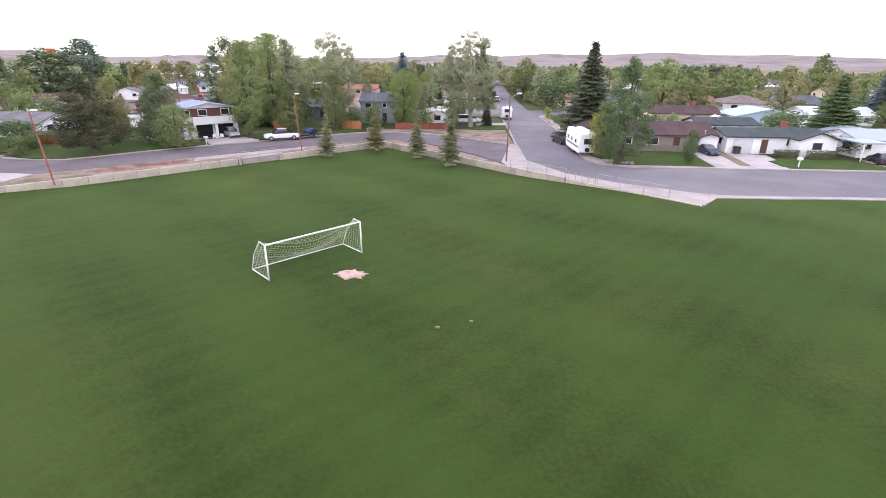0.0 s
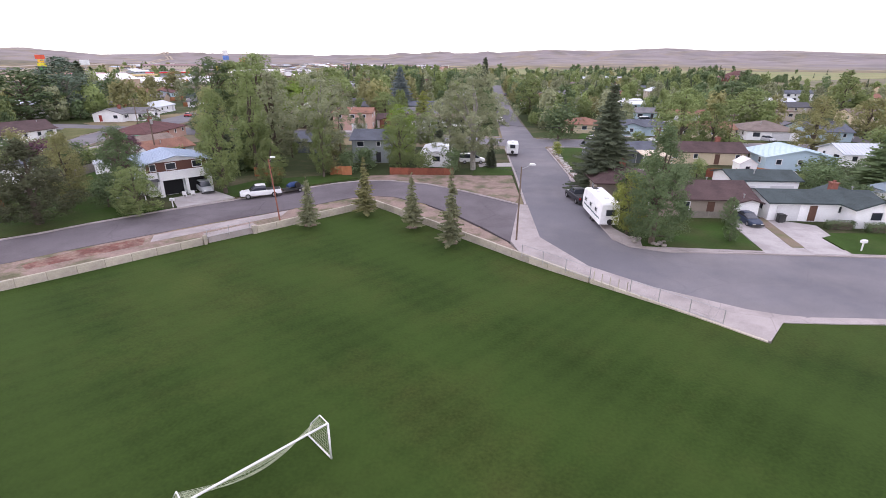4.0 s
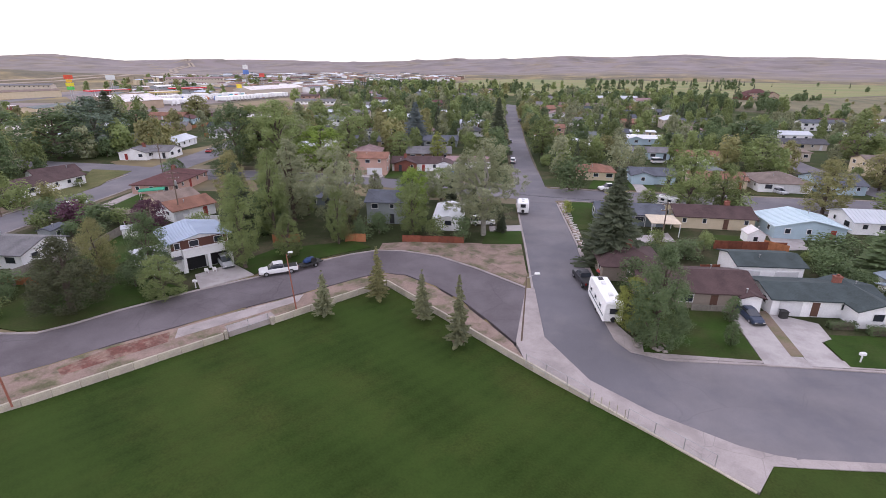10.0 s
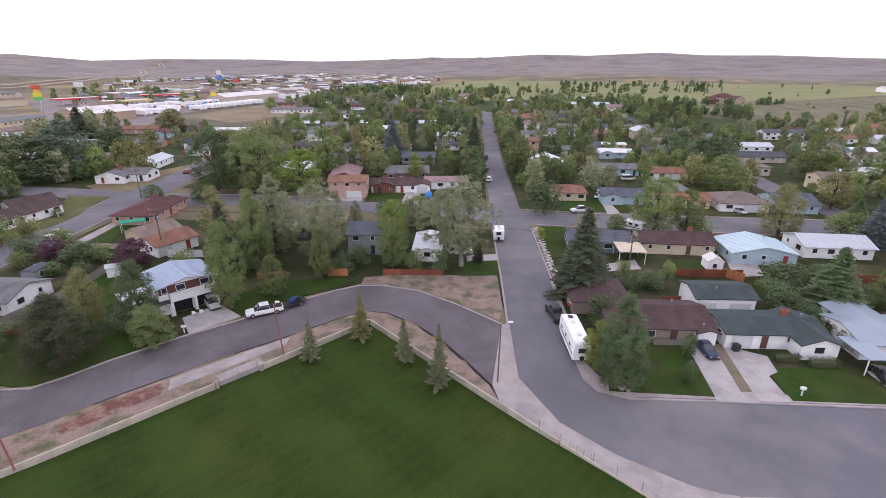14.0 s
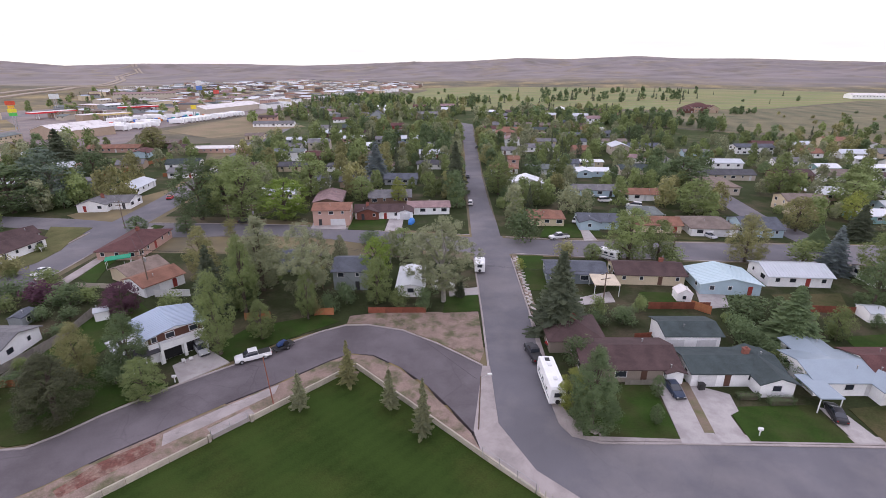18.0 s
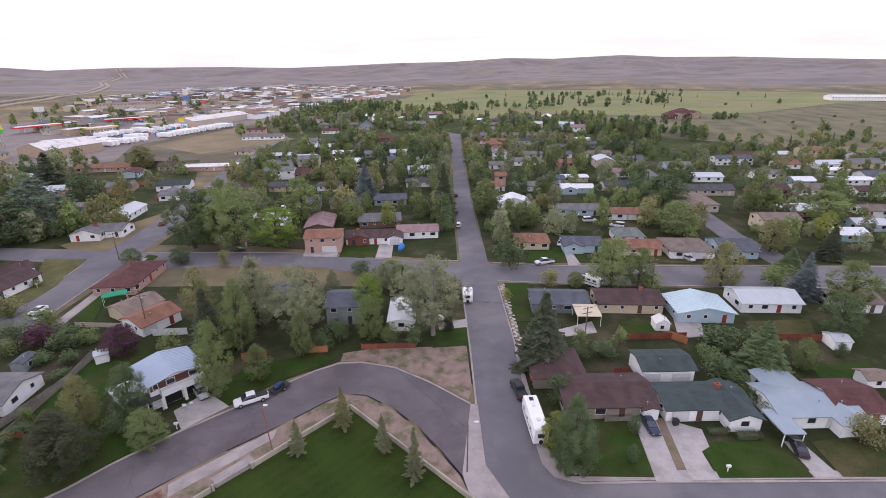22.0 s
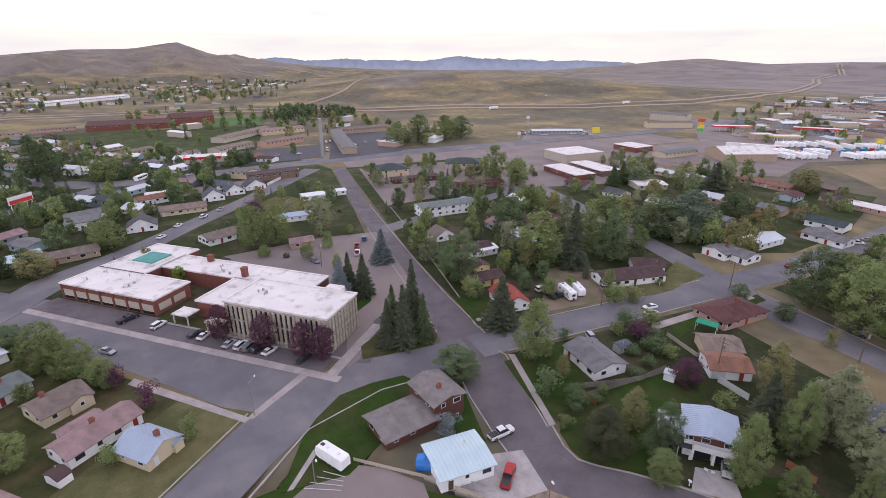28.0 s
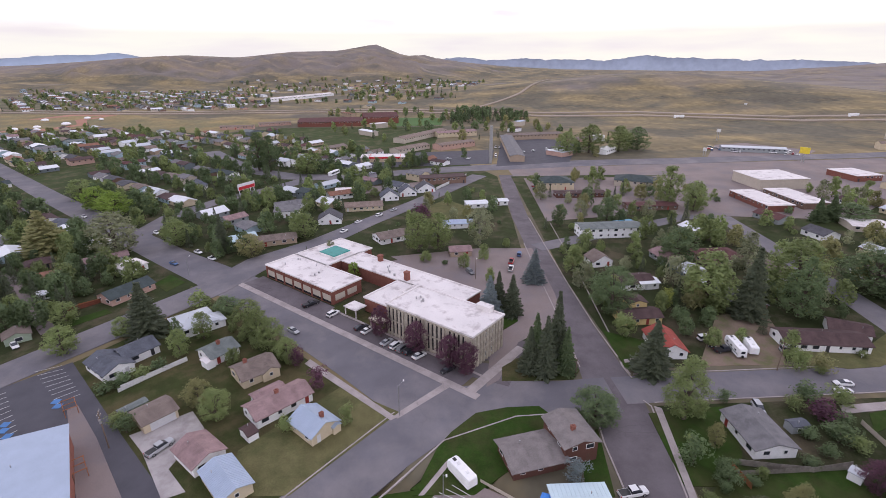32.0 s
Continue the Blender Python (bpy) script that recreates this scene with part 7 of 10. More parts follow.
tree('shrub', 'lime', -140, 92.2, 9.2, 7)
tree('tall', 'green', -140.2, 106.3, 21.5, 19.3)
tree('spruce', 'spruce', -132.7, 116.2, 25.1, 11.6)
tree('willow', 'dark', -132.1, 133.2, 21.7, 17.5)
tree('tall', 'green', -148.4, 143.4, 21.7, 22)
tree('broad', 'dark', -177.8, 115, 16.5, 17.7)
tree('shrub', 'olive', -102.6, 117.4, 5.9, 7.7)
tree('column', 'dark', -209.1, 145.6, 12.2, 7.1)
tree('broad', 'green', -198.3, 8.9, 18.8, 14.7)
tree('broad', 'green', -200.5, 17.6, 17.2, 14.8)
tree('airy', 'grey', -206.4, 36.9, 17.7, 15.3)
tree('shrub', 'purple', -248.1, 10.4, 7.7, 14.9)
tree('broad', 'green', -262.3, 152.1, 24, 16.1)
tree('broad', 'green', -250.7, 161.1, 17.8, 17.2)
tree('broad', 'dark', -232.7, 105.8, 14.5, 13.2)
tree('broad', 'dark', -229.7, 79.8, 11.7, 8.7)
tree('spruce', 'spruce', -132.7, -75.2, 18.1, 12.6)
tree('broad', 'grey', -202.1, -123.3, 20.2, 23.3)
tree('spruce', 'olive', -203.9, -153.6, 21, 21.8)
tree('round', 'bright', -170.3, -15.9, 7.4, 5.7)
tree('broad', 'green', -131.5, -43.3, 12, 10.5)
tree('broad', 'green', -121.6, -33.7, 10.6, 8.7)
tree('broad', 'dark', -143.6, -54.5, 7.2, 10.1)
tree('shrub', 'green', -150.1, -66.5, 6.4, 9.4)
tree('broad', 'green', -128.9, -56.6, 9.4, 6.6)
tree('shrub', 'purple', -102.8, -16.9, 6.5, 6.4)
tree('shrub', 'purple', -113.2, -24.9, 6.8, 5.9)
tree('broad', 'green', -91.8, -38.9, 8.6, 8.2)
tree('broad', 'olive', -97.4, -45.2, 7.6, 7.4)
tree('shrub', 'green', -88.8, -7.8, 5.5, 4.7)
tree('shrub', 'green', -86.8, -21.6, 4.6, 5.2)
tree('round', 'green', -122.5, -94, 9.4, 10.3)
tree('broad', 'green', -119.0, -59.2, 9.4, 6.4)
tree('shrub', 'dark', -88.3, -57.8, 4.6, 6.4)
tree('broad', 'bright', -261.2, -157.2, 14.7, 20.4)
tree('broad', 'bright', -275.8, -175.4, 14, 19.4)
tree('broad', 'green', -302.7, -200.6, 12.3, 17.1)
tree('broad', 'green', -212, -101.5, 14, 14.4)
tree('spruce', 'spruce', -202.1, -77.1, 18.1, 8)
tree('broad', 'olive', -196.7, -63.5, 10.2, 13.9)
tree('broad', 'green', -220.7, -45.7, 12.2, 15.5)
tree('tall', 'dark', -379.8, -114.4, 29.1, 20.4)
tree('tall', 'dark', -374.7, -104.3, 27.1, 18.2)
tree('broad', 'green', -363.9, -74.3, 15.8, 21.7)
tree('spruce', 'dark', -229.7, 216, 12.8, 9.4)
tree('spruce', 'dark', -231.3, 224.5, 13.9, 9.6)
tree('broad', 'dark', -226.2, 229.6, 10.7, 22.1)
tree('full', 'green', -127.4, -39.8, 10.8, 9.0)
tree('tall', 'dark', -123.6, -61.4, 10.5, 5.0)
tree('broad', 'green', -116.4, -28.4, 7.2, 7.2)
tree('shrub', 'dark', -103.6, -71.1, 3.6, 7)
tree('shrub', 'dark', -106.7, -68.3, 3.5, 7)
tree('shrub', 'green', -110, -65.3, 3.4, 7.1)
tree('shrub', 'dark', -112.8, -62.3, 3.5, 6.4)
tree('shrub', 'green', -90.7, -60.9, 4.3, 6.3)
tree('round', 'green', -140.4, -104.8, 8, 9.5)
tree('broad', 'green', -132.2, -81.8, 6.6, 8.2)
tree('full', 'green', -428, 140, 21, 25)
tree('full', 'green', -436, 163, 26, 30)
tree('full', 'green', -440, 192, 24, 28)
tree('full', 'dark', -446, 212, 22, 24)
tree('shrub', 'dark', -72.4, 66.2, 7.5, 7.9)
tree('shrub', 'green', -103.5, 111.5, 7.8, 8.1)
tree('column', 'lime', -217, 146.6, 9.8, 5.4)

# shrubs round the yards by the avenue
for x, y, h, w, colour in ((-82.5, 107.0, 3.6, 6.2, 'dark'), (-74.4, 103.2, 3.8, 6.6, 'green'), (-70.6, 90.2, 2.6, 5.6, 'dark'), (-78.0, 95.4, 3.2, 5.6, 'dark'), (-88.6, 99.4, 4.0, 6.4, 'green'),
                           (-72.8, 95.8, 3.0, 6.0, 'dark'), (-69.8, 70.9, 4.6, 5.2, 'dark'), (-92.0, 84.6, 3.2, 5.0, 'dark'), (-101.6, 116.7, 3.0, 4.6, 'green'), (-79.0, 101.0, 3.0, 5.4, 'dark'),
                           (-113.4, 131.0, 2.8, 5.2, 'dark'), (-108.4, 134.2, 2.2, 4.0, 'green'), (-66.6, 75.0, 2.4, 4.4, 'dark'), (-62.4, 64.0, 3.0, 4.6, 'green')):
    tree('shrub', colour, x, y, h, w)

# the leafy blocks further off
MIXED = [('broad', 'green'), ('broad', 'olive'), ('tall', 'green'), ('broad', 'dark'), ('round', 'green'), ('airy', 'grey'), ('tall', 'grey'), ('spruce', 'spruce'), ('shrub', 'green'), ('shrub', 'dark')]
LEAFY = [('broad', 'dark'), ('full', 'green'), ('broad', 'dark'), ('tall', 'dark'), ('round', 'green'), ('spruce', 'spruce'), ('shrub', 'dark'), ('shrub', 'green')]
scatter([(6, 172), (-85, 176), (-92, 210), (-106, 262), (-118, 330), (-60, 400), (0, 420), (9, 390), (8, 240)], 170, MIXED, 5, 14, 1, 4.6)
scatter([(22, 165), (100, 160), (104, 200), (112, 270), (160, 330), (120, 400), (40, 440), (28, 380), (24, 240)], 200, MIXED, 6, 11, 2, 5)
scatter([(20.5, 160), (26, 160), (28, 420), (24, 420)], 30, MIXED, 6, 12, 51, 5)
scatter([(2, 176), (8, 176), (11, 400), (4, 400)], 28, MIXED, 6, 12, 52, 5)
scatter([(112, 150), (230, 145), (290, 230), (290, 330), (170, 330), (122, 270)], 170, MIXED, 5, 10, 3, 5.5)
scatter([(24, 100), (90, 98), (190, 94), (190, 78), (120, 84), (75, 88), (24, 92)], 26, [('shrub', 'green'), ('shrub', 'dark'), ('broad', 'green'), ('broad', 'dark')], 4, 8, 4, 5, single=True)
scatter([(125, 120), (205, 114), (205, 66), (85, 66), (90, 96)], 26, MIXED, 5, 10, 5, 8, single=True)
scatter([(-50, 130), (-34, 128), (5, 126), (5, 104), (-20, 104), (-44, 106)], 11, MIXED, 5, 9, 6, 5.5, single=True)
scatter([(-108, 70), (-165, 69), (-200, 72), (-235, 150), (-150, 200), (-112, 195), (-124, 165), (-109, 150)], 85, MIXED, 5, 13, 7, 5)
scatter([(-222, 72), (-338, 82), (-338, 150), (-250, 210), (-230, 140)], 52, MIXED, 5, 11, 8, 7)
scatter([(-120, 200), (-150, 210), (-230, 170), (-300, 270), (-180, 330), (-135, 300), (-118, 250)], 65, MIXED, 5, 13, 9, 5)
scatter([(-190, -42), (-240, -18), (-335, 46), (-260, 52), (-170, 50), (-160, 30), (-200, 0)], 26, MIXED, 4, 9, 10, 8)
scatter([(-182, -84), (-200, -66), (-345, 22), (-400, 40), (-470, -60), (-430, -260), (-300, -205)], 330, LEAFY, 5, 12, 11, 4.5)
scatter([(-175, -92), (-125, -120), (-170, -200), (-300, -330), (-400, -340), (-300, -240)], 260, LEAFY, 5, 12, 12, 4.5)
scatter([(-112, -20), (-160, -62), (-140, -72), (-100, -38)], 14, [('shrub', 'green'), ('broad', 'green'), ('shrub', 'dark')], 3, 6, 13, 5)
scatter([(-56, 64), (-90, 67), (-90, 76), (-70, 80), (-56, 70)], 7, [('shrub', 'dark'), ('broad', 'olive'), ('shrub', 'green')], 4, 7, 14, 4, single=True)

scatter([(118, 486), (165, 505), (212, 430), (206, 376), (136, 394)], 60, LEAFY, 7, 14, 61, 5)
scatter([(60, 430), (165, 430), (165, 520), (60, 500)], 60, LEAFY, 6, 12, 62, 5)
scatter([(282, 512), (312, 518), (318, 540), (296, 548)], 14, [('shrub', 'dark'), ('broad', 'dark')], 4, 8, 63, 3)
scatter([(120, 690), (260, 680), (340, 716), (330, 770), (150, 745)], 24, [('spruce', 'spruce'), ('tall', 'dark'), ('broad', 'dark')], 8, 14, 64, 5)
scatter([(-60, 650), (500, 640), (600, 900), (0, 1000)], 34, [('spruce', 'spruce'), ('broad', 'dark'), ('shrub', 'dark')], 5, 9, 65, 8)
scatter([(215, 380), (440, 345), (600, 430), (500, 540), (300, 510)], 40, [('shrub', 'dark'), ('shrub', 'olive')], 3, 6, 66, 8)

# trees of the far suburbs, the truck stop, the golf course and the river
FARMIX = [('broad', 'green'), ('broad', 'dark'), ('broad', 'olive'), ('tall', 'green'), ('round', 'green'), ('spruce', 'spruce')]
scatter([(-345, -290), (-480, -550), (-608, -480), (-655, -402), (-600, -290), (-590, -225), (-610, -166), (-470, -70), (-440, -250)], 210, FARMIX, 5, 10, 31, 6)
scatter([(-905, -740), (-885, -560), (-870, -400), (-910, -260), (-1180, -300), (-1420, -520), (-1500, -1100)], 420, FARMIX, 5, 10, 33, 7)
scatter([(-400, 60), (-480, 0), (-640, -130), (-840, -140), (-830, 30), (-680, 150), (-520, 230), (-380, 220)], 90, FARMIX, 6, 12, 34, 8)
scatter([(-655, 46), (-704, 164), (-773, 174), (-825, 70)], 110, [('spruce', 'spruce'), ('broad', 'dark'), ('tall', 'dark')], 8, 13, 35, 6)
scatter([(-309, 440), (-200, 540), (-300, 800), (-384, 982), (-590, 908), (-500, 660), (-430, 520)], 60, FARMIX, 6, 12, 36, 8)
scatter([(40, 660), (160, 640), (170, 700), (40, 720)], 16, FARMIX, 6, 11, 37, 6)
scatter([(-190, 640), (-60, 640), (-66, 752), (-150, 720)], 80, [('spruce', 'spruce'), ('spruce', 'dark'), ('broad', 'dark')], 8, 14, 45, 6)
scatter([(-165, 440), (-60, 482), (20, 440), (70, 474), (158, 428), (168, 552), (36, 552), (-60, 596), (-165, 596)], 300, MIXED, 5, 11, 46, 5)
scatter([(-170, 583), (-94, 560), (40, 600), (40, 660), (-94, 690)], 60, FARMIX, 8, 15, 38, 6)
scatter([(300, 235), (520, 230), (640, 380), (330, 400), (170, 430), (60, 500), (160, 360)], 90, FARMIX, 6, 12, 39, 8)
scatter([(170, 900), (430, 860), (430, 930), (170, 960)], 34, [('spruce', 'spruce'), ('broad', 'dark')], 7, 11, 40, 7)
scatter([(-1397.9, -543.8), (-1319.3, 141), (-1915.6, 257.4), (-2253.3, -758.8)], 150, FARMIX, 7, 13, 44, 10)
scatter([(-1000, -300), (-1160, -330), (-1500, 0), (-1330, 140), (-1000, 100)], 110, FARMIX, 6, 12, 41, 8)
wood_rng = np.random.default_rng(3)
by_colour = {}
for shape, colour, x, y, h, w in WOOD:
    n = int(300 + 4.2e7 / (12000 + x * x + y * y))
    n = min(n, 1500) if x * x + y * y < 2.2e5 else 150
    g = land_z(x, y) if math.hypot(x, y) > 300 else 0.0
    if shape in ('spruce', 'thin'):
        u = wood_rng.uniform(0, 1, n) ** 1.5
        a = wood_rng.uniform(0, 2 * math.pi, n)
        q = (1 - u) * wood_rng.uniform(.55, 1, n) * w / 2
        pts = np.stack([x + np.cos(a) * q, y + np.sin(a) * q, 0.4 + u * (h - 0.4)], 1)
        nrm = np.stack([np.cos(a), np.sin(a), 0.5 + 0 * a], 1)
        size = 0.085 * w * math.sqrt(300 / n)
    else:
        k = 34                                    # clumps on the crown's outline, leaves round each
        u = wood_rng.uniform(0.08, 0.97, k)
        a = wood_rng.uniform(0, 2 * math.pi, k)
        egg = np.sin(np.pi * np.clip(0.14 + 0.84 * u ** (0.9 if shape != 'tall' else 0.75), 0, 1)) ** 0.62
        q = w / 2 * 0.88 * egg * wood_rng.uniform(.35, 1.0, k) ** 0.45
        mid = np.stack([np.cos(a) * q, np.sin(a) * q, 0.4 + u * (h - 0.6)], 1)
        own = wood_rng.integers(0, k, n)
        way = wood_rng.normal(0, 1, (n, 3))
        way /= np.linalg.norm(way, axis=1)[:, None]
        pts = mid[own] + way * (wood_rng.uniform(.5, 1, n) * (0.15 * w + 0.04 * h))[:, None]
        pts[:, 2] = np.maximum(pts[:, 2], 0.15)
        nrm = way + 1.1 * np.stack([pts[:, 0] / (w / 2), pts[:, 1] / (w / 2), (pts[:, 2] / h - 0.4) * 1.4], 1)
        pts += np.array([x, y, 0])
        size = math.sqrt((2.0 if shape == 'airy' else 2.9) * w * h / n)
    pts[:, 2] += g
    vs = leaf_tris(pts, nrm, size, wood_rng)
    # a short trunk
    t = Shape().tube((x, y, g - 0.1), (x, y, g + h * .4), .018 * h, .008 * h, 5)
    by_colour.setdefault(colour, []).append(vs)
    by_colour.setdefault('trunk', []).append(t)
verts, faces, slots, slot = [], [], [], []
count = 0
for colour, lots in by_colour.items():
    slot.append(BARK if colour == 'trunk' else LEAF[colour])
    for lot in lots:
        if colour == 'trunk':
            verts += [tuple(p) for p in lot.v]
            faces += [tuple(i + count for i in q) for q in lot.f]
            slots += [len(slot) - 1] * len(lot.f)
            count += len(lot.v)
        else:
            verts += lot.tolist()
            faces += [(count + i, count + i + 1, count + i + 2) for i in range(0, len(lot), 3)]
            slots += [len(slot) - 1] * (len(lot) // 3)
            count += len(lot)
wood_mesh = bpy.data.meshes.new("trees")
wood_mesh.from_pydata(verts, [], faces)
for q in slot:
    wood_mesh.materials.append(q)
wood_mesh.polygons.foreach_set("material_index", slots)
wood_mesh.update()
tagged(new("trees", wood_mesh), "mixed garden trees filling the town's further blocks", "trees", "", "stuff")

# ---------------------------------------------------------------- the office building
OFF = thing("office_building", "brick and concrete office building with flat white roofs", "office building", -108.4, 23.5, 0.06, 49)


def flat_block(x0, y0, x1, y1, h, wall, lip=0.5):
    """Walls and a membrane roof behind a low parapet."""
    b = part("wall", Shape().box(x0, y0, -.1, x1, y1, h).mesh("wall", wall), OFF)
    r = Shape()
    o = [(x0 - .35, y0 - .35), (x1 + .35, y0 - .35), (x1 + .35, y1 + .35), (x0 - .35, y1 + .35)]
    i = [(x0 + .25, y0 + .25), (x1 - .25, y0 + .25), (x1 - .25, y1 - .25), (x0 + .25, y1 - .25)]
    vs = [(x, y, h + .01) for x, y in o] + [(x, y, h + lip) for x, y in o] + [(x, y, h + lip) for x, y in i] + [(x, y, h + .2) for x, y in i]
    fs = [(3, 2, 1, 0), (12, 13, 14, 15)]
    for k in range(4):
        j = (k + 1) % 4
        fs += [(k, j, 4 + j, 4 + k), (4 + k, 4 + j, 8 + j, 8 + k), (8 + k, 8 + j, 12 + j, 12 + k)]
    part("roof", r.add(vs, fs).mesh("roof", MEMBRANE), OFF)
    return b


FIN = WALLS["concrete"]
wing_b = flat_block(-32, 0, 0, 15.5, 10, FIN, .55)
flat_block(-48, 5.5, -32.2, 22, 5, BRICK)
wing_a = flat_block(-99, 1.5, -60, 15, 5, BRICK)
flat_block(-99, 15.2, -79.5, 39, 5, BRICK)
flat_block(-79.3, 22.3, -20, 33, 5, BRICK)
flat_block(-40, 15.8, -8, 22, 5.4, BRICK)
GLASS_STRIP = M("dark_glazing", (0.028, 0.027, 0.03), 0.12, 0.9, 1.1, 0.5, 8, 0)
fin_mesh = Shape().bevel_box(-.42, -.38, 0, .42, .02, 9.4, .06).mesh("fin", FIN)
strip_mesh = Shape().box(-.55, -.07, .9, .55, .01, 9.2).mesh("window_strip", GLASS_STRIP)
spandrel = Shape().box(-.56, -.12, 0, .56, .01, .5).mesh("spandrel", FIN)
for k in range(21):
    part("fin", fin_mesh, wing_b, "", pose(-31.4 + k * 1.54, 0, 0))
for k in range(20):
    if k % 5 != 4:
        sm = part("window_strip", strip_mesh, wing_b, "", pose(-30.63 + k * 1.54, 0, 0))
        part("spandrel", spandrel, sm, "", pose(0, 0, 4.9))
for k in range(10):
    part("fin", fin_mesh, wing_b, "", pose(0, .8 + k * 1.54, 0, 0, 0, 90))
side_win = window_meshes(0.75, 1.5)
for k in (3, 5):
    for z in (1.2, 4.3, 7.2):
        wo = part("window", side_win[0], wing_b, "", pose(.02, .8 + (k + .5) * 1.54, z, 0, 0, 90))
        part("pane", side_win[1], wo)
panel = Shape().bevel_box(-2.2, -.12, 1.2, 2.2, .02, 3.4, .05).mesh("bay_panel", WALLS["beige"])
pier = Shape().bevel_box(-.35, -.3, 0, .35, .02, 4.9, .05).mesh("pier", BRICK)
low_glass = Shape().box(-2.2, -.06, .3, 2.2, .01, 1.15).mesh("low_window", GLASS_STRIP)
for k in range(7):
    part("bay_panel", panel, wing_a, "", pose(-96 + k * 5.5, 1.5, 0))
    part("low_window", low_glass, wing_a, "", pose(-96 + k * 5.5, 1.5, 0))
    part("pier", pier, wing_a, "", pose(-98.7 + k * 5.5, 1.5, 0))
for k in range(2):
    part("bay_panel", panel, wing_a, "", pose(-60, 5 + k * 5.5, 0, 0, 0, 90))
part("entrance_canopy", Shape().bevel_box(-39, -1.5, 3.0, -33.2, 1.5, 3.5, .1).box(-38.6, -1.2, 0, -38.2, -.8, 3.0).box(-34.0, -1.2, 0, -33.6, -.8, 3.0).mesh("entrance_canopy", FIN), OFF)
part("entrance_canopy", Shape().bevel_box(-52, -.5, 2.9, -46, 4.5, 3.2, .08).box(-51.7, -.2, 0, -51.4, .1, 2.9).box(-46.6, -.2, 0, -46.3, .1, 2.9).mesh("entrance_canopy", MEMBRANE), OFF)
part("skylight", Shape().bevel_box(-92, 21, 5.2, -82, 30.5, 6.1, .15).mesh("skylight", MEMBRANE), OFF)
part("skylight_cover", Shape().bevel_box(-91.6, 21.4, 6.1, -82.4, 30.1, 6.45, .15).mesh("skylight_cover", M("teal_metal", (0.05, 0.27, 0.235), 0.5)), OFF, "teal metal skylight cover")
for cx, cy, z0, z1 in ((-46, 24.5, 5, 8.2), (-66.5, 31.5, 5, 7.4)):
    part("chimney", Shape().box(cx - .8, cy - .8, z0, cx + .8, cy + .8, z1).box(cx - .95, cy - .95, z1, cx + .95, cy + .95, z1 + .25).mesh("chimney", BRICK), OFF, "square brick chimney")
part("roof_unit", Shape().bevel_box(-8.5, 13.5, 10.2, -3.5, 16, 12.0, .12).mesh("roof_unit", MEMBRANE), OFF)
unit_rng = random.Random(4)
for k in range(16):
    ux, uy, uz = unit_rng.choice([(unit_rng.uniform(-30, -3), unit_rng.uniform(3, 12), 10.2), (unit_rng.uniform(-75, -25), unit_rng.uniform(24, 31), 5.2), (unit_rng.uniform(-95, -64), unit_rng.uniform(4, 13), 5.2)])
    part("roof_vent", Shape().tube((ux, uy, uz), (ux, uy, uz + unit_rng.uniform(.5, 1.1)), unit_rng.uniform(.12, .4), None, 8).mesh("roof_vent", STEEL), OFF)
FOOT += [(-108.4 + math.cos(radians(49)) * a - math.sin(radians(49)) * b, 23.5 + math.sin(radians(49)) * a + math.cos(radians(49)) * b, 12) for a in (-16, -40, -60, -88) for b in (8, 26)]

# plots and parking round the offices
def along(a, b):
    """A place in the frame of the office front: a along the front, b away from the street."""
    c, s = math.cos(radians(49)), math.sin(radians(49))
    return (-108.4 + c * a - s * b, 23.5 + s * a + c * b)


slab("parking_lot", [along(-101, -7.5), along(2, -7.5), along(2, -1.4), along(-58, -1.4), along(-58, .8), along(-101, .8)], 0.085, OLD_ASPHALT, "asphalt parking bay in front of the offices", "parking lot")
slab("pavement", [along(-103, -10), along(8, -10), along(8, -7.6), along(-103, -7.6)], 0.12, CONCRETE, "pale concrete pavement along the wide street", "pavement")
slab("pavement", [along(-58, -1.2), along(3.5, -1.2), along(3.5, -.35), along(-58, -.35)], 0.11, CONCRETE, "concrete path along the office front", "pavement")
slab("pavement", [along(3.6, -8), along(6.5, -8), along(6.5, 18), along(3.6, 18)], 0.115, CONCRETE, "concrete path beside the office wall", "pavement")
slab("planting_bed", [along(-58, -.3), along(-33, -.3), along(-33, 5), along(-58, 5)], 0.12, DULL_LAWN, "planting bed by the office entrance")
slab("gravel_yard", [(-193.1, -3), (-200.8, 36.2), (-199.3, 59.8), (-154.3, 58.2), (-137.6, 56.7), (-127.5, 46.9), (-121.5, 38.7), (-110.2, 33.5), (-103.3, 30.1), (-100.6, 26.4), (-113.2, 28.9), (-125, 32.6), (-139.2, 30.9), (-166.3, 17.4)], 0.09, GRAVEL, "worn grey-brown yard behind the offices")
slab("lawn", [(-137.2, 26.7), (-144.9, 35.5), (-141.7, 41.6), (-134.1, 41.1), (-128.2, 34.8), (-129.2, 28.8)], 0.13, LAWN, "grass island under blue-green spruces")
slab("lawn", [(-80.4, 13.2), (-84.7, 16.4), (-90.7, 22.6), (-92.4, 30.5), (-92.4, 38.3), (-87.9, 41.1), (-78.3, 35.5), (-72.4, 27.2), (-66.9, 19.7), (-67.5, 7.7)], 0.092, LAWN, "green corner lawn round the brown house")
slab("gutter", [(-90.9, 2.8), (-89.7, 3.9), (-103.2, 19.4), (-105.2, 18.2)], 0.082, CONCRETE, "pale concrete gutter across the street's mouth", "gutter")
slab("gravel_yard", [along(-78, 34), along(-45, 34), along(-52, 50), along(-70, 46)], 0.073, GRAVEL, "gravel yard behind the offices")
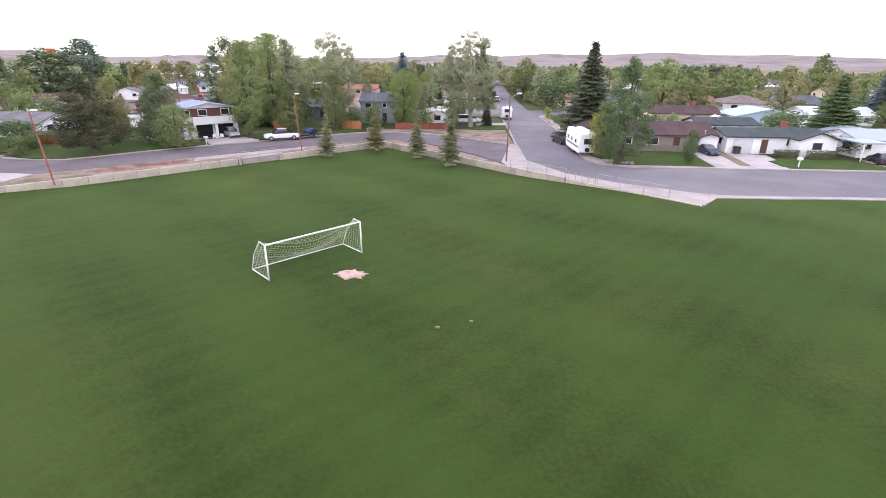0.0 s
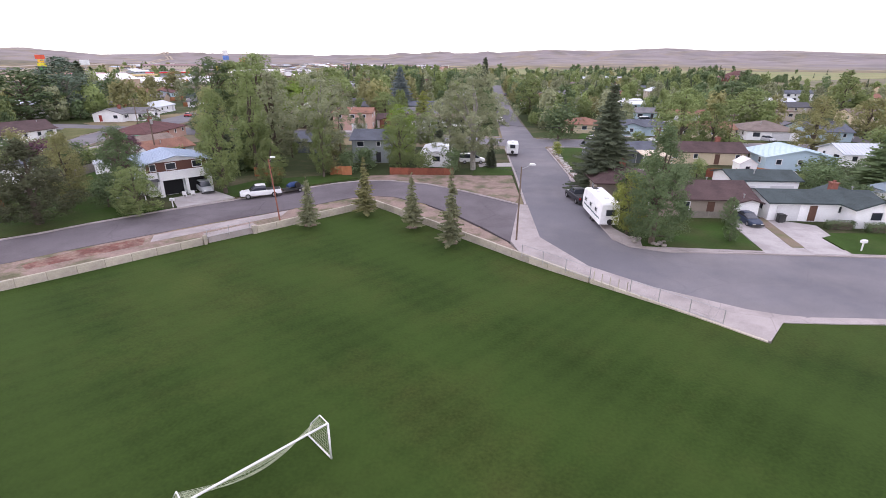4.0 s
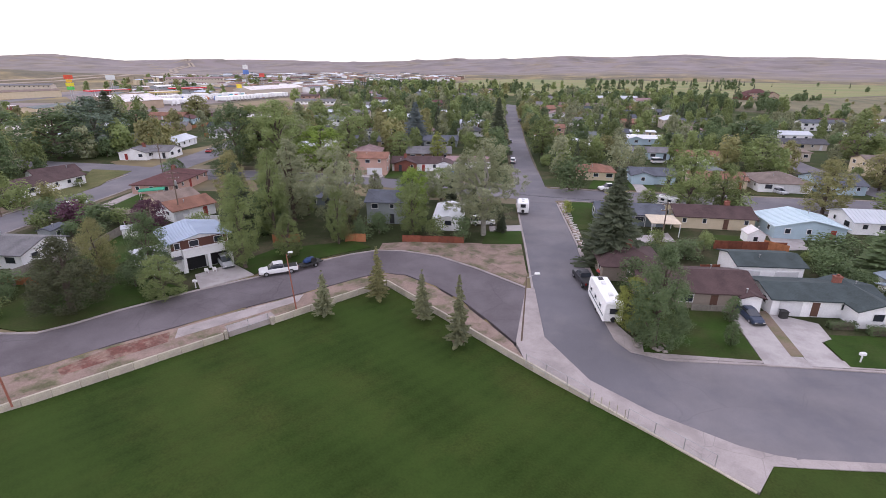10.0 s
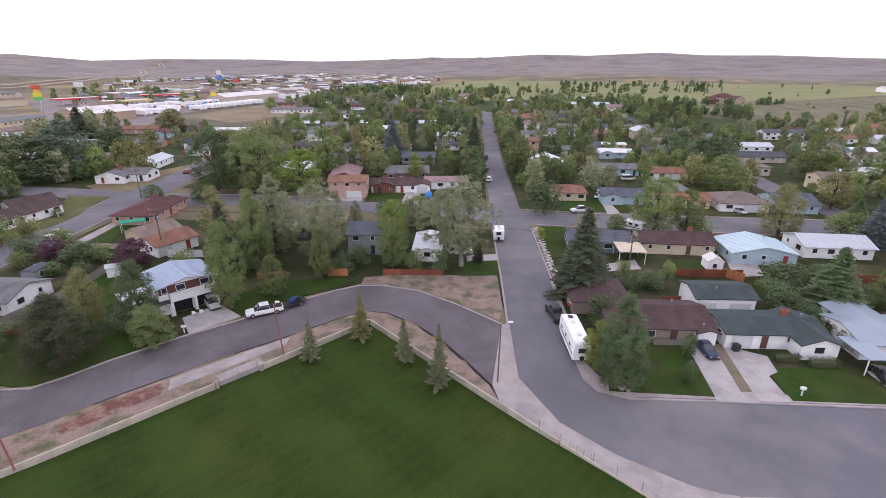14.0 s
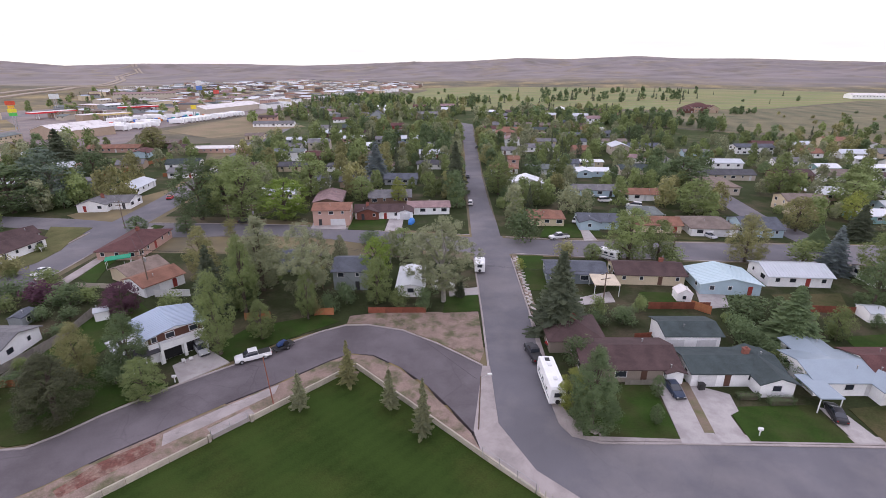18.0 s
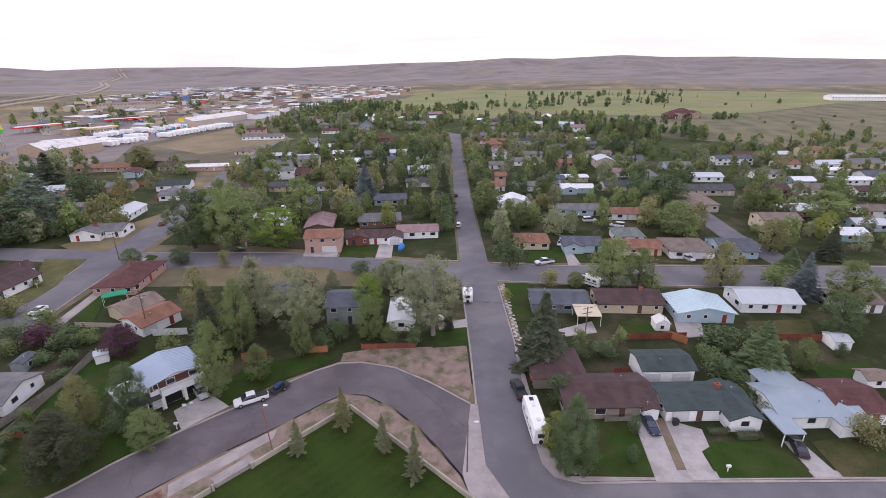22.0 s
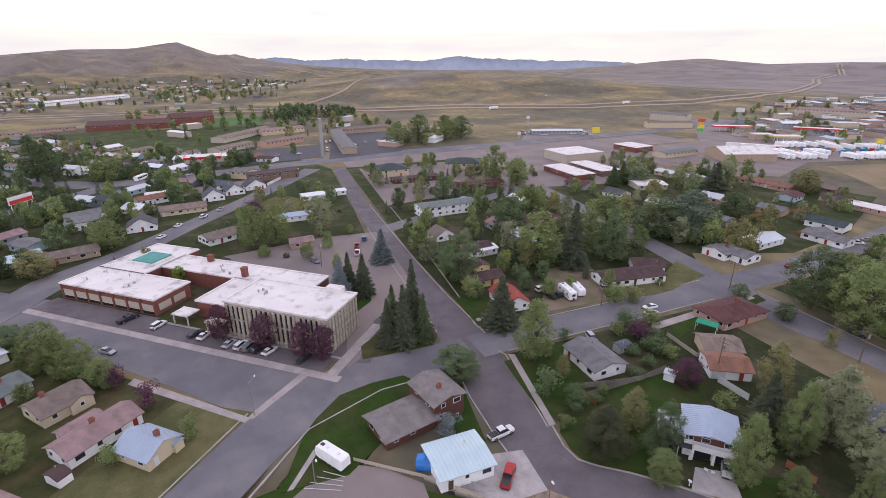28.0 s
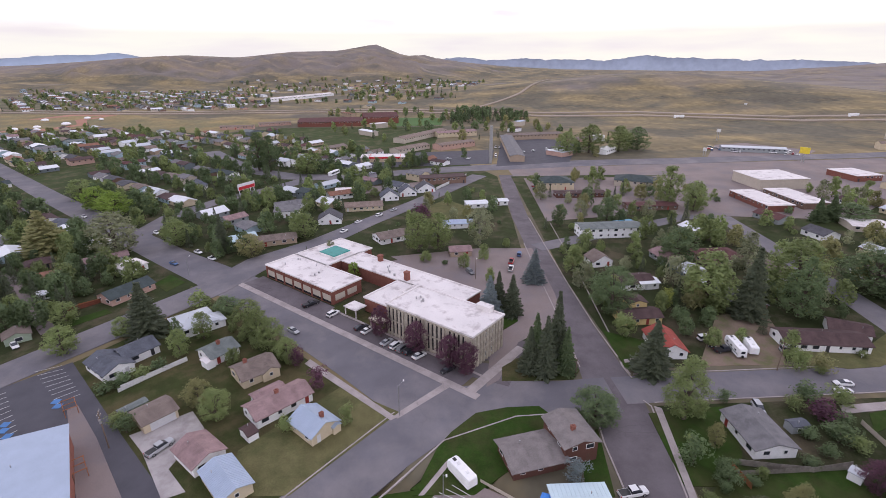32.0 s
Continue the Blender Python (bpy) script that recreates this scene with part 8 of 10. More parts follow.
slab("lawn", [(-102.8, 30.8), (-109, 31.8), (-115.4, 40), (-123.9, 50.3), (-111.8, 52), (-106.4, 52.7), (-102.5, 49.8)], 0.13, DULL_LAWN, "corner lawn under a group of spruces")
slab("lawn", [(-84.4, 50), (-65.1, 46.9), (-65.5, 41.4), (-77.7, 44)], 0.085, LAWN, "strip of lawn between brown house and avenue")
slab("lawn", [(-92, 4.2), (-68.7, -16.4), (-69, -28.6), (-81.3, -30.4), (-102.6, -11.3)], 0.085, DRY_LAWN, "dry grass plot on the street corner")
slab("lawn", [(-69, 7.2), (-76.9, 16.4), (-75.8, 14.6), (-71.1, 9.3), (-67.5, 10.3)], 0.095, LAWN, "grass strip along the street")
slab("pavement", [(-67.4, 8.8), (-75.9, 14.7), (-75.2, 15.6), (-67.4, 9.9)], 0.11, CONCRETE, "narrow concrete footpath", "pavement")
slab("pavement", [(-115.8, -21.9), (-90.1, 3.6), (-89.1, 2.3), (-113.7, -23)], 0.11, CONCRETE, "concrete footpath before the bungalows", "pavement")
slab("parking_lot", [(-66.9, 11.6), (-72.5, 15.6), (-65.8, 26.4), (-59.9, 31.8), (-56.9, 31.6), (-50, 30), (-48, 20), (-62, 4)], 0.07, GRAVEL, "old tarmac parking lot beside the field", "parking lot")
slab("driveway", [(-61.1, 32.3), (-61.4, 46.8), (-60.2, 52.4), (-50.1, 51.6), (-50.3, 47), (-52.2, 41.2)], 0.10, DRIVE, "concrete driveway with a red pickup", "driveway")
slab("parking_lot", [(-104.7, -101.7), (-118, -88.8), (-93.2, -64.3), (-68.9, -39.7), (-69, -46.5), (-68, -60), (-88, -92)], 0.09, LOT_ASPHALT, "dark asphalt parking lot with painted bays", "parking lot")
slab("lawn", [(-138.2, -102.8), (-147.6, -94.6), (-150.2, -98), (-142, -106.4)], 0.11, LAWN, "lawn strip along the cross street")
slab("lawn", [(-163, -84), (-171, -80.6), (-179, -89.6), (-170.5, -92)], 0.11, LAWN, "corner lawn by the crossing")
ribbon("alley", [(-183, -156), (-160, -132.5), (-135.4, -107)], 4.4, 0.10, GRAVEL, "bare gravel alley between the yards")
slab("driveway", [(-87.2, -56.7), (-94.9, -45.8), (-88.8, -40.6), (-76.7, -43.1), (-70.6, -37), (-68.9, -40.8), (-81.7, -51)], 0.095, DRIVE, "grey concrete yard between the garages", "driveway")
slab("gravel_yard", [(-97.1, -76.8), (-98.5, -75), (-86.9, -63.7), (-69, -48.1), (-69, -56.8)], 0.19, GRAVEL, "bare gravel strip along the lot")


def painted(x0, y0, x1, y1, w, mat, z=0.21):
    d = Vector((x1 - x0, y1 - y0)).normalized()
    n = Vector((-d.y, d.x)) * w / 2
    p = [(x0 + n.x, y0 + n.y), (x1 + n.x, y1 + n.y), (x1 - n.x, y1 - n.y), (x0 - n.x, y0 - n.y)]
    return slab("parking_line", p, z, mat, "painted line of a parking bay", "road marking", depth=0.02)


lot_a, lot_b, lot_c, lot_d = Vector((-113.6, -95.9)), Vector((-99.4, -80.7)), Vector((-116.3, -90.6)), Vector((-103.1, -77.3))
for k in range(9):
    p, q = lot_a.lerp(lot_b, k / 8), lot_c.lerp(lot_d, k / 8)
    painted(p.x, p.y, q.x, q.y, 0.14, PAINT_LINE)
lot_a, lot_b, lot_c, lot_d = Vector((-102.3, -99.5)), Vector((-87.3, -85.5)), Vector((-104.7, -96.9)), Vector((-90.2, -83.4))
for k in range(9):
    p, q = lot_a.lerp(lot_b, k / 8), lot_c.lerp(lot_d, k / 8)
    painted(p.x, p.y, q.x, q.y, 0.14, PAINT_LINE)
for px, py in ((-100.3, -81.5), (-98.5, -79.9), (-92.3, -87.7), (-90.2, -86.5), (-88.3, -84.2)):
    slab("parking_sign", [(px - .9, py - .9), (px + .9, py - .9), (px + .9, py + .9), (px - .9, py + .9)], 0.22, BLUE_LINE, "blue painted square of a reserved bay", "road marking", depth=0.02)
for k in range(4):
    a, b = Vector((-69.5, 15.5)).lerp(Vector((-66.9, 11.6)), k / 3), Vector((-66.7, 18.9)).lerp(Vector((-63.9, 17.7)), k / 3)
    painted(a.x, a.y, b.x, b.y, 0.14, PAINT_LINE, 0.20)

# the big white-roofed hall in the south-west
house(-64.5, -72, 27.7, 30, 213.1, "large hall with a pale blue-white metal roof and brick corners", "hall", name="hall", kind='gable', pitch=.12, roof='bluemetal', wall='brick', h=6, wins=(0,), seams=0)

# ---------------------------------------------------------------- driveways and lawns on the east side
slab("driveway", [(35.2, 75.6), (39.0, 76), (38.6, 61.9), (33.5, 62.2)], 0.10, DRIVE, "concrete driveway with a dark car", "driveway")
slab("dirt_strip", [(39.0, 75.4), (40.4, 75.6), (38.8, 64.1), (37.4, 64.1)], 0.19, BARE, "strip of bare earth between two driveways")
slab("driveway", [(40.3, 75.3), (45.4, 72.5), (44.6, 68.6), (42.9, 67.7), (42.6, 62.2), (38.5, 62.2)], 0.105, DRIVE, "broad concrete driveway", "driveway")
slab("lawn", [(20.6, 63.5), (22.6, 74.6), (34.6, 75.4), (33.6, 62.9)], 0.12, LAWN, "green front lawn on the corner", )
slab("lawn", [(42.9, 62.5), (43.2, 67.7), (45, 69.6), (56.2, 70), (56.5, 62.2)], 0.12, LAWN, "bright green front lawn of the white ranch house")
slab("driveway", [(56.9, 69.5), (59.6, 68.7), (60.4, 62.1), (56.8, 62.1)], 0.10, DRIVE, "narrow concrete drive to the carport", "driveway")
slab("lawn", [(60.7, 62.2), (61, 69.2), (75, 70.9), (74.1, 61.8)], 0.12, DULL_LAWN, "front lawn turning dry")
slab("lawn", [(75.6, 89.6), (88.2, 90.9), (84, 82.3), (74, 81.2)], 0.08, LAWN, "green back lawn")
slab("lawn", [(20.8, 131.1), (27.5, 130.8), (24.9, 109.5), (19.8, 109.6)], 0.09, LAWN, "side lawn by the crossing")
slab("lawn", [(44.8, 108.7), (53.8, 108.3), (52.5, 102.4), (43.7, 102.3)], 0.09, LAWN, "small back lawn")
slab("lawn", [(73.3, 107.4), (88.9, 108), (85.5, 101.5), (71.3, 99.8)], 0.09, DULL_LAWN, "back lawn by a spruce")
slab("lawn", [(29.4, 145.5), (47.7, 145.3), (49.8, 158.5), (33.4, 158.1)], 0.09, LAWN, "front lawn by the cross street")
slab("lawn", [(49.4, 145.2), (79, 142.8), (81.4, 151.2), (54.6, 156.2)], 0.09, DULL_LAWN, "front lawns by the cross street")
slab("driveway", [(42.9, 152.6), (45.5, 154.5), (45.4, 143.2), (41.6, 142.4)], 0.10, DRIVE, "concrete drive by the cross street", "driveway")
slab("driveway", [(29.7, 105.4), (38.3, 108.9), (38, 103.8), (29.6, 102.2)], 0.09, DRIVE, "concrete patio behind the house", "patio")
slab("driveway", [(58.2, 110.9), (64.2, 110.6), (61.1, 101.5), (54.8, 100.6)], 0.09, DRIVE, "concrete patio behind the pale blue house", "patio")
# west of main street
slab("lawn", [(1.9, 106.3), (9, 107.3), (8.8, 99.6), (1.2, 98.9)], 0.10, LAWN, "green lawn behind the dirt lot")
slab("driveway", [(2.5, 109.6), (9.2, 111.1), (9.1, 107.3), (2.7, 106.3)], 0.105, DRIVE, "concrete drive off the main street", "driveway")
slab("lawn", [(-40.6, 75), (-34.9, 81.5), (-27.4, 88.6), (-19.1, 95.3), (-23.1, 98.2), (-36.3, 92.5), (-41.3, 83.4)], 0.10, LAWN, "shaded lawn along the bend under the trees")
slab("lawn", [(-42.1, 74.6), (-48, 68.2), (-51.5, 63.9), (-53.3, 62), (-56.6, 61.2), (-61.7, 62), (-72.3, 75.1), (-64.5, 81.5), (-51.1, 78.6)], 0.10, LAWN, "shaded lawn round the bend")
slab("driveway", [(-44.2, 79.9), (-40.5, 85.1), (-35, 81), (-40.5, 75)], 0.12, DRIVE, "concrete driveway of the split-level house", "driveway")
slab("lawn", [(-68.4, 90.5), (-63.5, 101.3), (-57.4, 92.6), (-60.2, 81.6)], 0.09, LAWN, "green back lawn")
slab("lawn", [(-113.6, 140.5), (-122, 155.6), (-108, 154.6), (-104.5, 130), (-103.8, 112.9), (-113.5, 124.4)], 0.09, DRY_LAWN, "dry yellow lawn of the corner house")
slab("lawn", [(-28.3, 152.8), (-16.8, 151.4), (-17.9, 165.5), (-28.9, 168.8)], 0.10, LAWN, "green front lawn")
slab("driveway", [(-39.8, 153.7), (-29, 152.8), (-30.5, 167.1), (-41.6, 168.8)], 0.10, DRIVE, "concrete drive before the two-storey house", "driveway")
slab("driveway", [(-16.7, 151.4), (-11.7, 151.2), (-12.1, 168.1), (-16.7, 168.3)], 0.10, DRIVE, "concrete drive", "driveway")
slab("lawn", [(-85.6, 116.1), (-88.9, 139.9), (-90.6, 157.6), (-86.6, 156.4), (-83.3, 124), (-79.1, 111.7)], 0.09, LAWN, "front lawn of the brick house")
slab("pavement", [(-88.6, 111.2), (-91.4, 155), (-88.9, 154.5), (-85.7, 110)], 0.12, CONCRETE, "concrete pavement by the side street", "pavement")
slab("lawn", [(-106.8, 65.4), (-107.5, 74.4), (-118.8, 79.5), (-126.2, 66.8), (-133.2, 66.5)], 0.10, LAWN, "green front lawn by the avenue")
slab("lawn", [(-88.3, 63.7), (-89.9, 83), (-74.9, 78.3), (-66.1, 71.7), (-67, 61.5)], 0.10, LAWN, "shaded lawn under the aspen")
slab("lawn", [(-69.8, 72.7), (-69.1, 99.3), (-62.7, 102.8), (-57.5, 98.1), (-60.6, 70.8)], 0.10, LAWN, "green lawn behind a low wall")
slab("dirt_lot", [(-106.6, 86.1), (-134.2, 106.9), (-136.8, 124.6), (-118.9, 119.1), (-106, 110)], 0.09, BARE, "bare dirt yard with parked trailers")
slab("lawn", [(-107.2, 112.5), (-114, 119.3), (-110.7, 139.7), (-106.6, 143.3), (-103.6, 135.3), (-103.1, 126)], 0.10, DRY_LAWN, "dry front lawn of the long ranch house")
# commercial ground by the highway
slab("parking_lot", [(-238, 76), (-338, 84), (-336, 170), (-290, 180), (-246, 120)], 0.062, GRAVEL, "worn asphalt lots of the motels", "parking lot")
slab("parking_lot", [(-245, 150), (-336, 150), (-345, 330), (-300, 340), (-230, 235)], 0.066, GRAVEL, "broad worn asphalt lot before the warehouse", "parking lot")
slab("truck_lot", [(-205, 330), (-230, 395), (-200, 520), (-190, 640), (-400, 660), (-410, 600), (-330, 480), (-335, 400), (-330, 310), (-240, 290)], 0.058, GRAVEL, "truck-stop lots of worn asphalt", "parking lot")

slab("gravel_yard", [(-340, 78), (-372, 78), (-380, 200), (-388, 335), (-392, 400), (-340, 400)], 0.03, GRAVEL, "worn verge of gravel and asphalt beside the highway")
slab("parking_lot", [(-408, 258), (-470, 300), (-478, 335), (-430, 372), (-412, 350)], 0.05, GRAVEL, "dealer's lot of worn asphalt beside the highway", "parking lot")

# ---------------------------------------------------------------- the goal and the field's edge
GOAL = thing("soccer_goal", "white metal soccer goal with a sagging net on the grass", "soccer goal", -9.07, 28.12, -0.68, math.degrees(math.atan2(5.37, 4.95)))
WHITE_TUBE = M("white_enamel", (0.75, 0.75, 0.74), 0.4, 0.92, 1.05, 1, 12, 0)
part("crossbar", Shape().tube((-3.66, 0, 2.44), (3.66, 0, 2.44), .06, None, 10).mesh("crossbar", WHITE_TUBE, True), GOAL)
for sx in (-3.66, 3.66):
    part("post", Shape().tube((sx, 0, 0), (sx, 0, 2.44), .06, None, 10).mesh("post", WHITE_TUBE, True), GOAL)
    part("ground_bar", Shape().tube((sx, 0, .05), (sx, 2.5, .05), .045, None, 8).mesh("ground_bar", WHITE_TUBE, True), GOAL)
    part("stay", Shape().tube((sx, 0, 2.44), (sx, .8, 2.5), .035, None, 8).tube((sx, .8, 2.5), (sx, 1.9, 1.3), .03, None, 8).tube((sx, 1.9, 1.3), (sx, 2.5, .05), .03, None, 8).mesh("stay", WHITE_TUBE, True), GOAL)
part("ground_bar", Shape().tube((-3.66, 2.5, .05), (3.66, 2.5, .05), .04, None, 8).mesh("ground_bar", WHITE_TUBE, True), GOAL)


def net_point(u, v):
    """u across the goal, v from the crossbar down the back to the ground; the net sags between its stays."""
    pts = [(0, 2.44), (.8, 2.42), (1.6, 1.45), (2.5, .07)]
    k = min(int(v * 3), 2)
    f = v * 3 - k
    y, z = pts[k][0] + (pts[k + 1][0] - pts[k][0]) * f, pts[k][1] + (pts[k + 1][1] - pts[k][1]) * f
    sag = math.sin(math.pi * u) * math.sin(math.pi * v)
    return (-3.66 + 7.32 * u, y - .5 * sag, z - .75 * sag * (1 if v < .8 else .5))


net = Shape()
for i in range(37):
    for k in range(12):
        net.tube(net_point(i / 36, k / 12), net_point(i / 36, (k + 1) / 12), .011, None, 3)
for k in range(1, 16):
    for i in range(18):
        net.tube(net_point(i / 18, k / 15), net_point((i + 1) / 18, k / 15), .011, None, 3)
for sx in (-3.66, 3.66):
    for k in range(9):
        y = 2.4 * (k + 1) / 10
        zt = 2.44 if y < .8 else max(2.44 - (y - .8) * 1.4, .1)
        net.tube((sx, y, .06), (sx, y, zt), .011, None, 3)
    for k in range(10):
        z = 2.3 * (k + 1) / 11
        ye = 2.5 - z * .62
        net.tube((sx, 0, z), (sx, ye, z), .011, None, 3)
tagged(part("net", net.mesh("net", NET), GOAL, "pale yellow-green net"), kind="stuff")
patch_rng = random.Random(8)


def worn_patch(x, y, r, mat, label, squash=0.7):
    """A bare patch with a ragged edge in the turf."""
    n = 26
    poly = []
    for i in range(n):
        a = 2 * math.pi * i / n
        q = r * (0.62 + 0.5 * patch_rng.random())
        poly.append((x + math.cos(a) * q, y + math.sin(a) * q * squash))
    return slab("worn_patch", poly, field_z(x, y) + 0.075, mat, label, depth=0.1)


SAND = M("pale_sand", (0.50, 0.36, 0.31), 0.95, 0.8, 1.15, 2, 9, 0.4, second=(0.36, 0.25, 0.21), second_scale=1.5)
worn_patch(-6.5, 26.7, 1.15, SAND, "pale sandy worn patch in the turf")
worn_patch(-0.2, 20, 0.16, BARE, "small bare earth patch in the turf")
worn_patch(1.6, 20.8, 0.13, BARE, "small bare earth patch in the turf")
worn_patch(-13.4, 79.2, 0.9, BARE, "bare earth ring under a young spruce")
for px, py in ((-20.3, 71), (-6.6, 71.1), (-1.4, 65.5)):
    worn_patch(px, py, 0.9, BARE, "bare earth ring under a young spruce", 1.0)

FIELD_WALL = thing("field_wall", "low weathered concrete retaining wall round the playing field", "wall", kind="structure")


def wall_run(ax, ay, bx, by, top0, top1):
    n = max(int(math.hypot(bx - ax, by - ay) / 2.4), 1)
    d = Vector((bx - ax, by - ay)) / n
    for i in range(n):
        x, y = ax + d.x * (i + .5), ay + d.y * (i + .5)
        t = top0 + (top1 - top0) * (i + .5) / n
        z0 = -1.3
        part("wall_panel", Shape().bevel_box(-d.length / 2 + .012, -.13, z0, d.length / 2 - .012, .13, t + patch_rng.uniform(-.02, .02), .03).mesh("wall_panel", WALL_CONC), FIELD_WALL, "", pose(x, y, 0, 0, 0, math.degrees(math.atan2(d.y, d.x))))


wall_run(23.6, 43.5, 12.7, 54.3, .10, .12)
wall_run(12.6, 54.4, -13.3, 80.6, .20, .30)
wall_run(-13.5, 80.6, -26.0, 67.55, .30, .24)
wall_run(-30.6, 62.9, -56.5, 36.4, .22, .22)
part("pier", Shape().bevel_box(-.25, -.25, -1.2, .25, .25, .42, .05).mesh("pier", WALL_CONC), FIELD_WALL, "", pose(-26.2, 67.3, 0, 0, 0, 45))
part("pier", Shape().bevel_box(-.2, -.2, -1.2, .2, .2, .5, .05).mesh("pier", WALL_CONC), FIELD_WALL, "", pose(-30.4, 63.1, 0, 0, 0, 45))
slab("pavement", [(-25.9, 67.9), (-30.2, 63.5), (-31.4, 64.7), (-27.1, 69.1)], 0.04, CONCRETE, "concrete ramp through a gap in the field wall", "ramp")


def wire_fence(pts, h, label, step=3.0, z=0.1):
    root = thing("wire_fence", label, "fence", kind="structure")
    for (ax, ay), (bx, by) in zip(pts, pts[1:]):
        n = max(round(math.hypot(bx - ax, by - ay) / step), 1)
        for i in range(n + 1):
            x, y = ax + (bx - ax) * i / n, ay + (by - ay) * i / n
            part("post", Shape().tube((x, y, z - .2), (x, y, z + h), .035, None, 6).mesh("post", STEEL), root)
        for q in (h - .03, .08):
            part("rail", Shape().tube((ax, ay, z + q), (bx, by, z + q), .022, None, 5).mesh("rail", STEEL), root)
        w = Shape()
        L = math.hypot(bx - ax, by - ay)
        k = int(L / .4)
        for i in range(k):
            for s in (0, 1):
                u0, u1 = (i + s) / k, (i + 1 - s) / k
                w.tube((ax + (bx - ax) * u0, ay + (by - ay) * u0, z + .08), (ax + (bx - ax) * u1, ay + (by - ay) * u1, z + h - .03), .0035, None, 3)
        tagged(part("wire", w.mesh("wire", STEEL), root), kind="stuff")
    return root


wire_fence([(6.6, 60.0), (12.6, 54.2)], 1.25, "galvanised chain-link fence on the field wall")
wire_fence([(15.6, 51.4), (21.4, 46.0)], 1.25, "galvanised chain-link fence on the field wall")
for k in range(5):
    x, y = 12.9 + k * .62, 53.9 - k * .58
    tagged(new("gate_post", Shape().tube((x, y, -.2), (x, y, 1.05), .045, None, 6).mesh("gate_post", WALL_CONC)), "short pale post in the field entrance", "post", "posts of the field entrance")
wire_fence([(-26.6, 67.0), (-30.2, 63.3)], 1.0, "sagging chain-link gate in the field wall")


# ---------------------------------------------------------------- poles, lamps and wires
def lamp_post(x, y, h, lean, mat, label, arm=(1.4, 0)):
    root = thing("street_lamp", label, "street lamp", x, y, 0, 0, "street lamps")
    t = Vector((lean[0], lean[1], h))
    part("pole", Shape().tube((0, 0, -.3), t, .11, .07, 8).mesh("pole", mat), root)
    e = t + Vector((arm[0], arm[1], .25))
    part("arm", Shape().tube(t - Vector((0, 0, .3)), e, .035, .03, 6).mesh("arm", STEEL), root)
    part("lamp_head", Shape().bevel_box(-.32, -.16, -.1, .32, .16, .08, .05, Matrix.Translation(e)).mesh("lamp_head", LAMP_WHITE), root)
    return root


def utility_pole(x, y, h, rz, label="weathered timber utility pole with crossarms"):
    root = thing("utility_pole", label, "utility pole", x, y, 0, rz, "utility poles")
    part("pole", Shape().tube((0, 0, -.3), (0, 0, h), .16, .1, 8).mesh("pole", WOOD_POLE), root)
    for z in (h - .4, h - 1.5):
        arm = part("crossarm", Shape().box(-1.2, -.06, z - .06, 1.2, .06, z + .06).mesh("crossarm", WOOD_POLE), root)
        for k in (-1.1, -.4, .4, 1.1):
            part("insulator", Shape().tube((k, 0, z + .06), (k, 0, z + .22), .05, .035, 6).mesh("insulator", LAMP_WHITE), arm)
    if h > 9.5:
        part("transformer", Shape().tube((.3, 0, h - 3.0), (.3, 0, h - 2.0), .24, None, 8).mesh("transformer", STEEL), root)
    return root


def cable(a, b, sag=0.8, r=.018):
    pts = [Vector(a).lerp(Vector(b), i / 8) - Vector((0, 0, sag * 4 * (i / 8) * (1 - i / 8))) for i in range(9)]
    side = (pts[-1] - pts[0]).cross(Vector((0, 0, 1))).normalized() * r
    up = Vector((0, 0, r))
    vs = [p + o for p in pts for o in (side, up, -side - up)]
    fs = [(3 * i + k, 3 * i + (k + 1) % 3, 3 * i + 3 + (k + 1) % 3, 3 * i + 3 + k) for i in range(8) for k in range(3)]
    s = Shape().add(vs, fs)
    return tagged(new("overhead_cable", s.mesh("overhead_cable", WIRE)), "thin black overhead cable between utility poles", "cable", "overhead cables")


lamp_post(6.4, 64.8, 8.8, (0.1, 0), WOOD_POLE, "tall dark street lamp at the corner", (1.2, .2))
lamp_post(-23.8, 69.9, 8.2, (-.7, .3), RED_POLE, "rusty leaning lamp pole by the field wall", (.5, .2))
lamp_post(-44.8, 48.2, 7.5, (-.9, .3), RED_POLE, "rusty leaning lamp pole by the field wall", (.4, .2))
lamp_post(-91, 4.3, 8.5, (0, 0), STEEL, "steel street lamp at the street corner", (-1.6, 1.2))
lamp_post(-66.2, 13.6, 6.5, (0, 0), STEEL, "slim steel lamp post", (.6, .6))
lamp_post(-176.9, -81.4, 8.0, (0, 0), STEEL, "steel street lamp at the crossing", (-1.2, .8))
lamp_post(-168.1, 30.9, 8.5, (0, 0), WOOD_POLE, "timber lamp post in the gravel yard", (.8, .3))
POLES = [(-25.9, 110.5, 11), (-63.9, 108.3, 10.5), (-62.6, 149.2, 9), (-54.1, 145.8, 10), (-97.5, 153.8, 9), (33.8, 99.4, 9), (58.8, 125, 9), (-104, 50.8, 5.5), (-83.5, -59, 10), (-103.6, 106.1, 9), (8.2, 215.3, 10)]
for x, y, h in POLES:
    utility_pole(x, y, h, 20)
for i, k in ((0, 1), (1, 4), (2, 3), (0, 5), (5, 6)):
    for dx in (-1.0, 1.0):
        cable((POLES[i][0] + dx, POLES[i][1] + .3, POLES[i][2] - .3), (POLES[k][0] + dx, POLES[k][1] + .3, POLES[k][2] - .3), 1.2)
cable((POLES[0][0], POLES[0][1], 9), (6.0, 65.0, 8.2), 1.0)
tall = thing("sign_mast", "tall pale steel mast beside the highway", "mast", -395, 68)
part("mast", Shape().bevel_box(-1.2, -1.2, 0, 1.2, 1.2, 30, .2).mesh("mast", STEEL), tall)


